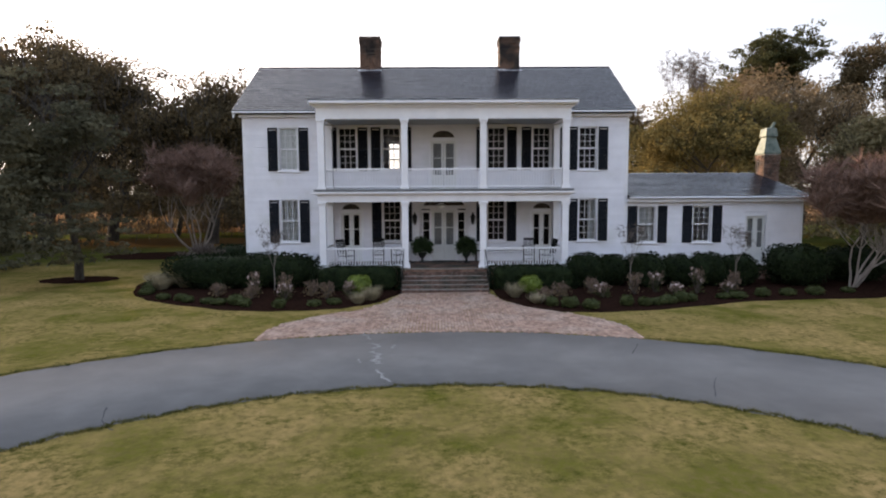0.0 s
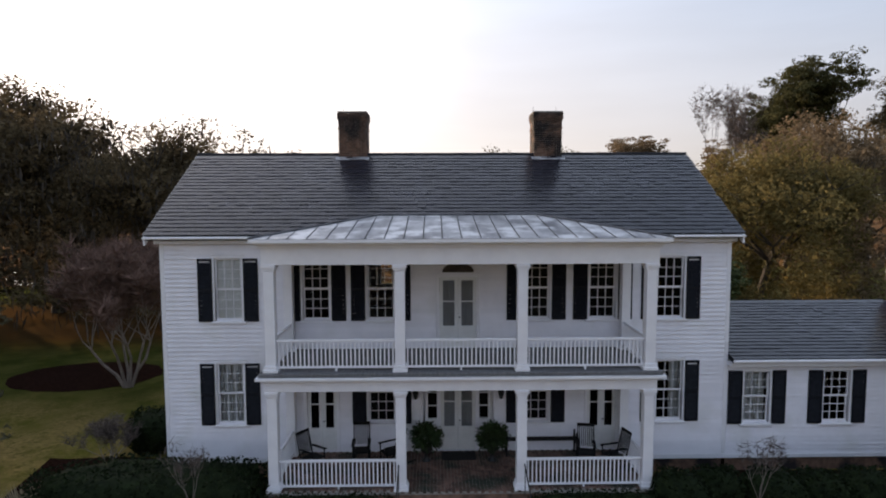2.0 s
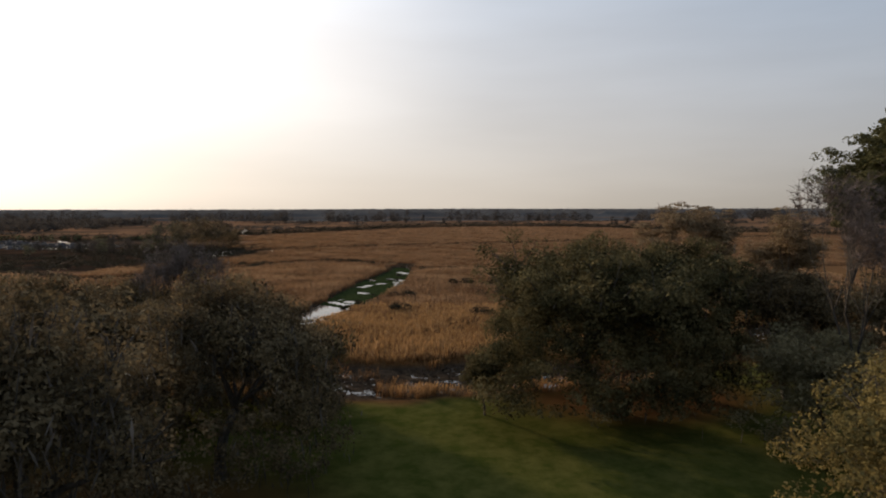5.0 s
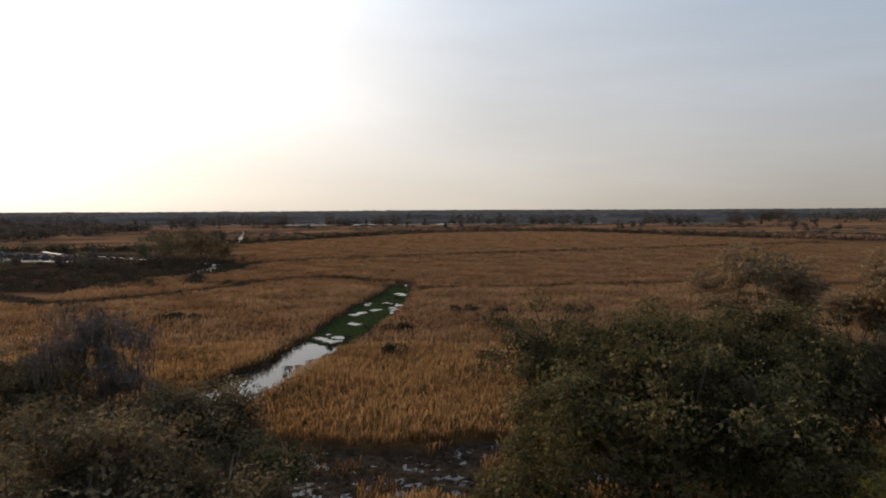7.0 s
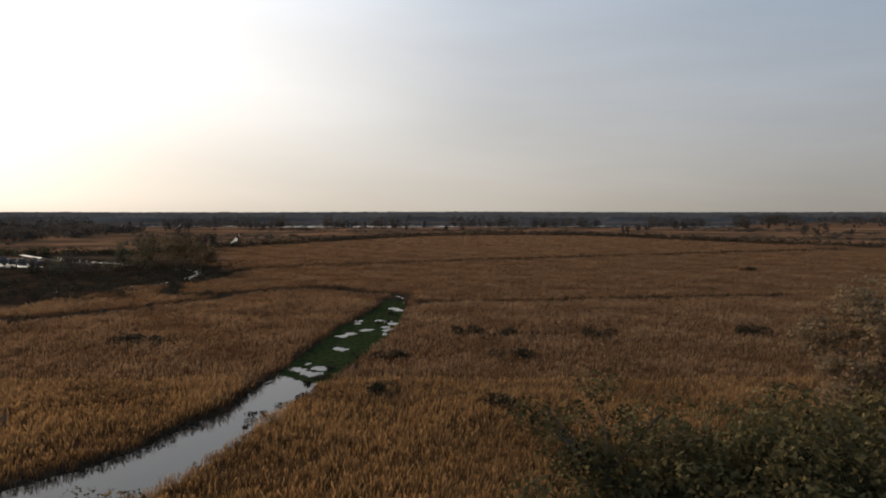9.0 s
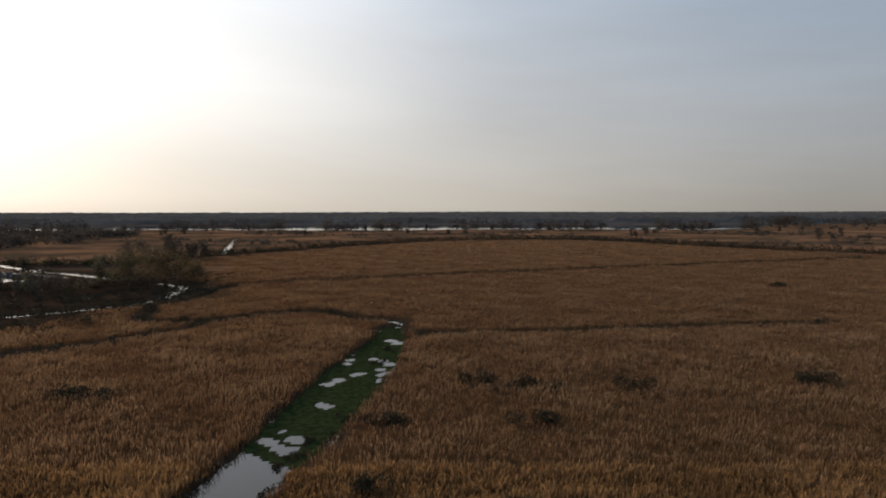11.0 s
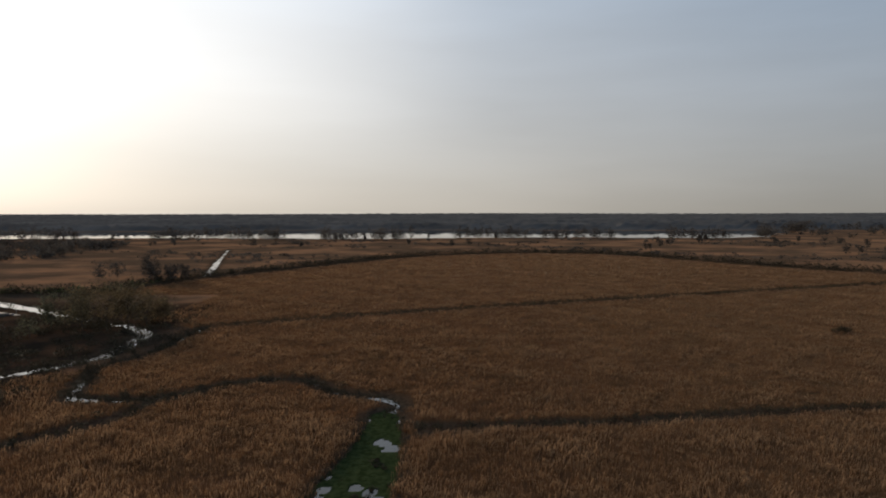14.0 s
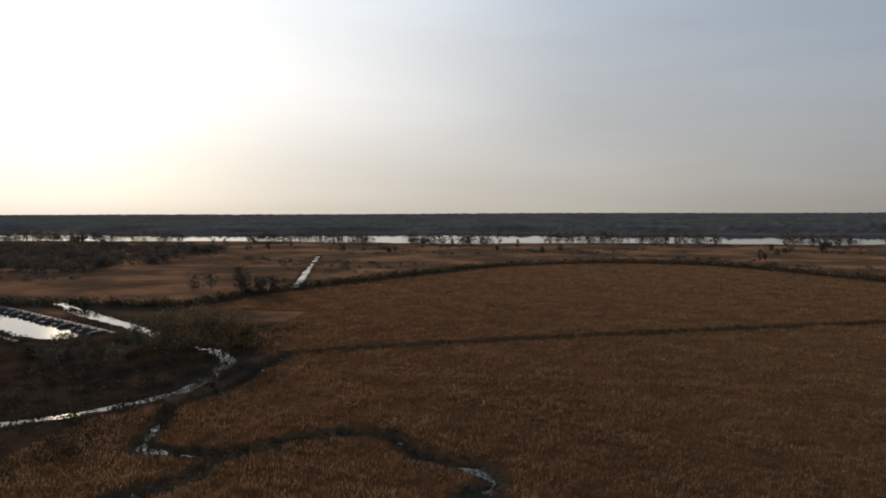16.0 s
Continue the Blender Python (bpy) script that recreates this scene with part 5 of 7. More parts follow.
# ---- trees ----
def grow(rng, height, trunk_r, spread, fork=0.25, levels=4, branches=4, rise=0.55, lean=(0, 0), droop=0.0, stems=1):
    """Limbs of a tree as rows of start, end, radii, and the tips with their weight."""
    rows, tips = [], []

    def limb(a, d, length, r, level):
        steps = 3 if level < 2 else 2
        p = np.array(a, dtype=float)
        d = np.array(d, dtype=float)
        for s in range(steps):
            d = d + rng.normal(0, 0.16, 3) + np.array([0, 0, 0.05 - droop * level * 0.06])
            d /= np.linalg.norm(d)
            q = p + d * length / steps
            r2 = r * (0.86 if level else 0.84)
            rows.append((*p, *q, r, r2))
            p, r = q, r2
            if level >= levels - 1:
                tips.append(p.copy())
        if level < levels:
            k = branches if level else branches + 1
            turn = rng.uniform(0, math.tau)
            for i in range(k):
                az = turn + i * math.tau / k + rng.normal(0, 0.35)
                up = rise + rng.normal(0, 0.18) - droop * level * 0.12
                nd = np.array([math.cos(az), math.sin(az), up]) * 0.8 + d * 0.55
                nd /= np.linalg.norm(nd)
                limb(p, nd, length * rng.uniform(0.55, 0.85) * (spread if level == 0 else 1.0), r * 0.62, level + 1)

    for s in range(stems):
        a = rng.uniform(0, math.tau)
        out = 0.0 if stems == 1 else 0.33
        limb((0.12 * math.cos(a) * (stems > 1), 0.12 * math.sin(a) * (stems > 1), -0.15), (lean[0] + out * math.cos(a), lean[1] + out * math.sin(a), 1), height * fork, trunk_r, 0)
    return np.array(rows), np.array(tips)


def fit_limbs(rows, tips, height, radius):
    """Scale a grown tree to its true height and crown radius."""
    top = max(rows[:, 5].max(), 0.1)
    wide = max(np.percentile(np.hypot(tips[:, 0], tips[:, 1]), 95), 0.1)
    k = np.array([radius / wide, radius / wide, height / top])
    rows = rows.copy()
    rows[:, 0:3] *= k
    rows[:, 3:6] *= k
    return rows, tips * k


def tree(name, x, y, z, height, radius, seed, leaf, label, category="tree", group="", bark=M_BARK, leaf_mat=None, per_tip=40, leaf_size=0.28, clump=1.1,
         moss=0, trunk_r=0.35, fork=0.25, levels=3, branches=4, rise=0.5, spread=1.0, droop=0.0, flat=0.2, stems=1, twig=None, fill=0.0, sides=5, low=0.0, sub=2, squash=0.62, cone=0.0, gap=-0.22):
    """A tree: tapered trunk with limbs, a crown of many small leaf sprays in clumps, hanging moss where asked."""
    rng = np.random.default_rng(seed)
    rows, tips = grow(rng, height, trunk_r, spread, fork, levels, branches, rise, droop=droop, stems=stems)
    inset = 1.25 * clump if per_tip else 0.0   # room for the leaf clumps round the tips
    radius, top = max(radius - inset, radius * 0.55), height - 0.55 * inset
    rows, tips = fit_limbs(rows, tips, top * 0.96, radius * 0.92)
    t = thing(name, x, y, z, rng.uniform(0, 360), label, category, group)
    v, f = tubes(rows, sides)
    soft(sheet("trunk", v, f, bark, t))
    if fill:
        k = int(fill)
        a, rise_to, deep = rng.uniform(0, math.tau, k), rng.uniform(-0.12, 1.0, k), rng.uniform(0.4, 1.0, k) ** 0.5
        flat_r = np.sqrt(np.maximum(0, 1 - np.clip(rise_to, 0, 1) ** 2)) * (1 + 0.14 * np.sin(3 * a + seed) + 0.1 * np.sin(5 * a + 2 * seed))
        flat_r *= 1 - cone * np.clip(rise_to, 0, 1)
        zz = top * (low + (0.97 - low) * np.clip(rise_to, 0, 1) * deep) + np.minimum(rise_to, 0) * top * 0.5
        tips = np.concatenate([tips, np.stack([radius * flat_r * deep * np.cos(a), radius * flat_r * deep * np.sin(a), np.maximum(zz, 0.8)], 1)])
    if per_tip:
        # boughs round the tips, each made of smaller clumps; some stretches of the crown stay open
        if fill:
            tips = tips[wob(tips[:, 0] + 0.6 * tips[:, 2], tips[:, 1] - 0.5 * tips[:, 2], 1.15, seed) > gap]
        leaf_size, per_tip = leaf_size * 0.8, int(per_tip * 1.25)
        clumps = np.repeat(tips, sub, axis=0) + ball(rng, len(tips) * sub) * np.array([1.25, 1.25, 0.8]) * clump * rng.uniform(0.4, 1.25, (len(tips) * sub, 1))
        k = max(1, per_tip // sub)
        lump = np.repeat(rng.uniform(0.6, 1.5, (len(clumps), 1)), k, axis=0)
        out = ball(rng, len(clumps) * k)
        out /= np.linalg.norm(out, axis=1, keepdims=True) ** 0.6
        centres = np.repeat(clumps, k, axis=0) + out * np.array([0.85, 0.85, squash]) * clump * lump
        above = centres[:, 2] > max(low * height * 0.8, 0.3)
        v, f = sprays(centres[above], leaf_size, rng, flat, out[above] + np.array([0, 0, 0.25]))
        sheet("crown", v, f, leaf_mat or leaf, t)
    if moss:
        moss = int(moss * 0.6)
        pick = tips[rng.integers(0, len(tips), moss)] + rng.normal(0, clump, (moss, 3)) * np.array([1, 1, 0.4])
        h = rng.uniform(0.4, 1.7, moss)
        w = rng.uniform(0.025, 0.075, moss)
        a = rng.uniform(0, math.tau, moss)
        dx, dy = np.cos(a) * w, np.sin(a) * w
        top = pick
        sway = rng.normal(0, 0.12, (moss, 2))
        mid = np.stack([pick[:, 0] + sway[:, 0], pick[:, 1] + sway[:, 1], pick[:, 2] - h * 0.5], 1)
        off = np.stack([dx, dy, np.zeros(moss)], 1)
        end = np.stack([pick[:, 0] + sway[:, 0] * 1.8, pick[:, 1] + sway[:, 1] * 1.8, pick[:, 2] - h], 1)
        q = np.stack([top, mid - off, end, mid + off], 1)
        tagged(sheet("moss", q.reshape(-1, 3), np.arange(4 * moss).reshape(-1, 4), M_MOSS, t), "hanging grey moss", kind="stuff")
    if twig:
        count, size, material = twig
        k = len(tips) * count
        base = np.repeat(tips, count, axis=0)
        d = rng.normal(0, 1, (k, 3))
        d[:, 2] = np.abs(d[:, 2]) * 0.9 + 0.25
        d /= np.linalg.norm(d, axis=1, keepdims=True)
        s = size * rng.uniform(0.5, 1.5, (k, 1))
        side = np.cross(d, rng.normal(0, 1, (k, 3)))
        side /= np.linalg.norm(side, axis=1, keepdims=True)
        w = (0.018 + 0.010 * rng.random((k, 1))) * min(1.0, size / 0.5)
        q = np.stack([base - side * w, base + side * w, base + d * s], 1)
        tagged(sheet("twig_spray", q.reshape(-1, 3), np.arange(3 * k).reshape(-1, 3), material, t), kind="stuff")
    return t


OAK = "live oak with dark leaves and hanging grey moss"


def on_ground(x, y):
    return float(terrain(np.array([x]), np.array([y]))[0][0]) - 0.05


def grown(name, x, y, top, *args, **kw):
    """A tree whose top stands at a height above the front lawn."""
    z = on_ground(x, y)
    return tree(name, x, y, z, top - z, *args, **kw)


# seaward of the house, east
grown("live_oak", 15.2, 83.0, 17.2, 13.4, 11, M_OAK, "broad dark live oak standing on the back lawn", moss=500, per_tip=95, leaf_size=0.18, clump=1.2, trunk_r=0.75, fork=0.2, branches=5, rise=0.42, fill=860, low=0.2, spread=1.2, gap=-0.6)
grown("live_oak", 25.0, 88.6, 16.6, 9.0, 12, M_OAK, OAK, moss=900, per_tip=84, leaf_size=0.18, clump=1.1, trunk_r=0.5, fork=0.25, branches=5, fill=330, low=0.33, gap=-0.5)
grown("live_oak", 36.0, 86.0, 13.5, 7.5, 13, M_OAKWARM, OAK, moss=700, per_tip=70, leaf_size=0.18, clump=1.1, trunk_r=0.45, branches=5, fill=240, low=0.2)
LACY = "tall lacy tree with flat russet leaf tufts"
grown("russet_tree", 28.3, 97.0, 21.0, 7.6, 14, M_TAWNY, LACY, per_tip=60, leaf_size=0.165, clump=0.8, trunk_r=0.46, fork=0.42, levels=4, branches=3, rise=0.55, twig=(3, 0.6, M_REDTWIG), sub=3, sides=5, squash=0.2)
grown("russet_tree", 42.6, 101.0, 20.2, 6.4, 15, M_TAWNY, LACY, per_tip=60, leaf_size=0.165, clump=0.8, trunk_r=0.42, fork=0.42, levels=4, branches=3, rise=0.6, twig=(3, 0.6, M_REDTWIG), sub=3, sides=5, squash=0.2)
grown("live_oak", 47.0, 86.0, 14.0, 8.0, 16, M_OAKWARM, OAK, moss=500, per_tip=60, leaf_size=0.21, clump=1.2, trunk_r=0.45, branches=5, fill=220, low=0.2)
grown("shore_tree", 3.6, 82.0, 5.6, 3.0, 17, M_OAK, "small dark drooping tree beside the oak", per_tip=70, leaf_size=0.14, clump=0.7, trunk_r=0.14, branches=3, moss=60, droop=0.3)
grown("olive_tree", 31.0, 72.5, 9.8, 7.0, 28, M_OLIVE, "rounded olive-brown tree on the back lawn", per_tip=60, leaf_size=0.17, clump=1.0, trunk_r=0.25, branches=4, fill=260, low=0.1, moss=150)
grown("autumn_tree", 23.4, 51.0, 14.8, 8.8, 18, M_YELLOW, "golden-yellow autumn tree with drooping sprays", per_tip=90, leaf_size=0.14, clump=1.05, trunk_r=0.4, branches=5, rise=0.6, fill=470, low=0.05, droop=0.2)
grown("autumn_tree", 31.5, 58.0, 17.5, 7.8, 19, M_TAWNY, "tawny autumn tree beside the lawn", per_tip=78, leaf_size=0.15, clump=1.1, trunk_r=0.4, branches=5, rise=0.7, fill=340, low=0.10, moss=200)
grown("lawn_shrub", 17.2, 46.0, 6.0, 3.4, 20, M_LOWGREEN, "loose green shrub tree at the lawn's edge", per_tip=75, leaf_size=0.13, clump=0.75, trunk_r=0.12, branches=4, fill=200, low=0.04)
grown("bare_tree", 33.0, 71.0, 22.8, 4.8, 21, M_TAWNY, "tall bare grey tree with fine branches", per_tip=0, trunk_r=0.32, fork=0.3, levels=5, branches=3, rise=0.75, twig=(7, 0.8, M_TWIG), bark=M_BARK, sides=4)
grown("pine_tree", 57.0, 95.0, 33.0, 10.0, 22, M_PINE, "tall pine with rounded dark-green crown", per_tip=120, leaf_size=0.22, clump=1.25, trunk_r=0.42, fork=0.5, levels=3, branches=4, rise=0.45, squash=0.4)
grown("pine_tree", 50.5, 99.0, 28.0, 6.5, 27, M_PINE, "tall pine with rounded dark-green crown", per_tip=110, leaf_size=0.22, clump=1.2, trunk_r=0.4, fork=0.55, levels=3, branches=4, rise=0.45, squash=0.4)
grown("broadleaf_tree", 69.0, 93.0, 32.0, 8.5, 23, M_OAKWARM, "tall sunlit broadleaf tree behind the house", per_tip=90, leaf_size=0.21, clump=1.15, trunk_r=0.42, fork=0.35, levels=3, branches=4, rise=0.9)
grown("autumn_tree", 40.0, 62.0, 18.5, 8.0, 24, M_TAWNY, "tawny autumn tree beside the lawn", per_tip=56, leaf_size=0.20, clump=1.3, trunk_r=0.4, branches=5, rise=0.7, fill=240, low=0.1, moss=300)
grown("evergreen_tree", 32.8, 42.5, 10.6, 4.6, 25, M_OLIVE, "grey-green broad evergreen behind the wing", per_tip=60, leaf_size=0.17, clump=0.95, trunk_r=0.3, branches=5, fill=240, low=0.08)
grown("autumn_tree", 52.0, 58.0, 19.0, 8.0, 26, M_OAKWARM, "bronze-leaved tree in the woods edge", per_tip=54, leaf_size=0.22, clump=1.4, trunk_r=0.4, branches=5, rise=0.8, fill=200, low=0.12, moss=300)
# seaward of the house, west
grown("live_oak", -21.0, 51.0, 16.0, 8.8, 31, M_OAKWARM, OAK, moss=3400, per_tip=80, leaf_size=0.16, clump=1.15, trunk_r=0.65, fork=0.2, branches=5, rise=0.42, fill=340, low=0.2, spread=1.2)
grown("live_oak", -17.0, 67.5, 15.6, 9.8, 32, M_OAKWARM, OAK, moss=2600, per_tip=84, leaf_size=0.16, clump=1.15, trunk_r=0.5, fork=0.22, branches=5, rise=0.42, fill=380, low=0.15)
grown("live_oak", -35.0, 60.0, 19.4, 10.0, 33, M_OAKWARM, OAK, moss=3000, per_tip=66, leaf_size=0.20, clump=1.35, trunk_r=0.65, fork=0.22, branches=5, rise=0.5, fill=280, low=0.22)
grown("live_oak", -43.0, 62.0, 22.4, 9.5, 34, M_OAKWARM, OAK, moss=2400, per_tip=60, leaf_size=0.20, clump=1.3, trunk_r=0.6, fork=0.28, branches=5, rise=0.7, fill=200, low=0.2)
grown("live_oak", -20.0, 85.5, 11.2, 8.2, 35, M_OAKWARM, OAK, moss=900, per_tip=80, leaf_size=0.17, clump=1.1, trunk_r=0.4, branches=5, fill=300, low=0.1)
grown("live_oak", -13.5, 80.0, 8.6, 4.6, 48, M_OAK, OAK, moss=500, per_tip=70, leaf_size=0.15, clump=0.9, trunk_r=0.3, branches=4, fill=200, low=0.1)
grown("live_oak", -36.0, 92.0, 12.4, 8.4, 46, M_OAKWARM, OAK, moss=900, per_tip=60, leaf_size=0.18, clump=1.0, trunk_r=0.4, branches=5, fill=180, low=0.12)
grown("live_oak", -27.0, 79.0, 11.2, 7.6, 49, M_OAKWARM, OAK, moss=700, per_tip=66, leaf_size=0.17, clump=1.1, trunk_r=0.4, branches=5, fill=260, low=0.1)
grown("bare_tree", -29.0, 88.5, 16.6, 5.6, 36, M_TWIG, "bare mossy tree at the marsh edge", per_tip=0, clump=0.4, trunk_r=0.3, fork=0.25, levels=5, branches=3, rise=0.6, moss=1500, twig=(13, 0.6, M_TWIG), sides=4)
grown("live_oak", -36.0, 78.0, 14.2, 10.0, 37, M_OAKWARM, OAK, moss=1200, per_tip=60, leaf_size=0.19, clump=1.2, trunk_r=0.4, branches=5, fill=280, low=0.1)
grown("live_oak", -50.0, 88.0, 13.0, 8.0, 47, M_OAKWARM, OAK, moss=900, per_tip=54, leaf_size=0.21, clump=1.2, trunk_r=0.4, branches=5, fill=220, low=0.1)
grown("live_oak", -56.0, 66.0, 17.0, 9.0, 38, M_OAKWARM, OAK, moss=1200, per_tip=50, leaf_size=0.24, clump=1.4, trunk_r=0.5, branches=5, fill=200, low=0.12)
grown("live_oak", -31.0, 43.0, 18.2, 8.6, 39, M_OAKWARM, OAK, moss=3600, per_tip=66, leaf_size=0.18, clump=1.1, trunk_r=0.45, branches=5, fill=220, low=0.2)
grown("live_oak", -47.0, 46.0, 18.0, 9.5, 40, M_OAKWARM, OAK, moss=1500, per_tip=50, leaf_size=0.24, clump=1.4, trunk_r=0.5, branches=5, fill=200, low=0.1)
# before the house
tree("evergreen_tree", -18.1, 26.1, 0, 10.4, 4.3, 41, M_EVERGREEN, "dark layered evergreen tree in a mulch ring", per_tip=80, leaf_size=0.115, clump=0.7, trunk_r=0.24, fork=0.16, branches=5, rise=0.35, fill=330, low=0.13, flat=0.7, squash=0.22, cone=0.5, gap=-0.05)
tree("evergreen_tree", -27.5, 29.0, 0, 11.5, 4.8, 42, M_EVERGREEN, "dark layered evergreen tree on the front lawn", per_tip=80, leaf_size=0.14, clump=0.8, trunk_r=0.26, fork=0.18, branches=5, rise=0.4, fill=400, low=0.1, flat=0.6, squash=0.25)
MYRTLE = "bare many-stemmed crepe myrtle with russet twigs"
tree("crepe_myrtle", -16.3, 36.0, 0, 7.4, 3.0, 43, M_REDTWIG, MYRTLE, per_tip=0, trunk_r=0.09, fork=0.4, levels=3, branches=3, rise=1.0, stems=6, twig=(30, 0.75, M_REDTWIG), bark=M_PALEBARK)
tree("crepe_myrtle", 17.4, 22.2, 0, 5.4, 3.2, 44, M_REDTWIG, MYRTLE, per_tip=0, trunk_r=0.06, fork=0.4, levels=3, branches=3, rise=1.0, stems=7, twig=(30, 0.75, M_REDTWIG), bark=M_PALEBARK)
tree("crepe_myrtle", 21.0, 24.0, 0, 5.8, 3.4, 45, M_REDTWIG, MYRTLE, per_tip=0, trunk_r=0.06, fork=0.4, levels=3, branches=3, rise=1.0, stems=7, twig=(30, 0.75, M_REDTWIG), bark=M_PALEBARK)

# ---- the marsh ----
marsh_rng = np.random.default_rng(5)


def reeds(name, x0, x1, y0, y1, per_m2, blades, width, tall, label, spread=0.35, material=M_REED):
    """Reed blades over a stretch of marsh, wherever reeds stand."""
    k = int((x1 - x0) * (y1 - y0) * per_m2)
    x, y = marsh_rng.uniform(x0, x1, k), marsh_rng.uniform(y0, y1, k)
    z, zn = terrain(*field(x, y))
    z = (z + 1.0) / SPAN - 0.2
    wave = wob(x, y, 3.3, 9)
    tuft = (y < reed_edge(x)) & (wob(x, y, 1.7, 6) > 0.28)
    keep = (zn["lawn"] < 0.2) & (tuft | (zn["mud"] < 0.35 + 0.25 * marsh_rng.random(k)) | ((zn["bank"] > 0.02) & (zn["bank"] < 0.8 + 0.2 * marsh_rng.random(k)) & (y < 196))) & (z > -1.17) & (zn["rough_marsh"] < 0.5 + 0.5 * marsh_rng.random(k))
    x, y, z, wave = x[keep], y[keep], z[keep], wave[keep]
    n = len(x)
    h = tall * (0.8 + 0.3 * wave + 0.35 * marsh_rng.random(n))
    x, y, z, h = [np.repeat(a, blades) for a in (x, y, z, h)]
    m = len(x)
    a = marsh_rng.uniform(0, math.tau, m)
    r = spread * marsh_rng.uniform(0, 1, m) ** 0.5
    bx, by = x + r * np.cos(a), y + r * np.sin(a)
    lean = marsh_rng.normal(0, 0.22, (m, 2)) + np.array([0.10, -0.04])
    h = h * marsh_rng.uniform(0.75, 1.1, m)
    t = marsh_rng.uniform(0, math.tau, m)
    w = width * marsh_rng.uniform(0.6, 1.3, m)
    plume = marsh_rng.random(m) < 0.45          # many stems end in a seed head, the rest are pointed blades
    low_w, top_w = np.where(plume, 0.006, w), np.where(plume, w, 0.004)
    tx, ty, ct, st = bx + lean[:, 0] * h, by + lean[:, 1] * h, np.cos(t), np.sin(t)
    low = np.stack([bx + np.where(plume, 0, 1) * low_w * ct, by + np.where(plume, 0, 1) * low_w * st, z - 0.05], 1)
    p = np.stack([low, np.stack([np.where(plume, tx - top_w * ct, bx - low_w * ct), np.where(plume, ty - top_w * st, by - low_w * st), np.where(plume, z + h * 0.88, z - 0.05)], 1),
                  np.stack([tx + top_w * ct, ty + top_w * st, z + h], 1)], 1)
    p = p.reshape(-1, 3)
    p = np.column_stack([*field(p[:, 0], p[:, 1]), level(p[:, 2])])
    ob = sheet(name, p, np.arange(3 * m).reshape(-1, 3), material)
    return tagged(ob, label, "reeds", kind="stuff")


REEDS = "dense tawny brown marsh reeds and cordgrass"
reeds("near_reeds", -62, 66, 77, 128, 4.2, 7, 0.036, 1.15, "tall golden-tawny marsh reeds, brightened as if sunlit", 0.45, M_LITGOLDREED)
reeds("middle_reeds", -125, 100, 120, 200, 2.0, 7, 0.040, 1.0, REEDS, 0.8)
reeds("far_reeds", -92, 150, 200, 262, 1.4, 6, 0.06, 0.8, REEDS, 1.0)
reeds("far_reeds", -155, 215, 262, 400, 0.55, 5, 0.10, 0.8, REEDS, 1.5)
reeds("far_reeds", -140, 260, 400, 585, 0.2, 5, 0.19, 0.85, REEDS, 2.2)


def mass(name, centres, sizes, per, leaf, material, label, category, seed, thing_kind="", flat=0.3):
    """Leafy clumps joined into one mesh: centres x, y, z of the clumps, sizes as half width and height."""
    rng = np.random.default_rng(seed)
    c = np.repeat(np.asarray(centres, dtype=float), per, axis=0)
    s = np.repeat(np.asarray(sizes, dtype=float), per, axis=0)
    k = len(c)
    d = rng.normal(0, 1, (k, 3))
    d /= np.linalg.norm(d, axis=1, keepdims=True)
    d *= rng.uniform(0.35, 1.0, (k, 1)) ** 0.5 * rng.uniform(0.8, 1.15, (k, 1))
    p = c + np.stack([d[:, 0] * s[:, 0], d[:, 1] * s[:, 0], (d[:, 2] * 0.5 + 0.5) * s[:, 1]], 1)
    p = np.column_stack([*field(p[:, 0], p[:, 1]), level(p[:, 2])])
    v, f = sprays(p, leaf * SPAN, rng, flat)
    return tagged(sheet(name, v, f, material), label, category, kind=thing_kind)


# low dark bushes standing in the reeds
bush_rng = np.random.default_rng(8)
for x, y, wx, n in ((3.6, 158, 3.0, 5), (13, 155.5, 3.4, 5), (9.9, 141, 2.6, 4), (57, 157.5, 4.2, 7), (-52, 151, 4.5, 7), (-8.0, 141, 2.2, 4), (-9.2, 123, 2.4, 4), (111, 268, 4.0, 5), (27, 155, 3.0, 4), (7, 118, 2.0, 3)):
    cs = np.stack([x + bush_rng.uniform(-wx, wx, n), y + bush_rng.uniform(-0.9, 0.9, n), np.full(n, -0.85)], 1)
    ss = np.stack([bush_rng.uniform(1.0, 1.9, n), bush_rng.uniform(1.1, 2.2, n)], 1)
    mass("marsh_bush", cs, ss, 170, 0.16, M_MARSHBUSH, "low dark bush patch standing in the reeds", "bush", int(abs(x) * 7 + y))


def along(line, spacing, jitter, seed, lo=0.0, hi=1.0):
    rng = np.random.default_rng(seed)
    p = np.asarray(line)[:, :2]
    seg = np.linalg.norm(np.diff(p, axis=0), axis=1)
    total = np.concatenate([[0], np.cumsum(seg)])
    t = np.arange(total[-1] * lo, total[-1] * hi, spacing)
    t = t + rng.uniform(-spacing / 2, spacing / 2, len(t))
    x, y = np.interp(t, total, p[:, 0]), np.interp(t, total, p[:, 1])
    return np.stack([x + rng.normal(0, jitter, len(t)), y + rng.normal(0, jitter, len(t))], 1), rng


def bank_growth(name, line, spacing, jitter, seed, half, tall, per, leaf, material, label, lo=0.0, hi=1.0, base=-0.9):
    p, rng = along(line, spacing, jitter, seed, lo, hi)
    n = len(p)
    return mass(name, np.column_stack([p, np.full(n, base)]), np.stack([rng.uniform(0.6, 1.3, n) * half, rng.uniform(0.5, 1.4, n) * tall], 1), per, leaf, material, label, "scrub", seed, "stuff")


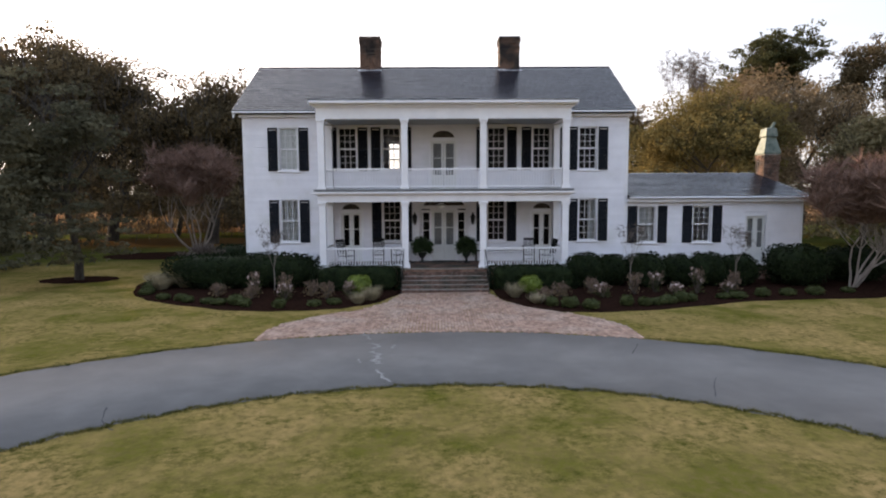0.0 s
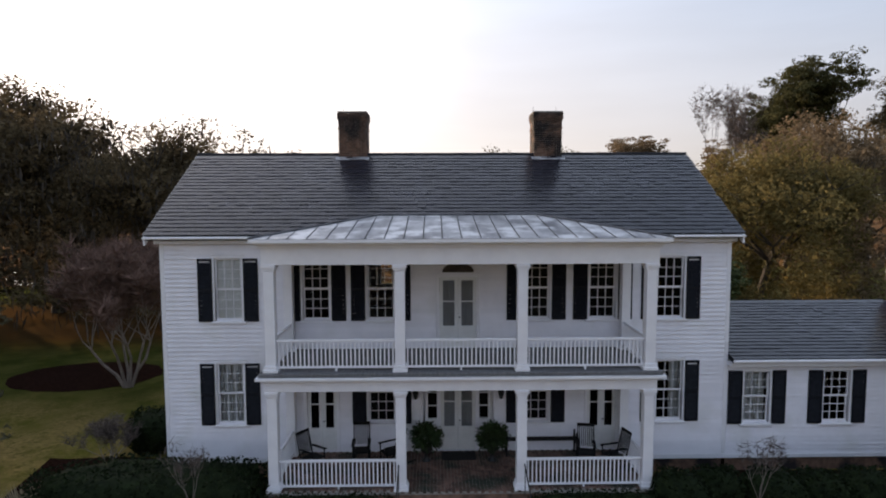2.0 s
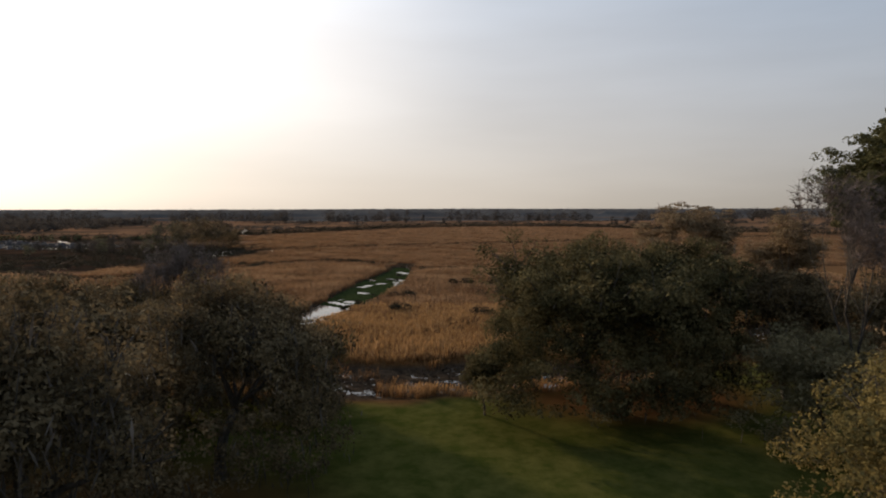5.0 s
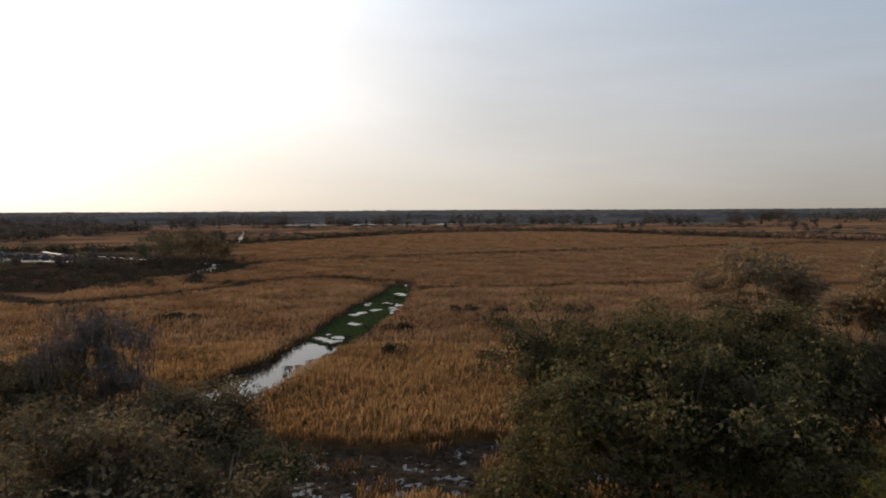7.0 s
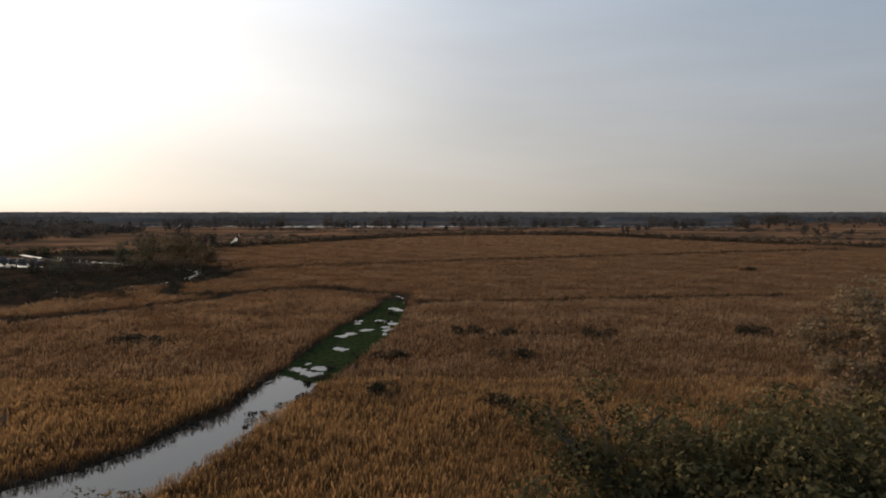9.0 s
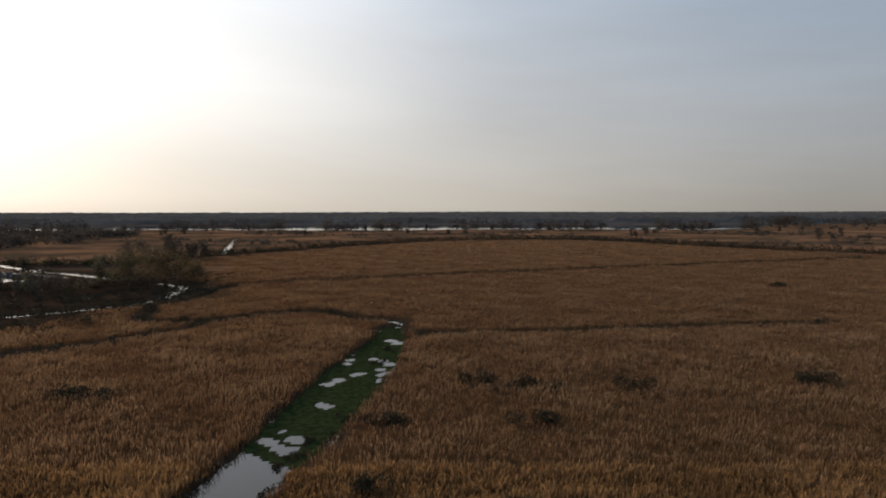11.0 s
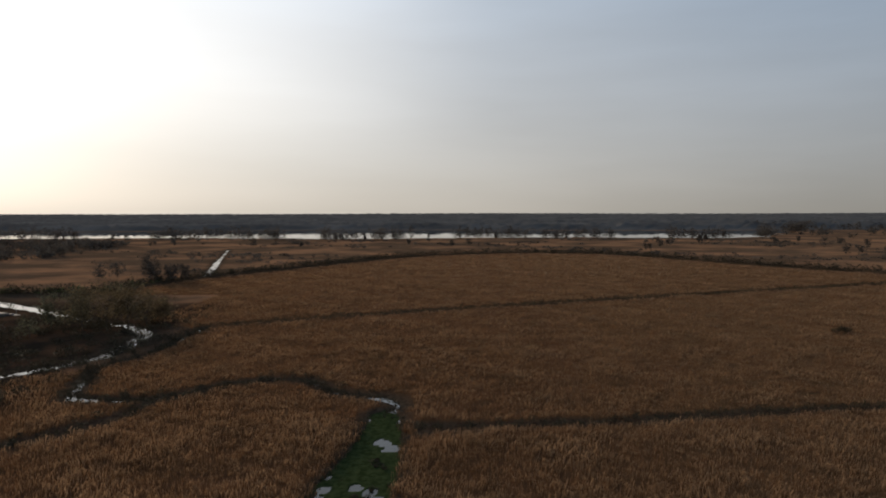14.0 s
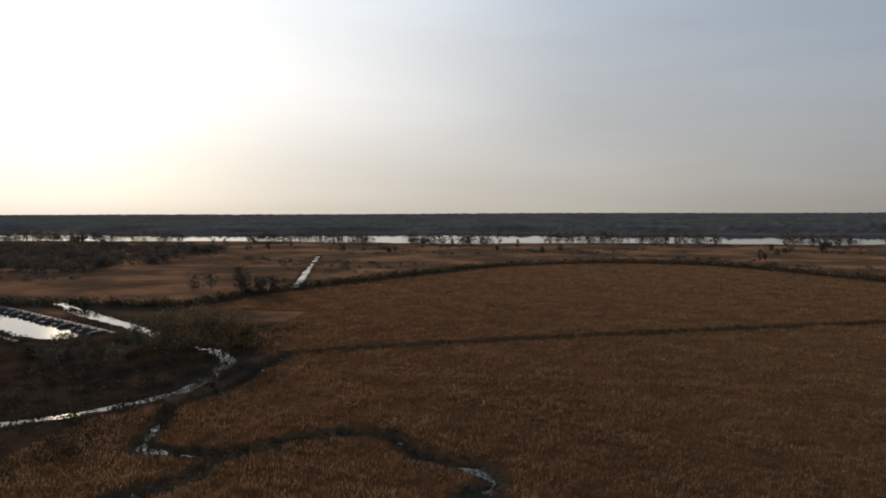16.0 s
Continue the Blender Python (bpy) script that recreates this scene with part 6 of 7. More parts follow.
bank_growth("ditch_scrub", DITCH, 1.0, 1.1, 51, 1.4, 1.25, 30, 0.2, M_MARSHBUSH, "dark scrub along a marsh ditch")
bank_growth("ditch_scrub", EAST_DITCH, 1.1, 0.7, 52, 0.8, 1.0, 40, 0.15, M_MARSHBUSH, "dark scrub along a marsh ditch")
bank_growth("creek_scrub", WEST_CREEK, 0.7, 2.4, 53, 0.9, 1.0, 34, 0.15, M_MARSHBUSH, "dark scrub along the winding creek", 0.12)
bank_growth("creek_reeds", WEST_CREEK, 0.45, 0.55, 67, 0.45, 0.55, 14, 0.13, M_MARSHBUSH, "broken dark reeds standing in the creek")
bank_growth("creek_reeds", BIG_CREEK, 1.7, 1.0, 68, 0.6, 0.5, 14, 0.16, M_MARSHBUSH, "broken dark reeds standing in the creek", 0.0, 0.6)
bank_growth("creek_scrub", BIG_CREEK, 0.9, 5.5, 54, 1.4, 1.3, 34, 0.22, M_MARSHBUSH, "dark scrub along the winding creek", 0.0, 0.6)
bank_growth("levee_scrub", LEVEE, 0.85, 1.7, 55, 2.7, 3.6, 40, 0.36, M_MARSHBUSH, "dark scrub on a low levee", base=-0.6)
bank_growth("levee_scrub", LEVEE, 4.0, 3.0, 56, 2.6, 3.0, 60, 0.34, M_LOWGREEN, "yellow-green scrub on a low levee", 0.10, 0.24, base=-0.6)
bank_growth("bank_scrub", NEAR_DARK, 1.8, 2.0, 57, 1.4, 1.1, 30, 0.24, M_MARSHBUSH, "dark scrub along a marsh ditch")
p, rng = along(CHANNEL, 0.9, 0.2, 58, 0.12)
side = np.where(np.arange(len(p)) % 2 == 0, 1, -1)
p[:, 0] += side * (np.interp(p[:, 1], CHANNEL[:, 1], CHANNEL[:, 2]) + 0.9)
mass("channel_scrub", np.column_stack([p, np.full(len(p), -1.15)]), np.stack([rng.uniform(0.4, 0.9, len(p)), rng.uniform(0.4, 1.0, len(p))], 1), 40, 0.12, M_MARSHBUSH, "dark growth on the channel banks", "scrub", 58, "stuff")
# clods and rotting stems over the tidal mud
rng = np.random.default_rng(569)
n = 6500
x, y = rng.uniform(-34, 44, n), rng.uniform(76, 112, n)
keep = (y > shore(x) + 1.5) & (y < reed_edge(x) + 0.5)
mass("mud_clods", np.stack([x, y, np.full(n, -1.2)], 1)[keep], np.stack([rng.uniform(0.15, 0.55, n), rng.uniform(0.06, 0.22, n)], 1)[keep], 9, 0.10, M_CLOD, "dark clods and rotting stems on tidal mud", "mud", 571, "stuff", flat=0.75)
# rotting reed islets at the channel's edge
for i, (x, y, half, n) in enumerate(((-16.6, 131, 1.6, 9), (-15.6, 126, 1.3, 6), (-18.4, 122.5, 1.2, 5), (-15.2, 137, 1.5, 8), (-21.0, 116, 1.0, 4), (-13.2, 143, 1.4, 5), (-20.5, 110, 0.9, 3), (-11.5, 172, 1.6, 6), (-10.5, 181, 1.5, 6))):
    rng = np.random.default_rng(570 + i)
    cs = np.stack([x + rng.uniform(-half, half, n), y + rng.uniform(-2.2, 2.2, n), np.full(n, -1.2)], 1)
    mass("reed_islet", cs, np.stack([rng.uniform(0.3, 0.9, n), rng.uniform(0.12, 0.5, n)], 1), 60, 0.11, M_MARSHBUSH, "dark rotting reed islet in the channel", "reeds", 580 + i, "stuff")
rng = np.random.default_rng(59)
n = 420
p = np.stack([rng.uniform(-185, -64, n), rng.uniform(195, 292, n), np.full(n, -0.9)], 1)
p = p[(reach(BIG_CREEK, p[:, 0], p[:, 1]) > 1.0) & (reach(BIG_CREEK, p[:, 0], p[:, 1]) < 42) & (p[:, 0] < -79) & (reach(BASIN, p[:, 0], p[:, 1]) > 4)]
mass("creek_scrub", p, np.stack([rng.uniform(1.2, 3.2, len(p)), rng.uniform(0.8, 2.4, len(p))], 1), 60, 0.24, M_MARSHBUSH, "dark low scrub in the bend of the creek", "scrub", 60, "stuff")


def marsh_tree(x, y, h, w, seed, material, label, n=26, leaf=0.34, twiggy=False):
    """A small far tree: a forked trunk and a ragged crown."""
    rng = np.random.default_rng(seed)
    x, y = field(x, y)
    t = thing("marsh_tree", x, y, level(-0.8), rng.uniform(0, 360), label, "tree", "trees of the far marsh")
    rows = [(0, 0, 0, 0.1, 0, h * 0.4, 0.14, 0.10)]
    for i in range(5):
        a = rng.uniform(0, math.tau)
        rows.append((0.1, 0, h * 0.4, w * 0.6 * math.cos(a), w * 0.6 * math.sin(a), h * rng.uniform(0.65, 0.95), 0.08, 0.03))
    v, f = tubes(rows, 5)
    sheet("trunk", v, f, M_BARK, t)
    c = np.stack([rng.normal(0, w * 0.45, n), rng.normal(0, w * 0.45, n), rng.uniform(0.25, 1.0, n) * h], 1)
    c = np.repeat(c, 14, axis=0) + rng.normal(0, w * 0.16, (n * 14, 3))
    v, f = leaves(c, leaf, rng, 0.2)
    sheet("crown", v, f, material, t)
    return t


rng = np.random.default_rng(61)
for i, (x, y, h, w) in enumerate(((-104, 276, 12.5, 5.6), (-109, 272, 11.0, 5.0), (-99, 279, 11.5, 5.4), (-94.5, 281, 9.0, 4.6), (-114, 278, 10.0, 4.0), (-105, 284, 9.4, 5.0), (-91, 285, 7.0, 4.0), (-119, 273, 9.4, 3.2))):
    marsh_tree(x, y, h * 1.3, w * 1.15, 600 + i, M_OAKWARM if i not in (4, 7) else M_EVERGREEN, "olive-brown bushy tree by the creek mouth", 90, 0.34)
for i in range(9):
    marsh_tree(-172 + 5.2 * i + rng.normal(0, 2), 397 + rng.normal(0, 7), rng.uniform(9, 15), rng.uniform(3.0, 5.0), 620 + i, M_WOODS, "small bare grey tree in the open marsh", 44, 0.42)
for i in range(10):
    marsh_tree(-118 - 4.5 * i + rng.normal(0, 3), 262 + rng.normal(0, 9), rng.uniform(4.5, 8.5), rng.uniform(2.0, 3.2), 640 + i, M_WOODS if i % 3 else M_EVERGREEN, "scrubby dark tree beside the boat basin", 32, 0.3)
for i in range(26):
    x = rng.uniform(-420, 420)
    marsh_tree(x, rng.uniform(640, 800), rng.uniform(5, 12), rng.uniform(2.5, 5), 660 + i, M_WOODS, "dark tree far out on the marsh", 18, 0.7)
for i in range(9):
    marsh_tree(rng.uniform(160, 420), rng.uniform(560, 700), rng.uniform(5, 11), rng.uniform(2, 4), 690 + i, M_WOODS, "dark tree far out on the marsh", 18, 0.6)

# low scrub in drifts over the rough marsh beyond the levee
rng = np.random.default_rng(65)
n = 2600
x, y = rng.uniform(-420, 440, n), rng.uniform(380, 815, n)
keep = (y > np.interp(x, LEVEE[:, 0], LEVEE[:, 1]) + 12) & (wob(x, y * 1.6, 38, 3) + 0.5 * wob(x, y * 1.4, 13, 5) > 0.22) & (reach(CANAL, x, y) > 5)
mass("marsh_scrub", np.stack([x, y, np.full(n, -0.9)], 1)[keep], np.stack([rng.uniform(1.5, 4.5, n), rng.uniform(0.8, 2.6, n)], 1)[keep], 26, 0.6, M_WOODS, "dark low scrub drifting over the far marsh", "scrub", 66, "stuff")

# tree lines along the river and the woods to the horizon
rng = np.random.default_rng(62)
n = 620
x = rng.uniform(-860, 700, n)
x = x[(wob(x, x * 0, 21, 4) + 0.55 * wob(x, x * 0, 70, 2) > -0.12)]
y = 828 + rng.normal(0, 9, len(x)) + 16 * wob(x, x * 0, 60) + np.maximum(0, x - 380) * 1.2
mass("river_tree_line", np.stack([x, y, np.full(len(x), -1.0)], 1), np.stack([rng.uniform(3, 7.5, len(x)), rng.uniform(7, 18, len(x))], 1), 80, 0.8, M_WOODS, "thin grey line of trees along the river bank", "tree line", 62, "stuff")
n = 900
x, y = rng.uniform(-900, -300, n), rng.uniform(470, 720, n)
keep = x < -260 - (y - 470) * 0.3
mass("west_woods", np.stack([x, y, np.full(n, -1.0)], 1)[keep], np.stack([rng.uniform(4, 8, n), rng.uniform(4, 9, n)], 1)[keep], 60, 1.1, M_WOODS, "dark wooded edge of the marsh", "woods", 63, "stuff")
n = 420
x, y = rng.uniform(430, 1300, n), rng.uniform(600, 1250, n)
keep = x > 470 + np.abs(y - 900) * 0.3
mass("east_woods", np.stack([x, y, np.full(n, -1.0)], 1)[keep], np.stack([rng.uniform(4, 8, n), rng.uniform(9, 16, n)], 1)[keep], 44, 1.3, M_WOODS, "dark wooded edge of the marsh", "woods", 64, "stuff")
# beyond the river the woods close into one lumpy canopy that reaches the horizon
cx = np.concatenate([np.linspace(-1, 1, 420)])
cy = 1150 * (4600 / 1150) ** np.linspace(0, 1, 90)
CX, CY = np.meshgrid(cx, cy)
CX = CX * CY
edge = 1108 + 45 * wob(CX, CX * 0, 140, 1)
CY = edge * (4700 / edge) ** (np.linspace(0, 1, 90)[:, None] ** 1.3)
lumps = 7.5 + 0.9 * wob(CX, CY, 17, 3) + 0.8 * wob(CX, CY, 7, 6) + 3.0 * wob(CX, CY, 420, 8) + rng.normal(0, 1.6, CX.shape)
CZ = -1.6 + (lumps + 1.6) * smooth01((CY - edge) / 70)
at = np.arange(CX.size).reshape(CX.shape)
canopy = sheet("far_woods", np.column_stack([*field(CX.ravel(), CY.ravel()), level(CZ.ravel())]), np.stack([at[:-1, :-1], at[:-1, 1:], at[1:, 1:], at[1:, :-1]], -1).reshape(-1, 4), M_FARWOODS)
tagged(soft(canopy), "unbroken far woods beyond the river, coloured haze-grey", "woods", kind="stuff")

# ---- the boat basin ----
def dock(x0, y0, x1, y1, width, label):
    (x0, y0), (x1, y1) = field(x0, y0), field(x1, y1)
    length, turn = math.hypot(x1 - x0, y1 - y0), math.degrees(math.atan2(y1 - y0, x1 - x0))
    d = thing("dock", x0, y0, WATER_Z, turn, label, "dock", "docks of the boat basin")
    part("deck", boxes((0, length, -width / 2, width / 2, 0.45, 0.58), bevel=0.02), M_DOCK, d)
    for i in range(int(length / 9) + 1):
        part("pile", rod(bmesh.new(), (min(i * 9, length), width / 2 * (1 if i % 2 else -1), -0.8), (min(i * 9, length), width / 2 * (1 if i % 2 else -1), 2.3), 0.16, 0.13, 7), M_DOCK, d)
    return d


dock(-238, 343, -146, 297, 1.8, "long grey wooden dock lined with boats")
dock(-250, 316, -168, 281, 1.6, "low grey wooden dock in the boat basin")


def boat(x, y, turn, length, seed, covered):
    rng = np.random.default_rng(seed)
    x, y = field(x, y)
    b = thing("motor_boat", x, y, WATER_Z - 0.1, turn, "moored boat under a grey cover" if covered else "small white moored motor boat", "boat", "boats in the basin")
    bm = bmesh.new()
    secs = []
    for u, half, keel in ((0.0, 0.42, 0.10), (0.35, 0.5, 0.05), (0.7, 0.42, 0.12), (0.92, 0.2, 0.4), (1.0, 0.02, 0.62)):
        xx, w = (u - 0.5) * length, half * length * 0.34
        secs.append([bm.verts.new(p) for p in ((xx, -w, 0.95), (xx, -w * 0.8, keel), (xx, 0, keel - 0.15), (xx, w * 0.8, keel), (xx, w, 0.95))])
    for p, q in zip(secs, secs[1:]):
        for i in range(4):
            bm.faces.new((p[i], q[i], q[i + 1], p[i + 1]))
        bm.faces.new((p[4], q[4], q[0], p[0]))
    bm.faces.new(secs[0])
    bmesh.ops.recalc_face_normals(bm, faces=bm.faces)
    part("hull", bm, M_HULL, b)
    if covered:
        part("cover", boxes((-length * 0.42, length * 0.25, -length * 0.15, length * 0.15, 0.95, 1.5), bevel=0.2), M_CANVAS, b)
    else:
        part("cabin", boxes((-length * 0.25, length * 0.15, -length * 0.11, length * 0.11, 0.95, 2.0), bevel=0.12), M_HULL, b)
    return b


for i in range(13):
    t = 0.06 + i * 0.072
    boat(-238 + 92 * t + 2.2 - (i % 2) * 0.8, 343 - 46 * t - 4.4, 63 + 6 * math.sin(i), 6.0 + (i * 37 % 5) * 0.5, i, i % 3 == 0)
for i in range(6):
    boat(-236 + 10.5 * i, 309 - 4.5 * i + 4, 66 + 9 * math.sin(2 * i), 5.5 + (i % 3), 40 + i, i % 2 == 0)
for i in range(5):
    boat(-206 + 7 * i + 2, 291 - 3.2 * i, 70 + 12 * math.sin(i), 5.0, 60 + i, False)

# ---- garden ----
def shrub(name, x, y, rx, ry, h, seed, material, label, category="shrub", group="", n=900, leaf=0.055, boxy=2.2, lump=0.10, z=0.03):
    """A clipped or loose shrub: leaf sprays over a lumpy body, on short stems."""
    rng = np.random.default_rng(seed)
    t = thing(name, x, y, z, 0, label, category, group)
    d = rng.normal(0, 1, (n, 3))
    d /= (np.abs(d) ** boxy).sum(1, keepdims=True) ** (1 / boxy)
    k = 1 + lump * np.sin(d[:, :1] * 5 + seed) * np.cos(d[:, 1:2] * 4 + seed) + rng.normal(0, 0.035, (n, 1))
    d *= k * np.where(rng.random((n, 1)) < 0.3, rng.uniform(0.75, 0.95, (n, 1)), 1.0)
    p = np.stack([d[:, 0] * rx, d[:, 1] * ry, np.maximum((d[:, 2] * 0.5 + 0.5) * h, 0.02)], 1)
    v, f = leaves(p, leaf, rng, 0.1)
    bm = bmesh.new()
    bmesh.ops.create_icosphere(bm, subdivisions=3, radius=1.0)
    for w in bm.verts:
        c = np.array(w.co)
        c /= (np.abs(c) ** boxy).sum() ** (1 / boxy)
        q = 0.90 * (1 + lump * math.sin(c[0] * 5 + seed) * math.cos(c[1] * 4 + seed))
        w.co = (c[0] * rx * q, c[1] * ry * q, max((c[2] * q * 0.5 + 0.5) * h, 0.0))
    core_v = np.array([w.co[:] for w in bm.verts])
    core_f = np.array([[w.index for w in fc.verts] for fc in bm.faces])
    bm.free()
    quads3 = np.concatenate([f[:, [0, 1, 2]], f[:, [0, 2, 3]]])
    sheet("foliage", np.concatenate([v, core_v]), np.concatenate([quads3, core_f + len(v)]), material, t)
    return t


BOXHEDGE = "dark green clipped box hedge before the porch"
shrub("box_hedge", -3.95, 22.45, 1.85, 0.55, 1.02, 1, M_BOX, BOXHEDGE, "hedge", n=5200, leaf=0.045, boxy=9, lump=0.02)
shrub("box_hedge", 3.62, 22.45, 1.85, 0.55, 1.02, 2, M_BOX, BOXHEDGE, "hedge", n=5200, leaf=0.045, boxy=9, lump=0.02)
shrub("loose_hedge", -9.2, 23.7, 3.3, 1.1, 1.45, 3, M_BOX, "dark green loosely clipped hedge against the house", "hedge", n=7000, leaf=0.06, boxy=4, lump=0.10)
for i, (x, y, r, h) in enumerate(((6.05, 23.0, 0.82, 1.45), (7.35, 23.4, 0.75, 1.35), (8.75, 23.0, 0.86, 1.45), (10.15, 23.1, 0.74, 1.35), (11.5, 23.0, 0.82, 1.45), (12.95, 23.1, 0.80, 1.35))):
    shrub("boxwood", x, y, r, r * 0.95, h, 10 + i, M_BOX, "rounded dark green boxwood before the wing", group="boxwoods along the wing", n=2200, leaf=0.055, boxy=2.6)
shrub("evergreen_shrub", 15.6, 23.2, 1.25, 1.1, 1.75, 20, M_BOX, "large rounded dark evergreen shrub at the bed's end", n=3200, leaf=0.06, boxy=3)
shrub("evergreen_shrub", 18.9, 24.2, 1.3, 1.2, 1.6, 22, M_BOX, "large rounded dark evergreen shrub at the bed's end", n=2600, leaf=0.06, boxy=3)
shrub("evergreen_shrub", -11.3, 28.4, 1.0, 0.9, 1.5, 21, M_BOX, "dark evergreen shrub at the house corner", n=2200, leaf=0.06, boxy=3)
shrub("lime_shrub", -3.75, 21.35, 0.5, 0.45, 0.78, 30, M_LIME, "small bright lime-green shrub", group="lime shrubs", n=900, leaf=0.05)
shrub("lime_shrub", 3.35, 21.3, 0.45, 0.42, 0.72, 31, M_LIME, "small bright lime-green shrub", group="lime shrubs", n=900, leaf=0.05)


head_rng = np.random.default_rng(77)
HEADS = []
for i in range(4):                          # a few dried heads, shared by all clumps
    me = bpy.data.meshes.new("flower_head")
    v, f = leaves(head_rng.normal(0, 0.045, (14, 3)), 0.034, head_rng)
    me.from_pydata(v.tolist(), [], f.tolist())
    me.materials.append(M_DRYFLOWER)
    HEADS.append(me)


def flower_clump(x, y, h, seed, pale):
    """Thin stems with dried heads, some with pale blooms."""
    rng = np.random.default_rng(seed)
    t = thing("flower_clump", x, y, 0.03, rng.uniform(0, 360), "leggy rose bush with pale blooms" if pale else "dried hydrangea clump with tan heads", "flowers", "flowers in the beds")
    k = 26
    a, r = rng.uniform(0, math.tau, k), rng.uniform(0.06, 0.30, k)
    top = np.stack([r * np.cos(a), r * np.sin(a), 0.9 * h * rng.uniform(0.55, 1.0, k)], 1)
    v, f = tubes(np.column_stack([top * np.array([0.15, 0.15, 0]), top, np.full(k, 0.008), np.full(k, 0.005)]), 4)
    sheet("stem_cluster", v, f, M_TWIG, t)
    for i, q in enumerate(top):
        head = new("flower_head", HEADS[i % len(HEADS)])
        head.parent, head.matrix_basis = t, pose(*q, 0, 0, 40 * i)
    c = np.stack([rng.normal(0, 0.15, 200), rng.normal(0, 0.15, 200), rng.uniform(0.05, h * 0.75, 200)], 1)
    v, f = leaves(c, 0.04, rng)
    sheet("foliage", v, f, M_EDGING if pale else M_TAWNY, t)
    if pale:
        c = np.repeat(top[:9], 7, axis=0) + rng.normal(0, 0.03, (63, 3)) + np.array([0, 0, 0.04])
        v, f = leaves(c, 0.045, rng)
        sheet("blooms", v, f, M_PALEFLOWER, t)


for i, (x, y, h) in enumerate(((-9.4, 20.9, 0.55), (-8.0, 21.3, 0.95), (-7.9, 20.3, 0.5), (-6.6, 20.6, 1.0), (-6.5, 20.0, 0.6), (-5.6, 20.8, 0.65), (-4.9, 20.2, 0.65), (-4.1, 21.0, 0.55),
                               (4.4, 20.2, 0.6), (5.8, 21.0, 0.65), (6.0, 20.0, 0.55), (7.5, 20.8, 0.95), (8.5, 21.2, 0.9), (8.9, 20.0, 0.6), (10.1, 20.8, 1.1), (11.9, 21.4, 0.8), (11.4, 20.9, 0.5), (3.6, 19.4, 0.5))):
    flower_clump(x, y, h, 100 + i, i % 3 == 1 or i in (12, 14))


def straw_tuft(x, y, h, r, seed):
    rng = np.random.default_rng(seed)
    t = thing("grass_tuft", x, y, 0.03, 0, "pale straw-coloured ornamental grass tuft", "grass", "straw grasses in the beds")
    k = 420
    a, q = rng.uniform(0, math.tau, k), rng.uniform(0, 0.25, k) * r
    b = np.stack([q * np.cos(a), q * np.sin(a), np.zeros(k)], 1)
    tip = b + np.stack([np.cos(a) * rng.uniform(0.2, 1.0, k) * r, np.sin(a) * rng.uniform(0.2, 1.0, k) * r, h * rng.uniform(0.5, 1.0, k)], 1)
    side = np.stack([-np.sin(a), np.cos(a), np.zeros(k)], 1) * 0.012
    p = np.stack([b - side, b + side, tip], 1)
    sheet("blade_tuft", p.reshape(-1, 3), np.arange(3 * k).reshape(-1, 3), M_STRAW, t)


for i, (x, y, h, r) in enumerate(((-12.6, 22.9, 0.9, 0.9), (-11.8, 23.4, 0.85, 0.8), (-3.05, 19.8, 0.65, 0.6), (-3.5, 19.1, 0.5, 0.5), (2.55, 20.2, 0.65, 0.55), (3.2, 18.8, 0.45, 0.5), (-13.2, 23.8, 0.8, 0.8))):
    straw_tuft(x, y, h, r, 200 + i)

for k, outline in enumerate((bend([(-13.4, 23.0), (-12.4, 21.2), (-11.0, 20.2), (-8.1, 18.8), (-5.7, 18.6), (-4.0, 19.0)]), bend([(3.6, 18.2), (4.6, 17.9), (7.3, 18.3), (11.6, 19.8), (16.5, 20.6)]))):
    p, rng = along(outline, 0.8, 0.16, 300 + k)
    for i, (x, y) in enumerate(p):
        shrub("edging_plant", x, y, rng.uniform(0.22, 0.36), rng.uniform(0.2, 0.32), rng.uniform(0.22, 0.42), 310 + 40 * k + i, M_EDGING, "low olive-green edging plant in the mulch", "plant", "edging plants of the beds", n=130, leaf=0.05)

for i, (x, y, h) in enumerate(((-7.5, 22.3, 2.9), (7.75, 22.0, 2.9), (12.45, 22.4, 2.8))):
    tree("young_tree", x, y, 0.03, h, 0.62, 70 + i, M_TWIG, "slim young bare tree in the bed", "tree", "young trees in the beds", per_tip=0, trunk_r=0.028, fork=0.55, levels=3, branches=3, rise=1.0, twig=(4, 0.22, M_TWIG), bark=M_PALEBARK, sides=5)
tree("bare_shrub", -12.3, 27.0, 0, 1.8, 1.1, 75, M_TWIG, "leafless twiggy shrub by the house corner", "shrub", per_tip=0, trunk_r=0.03, fork=0.4, levels=3, branches=3, rise=0.8, stems=4, twig=(6, 0.25, M_TWIG), bark=M_PALEBARK, sides=5)

# lawn grass near the camera's start, short blades
rng = np.random.default_rng(90)
k = 60000
x, y = rng.uniform(-11, 11, k), rng.uniform(0.5, 16.5, k)
r = np.hypot(x - DRIVE_C[0], y - DRIVE_C[1])
keep = ((r < 9.98) | (r > 15.05)) & ~((np.abs(x + 0.2) < 5.9) & (r > 15))
x, y = x[keep], y[keep]
n = len(x)
a, h, w = rng.uniform(0, math.tau, n), rng.uniform(0.015, 0.045, n), rng.uniform(0.006, 0.014, n)
p = np.stack([np.stack([x - w * np.cos(a), y - w * np.sin(a), np.zeros(n)], 1), np.stack([x + w * np.cos(a), y + w * np.sin(a), np.zeros(n)], 1), np.stack([x + rng.normal(0, 0.02, n), y + rng.normal(0, 0.02, n), h], 1)], 1)
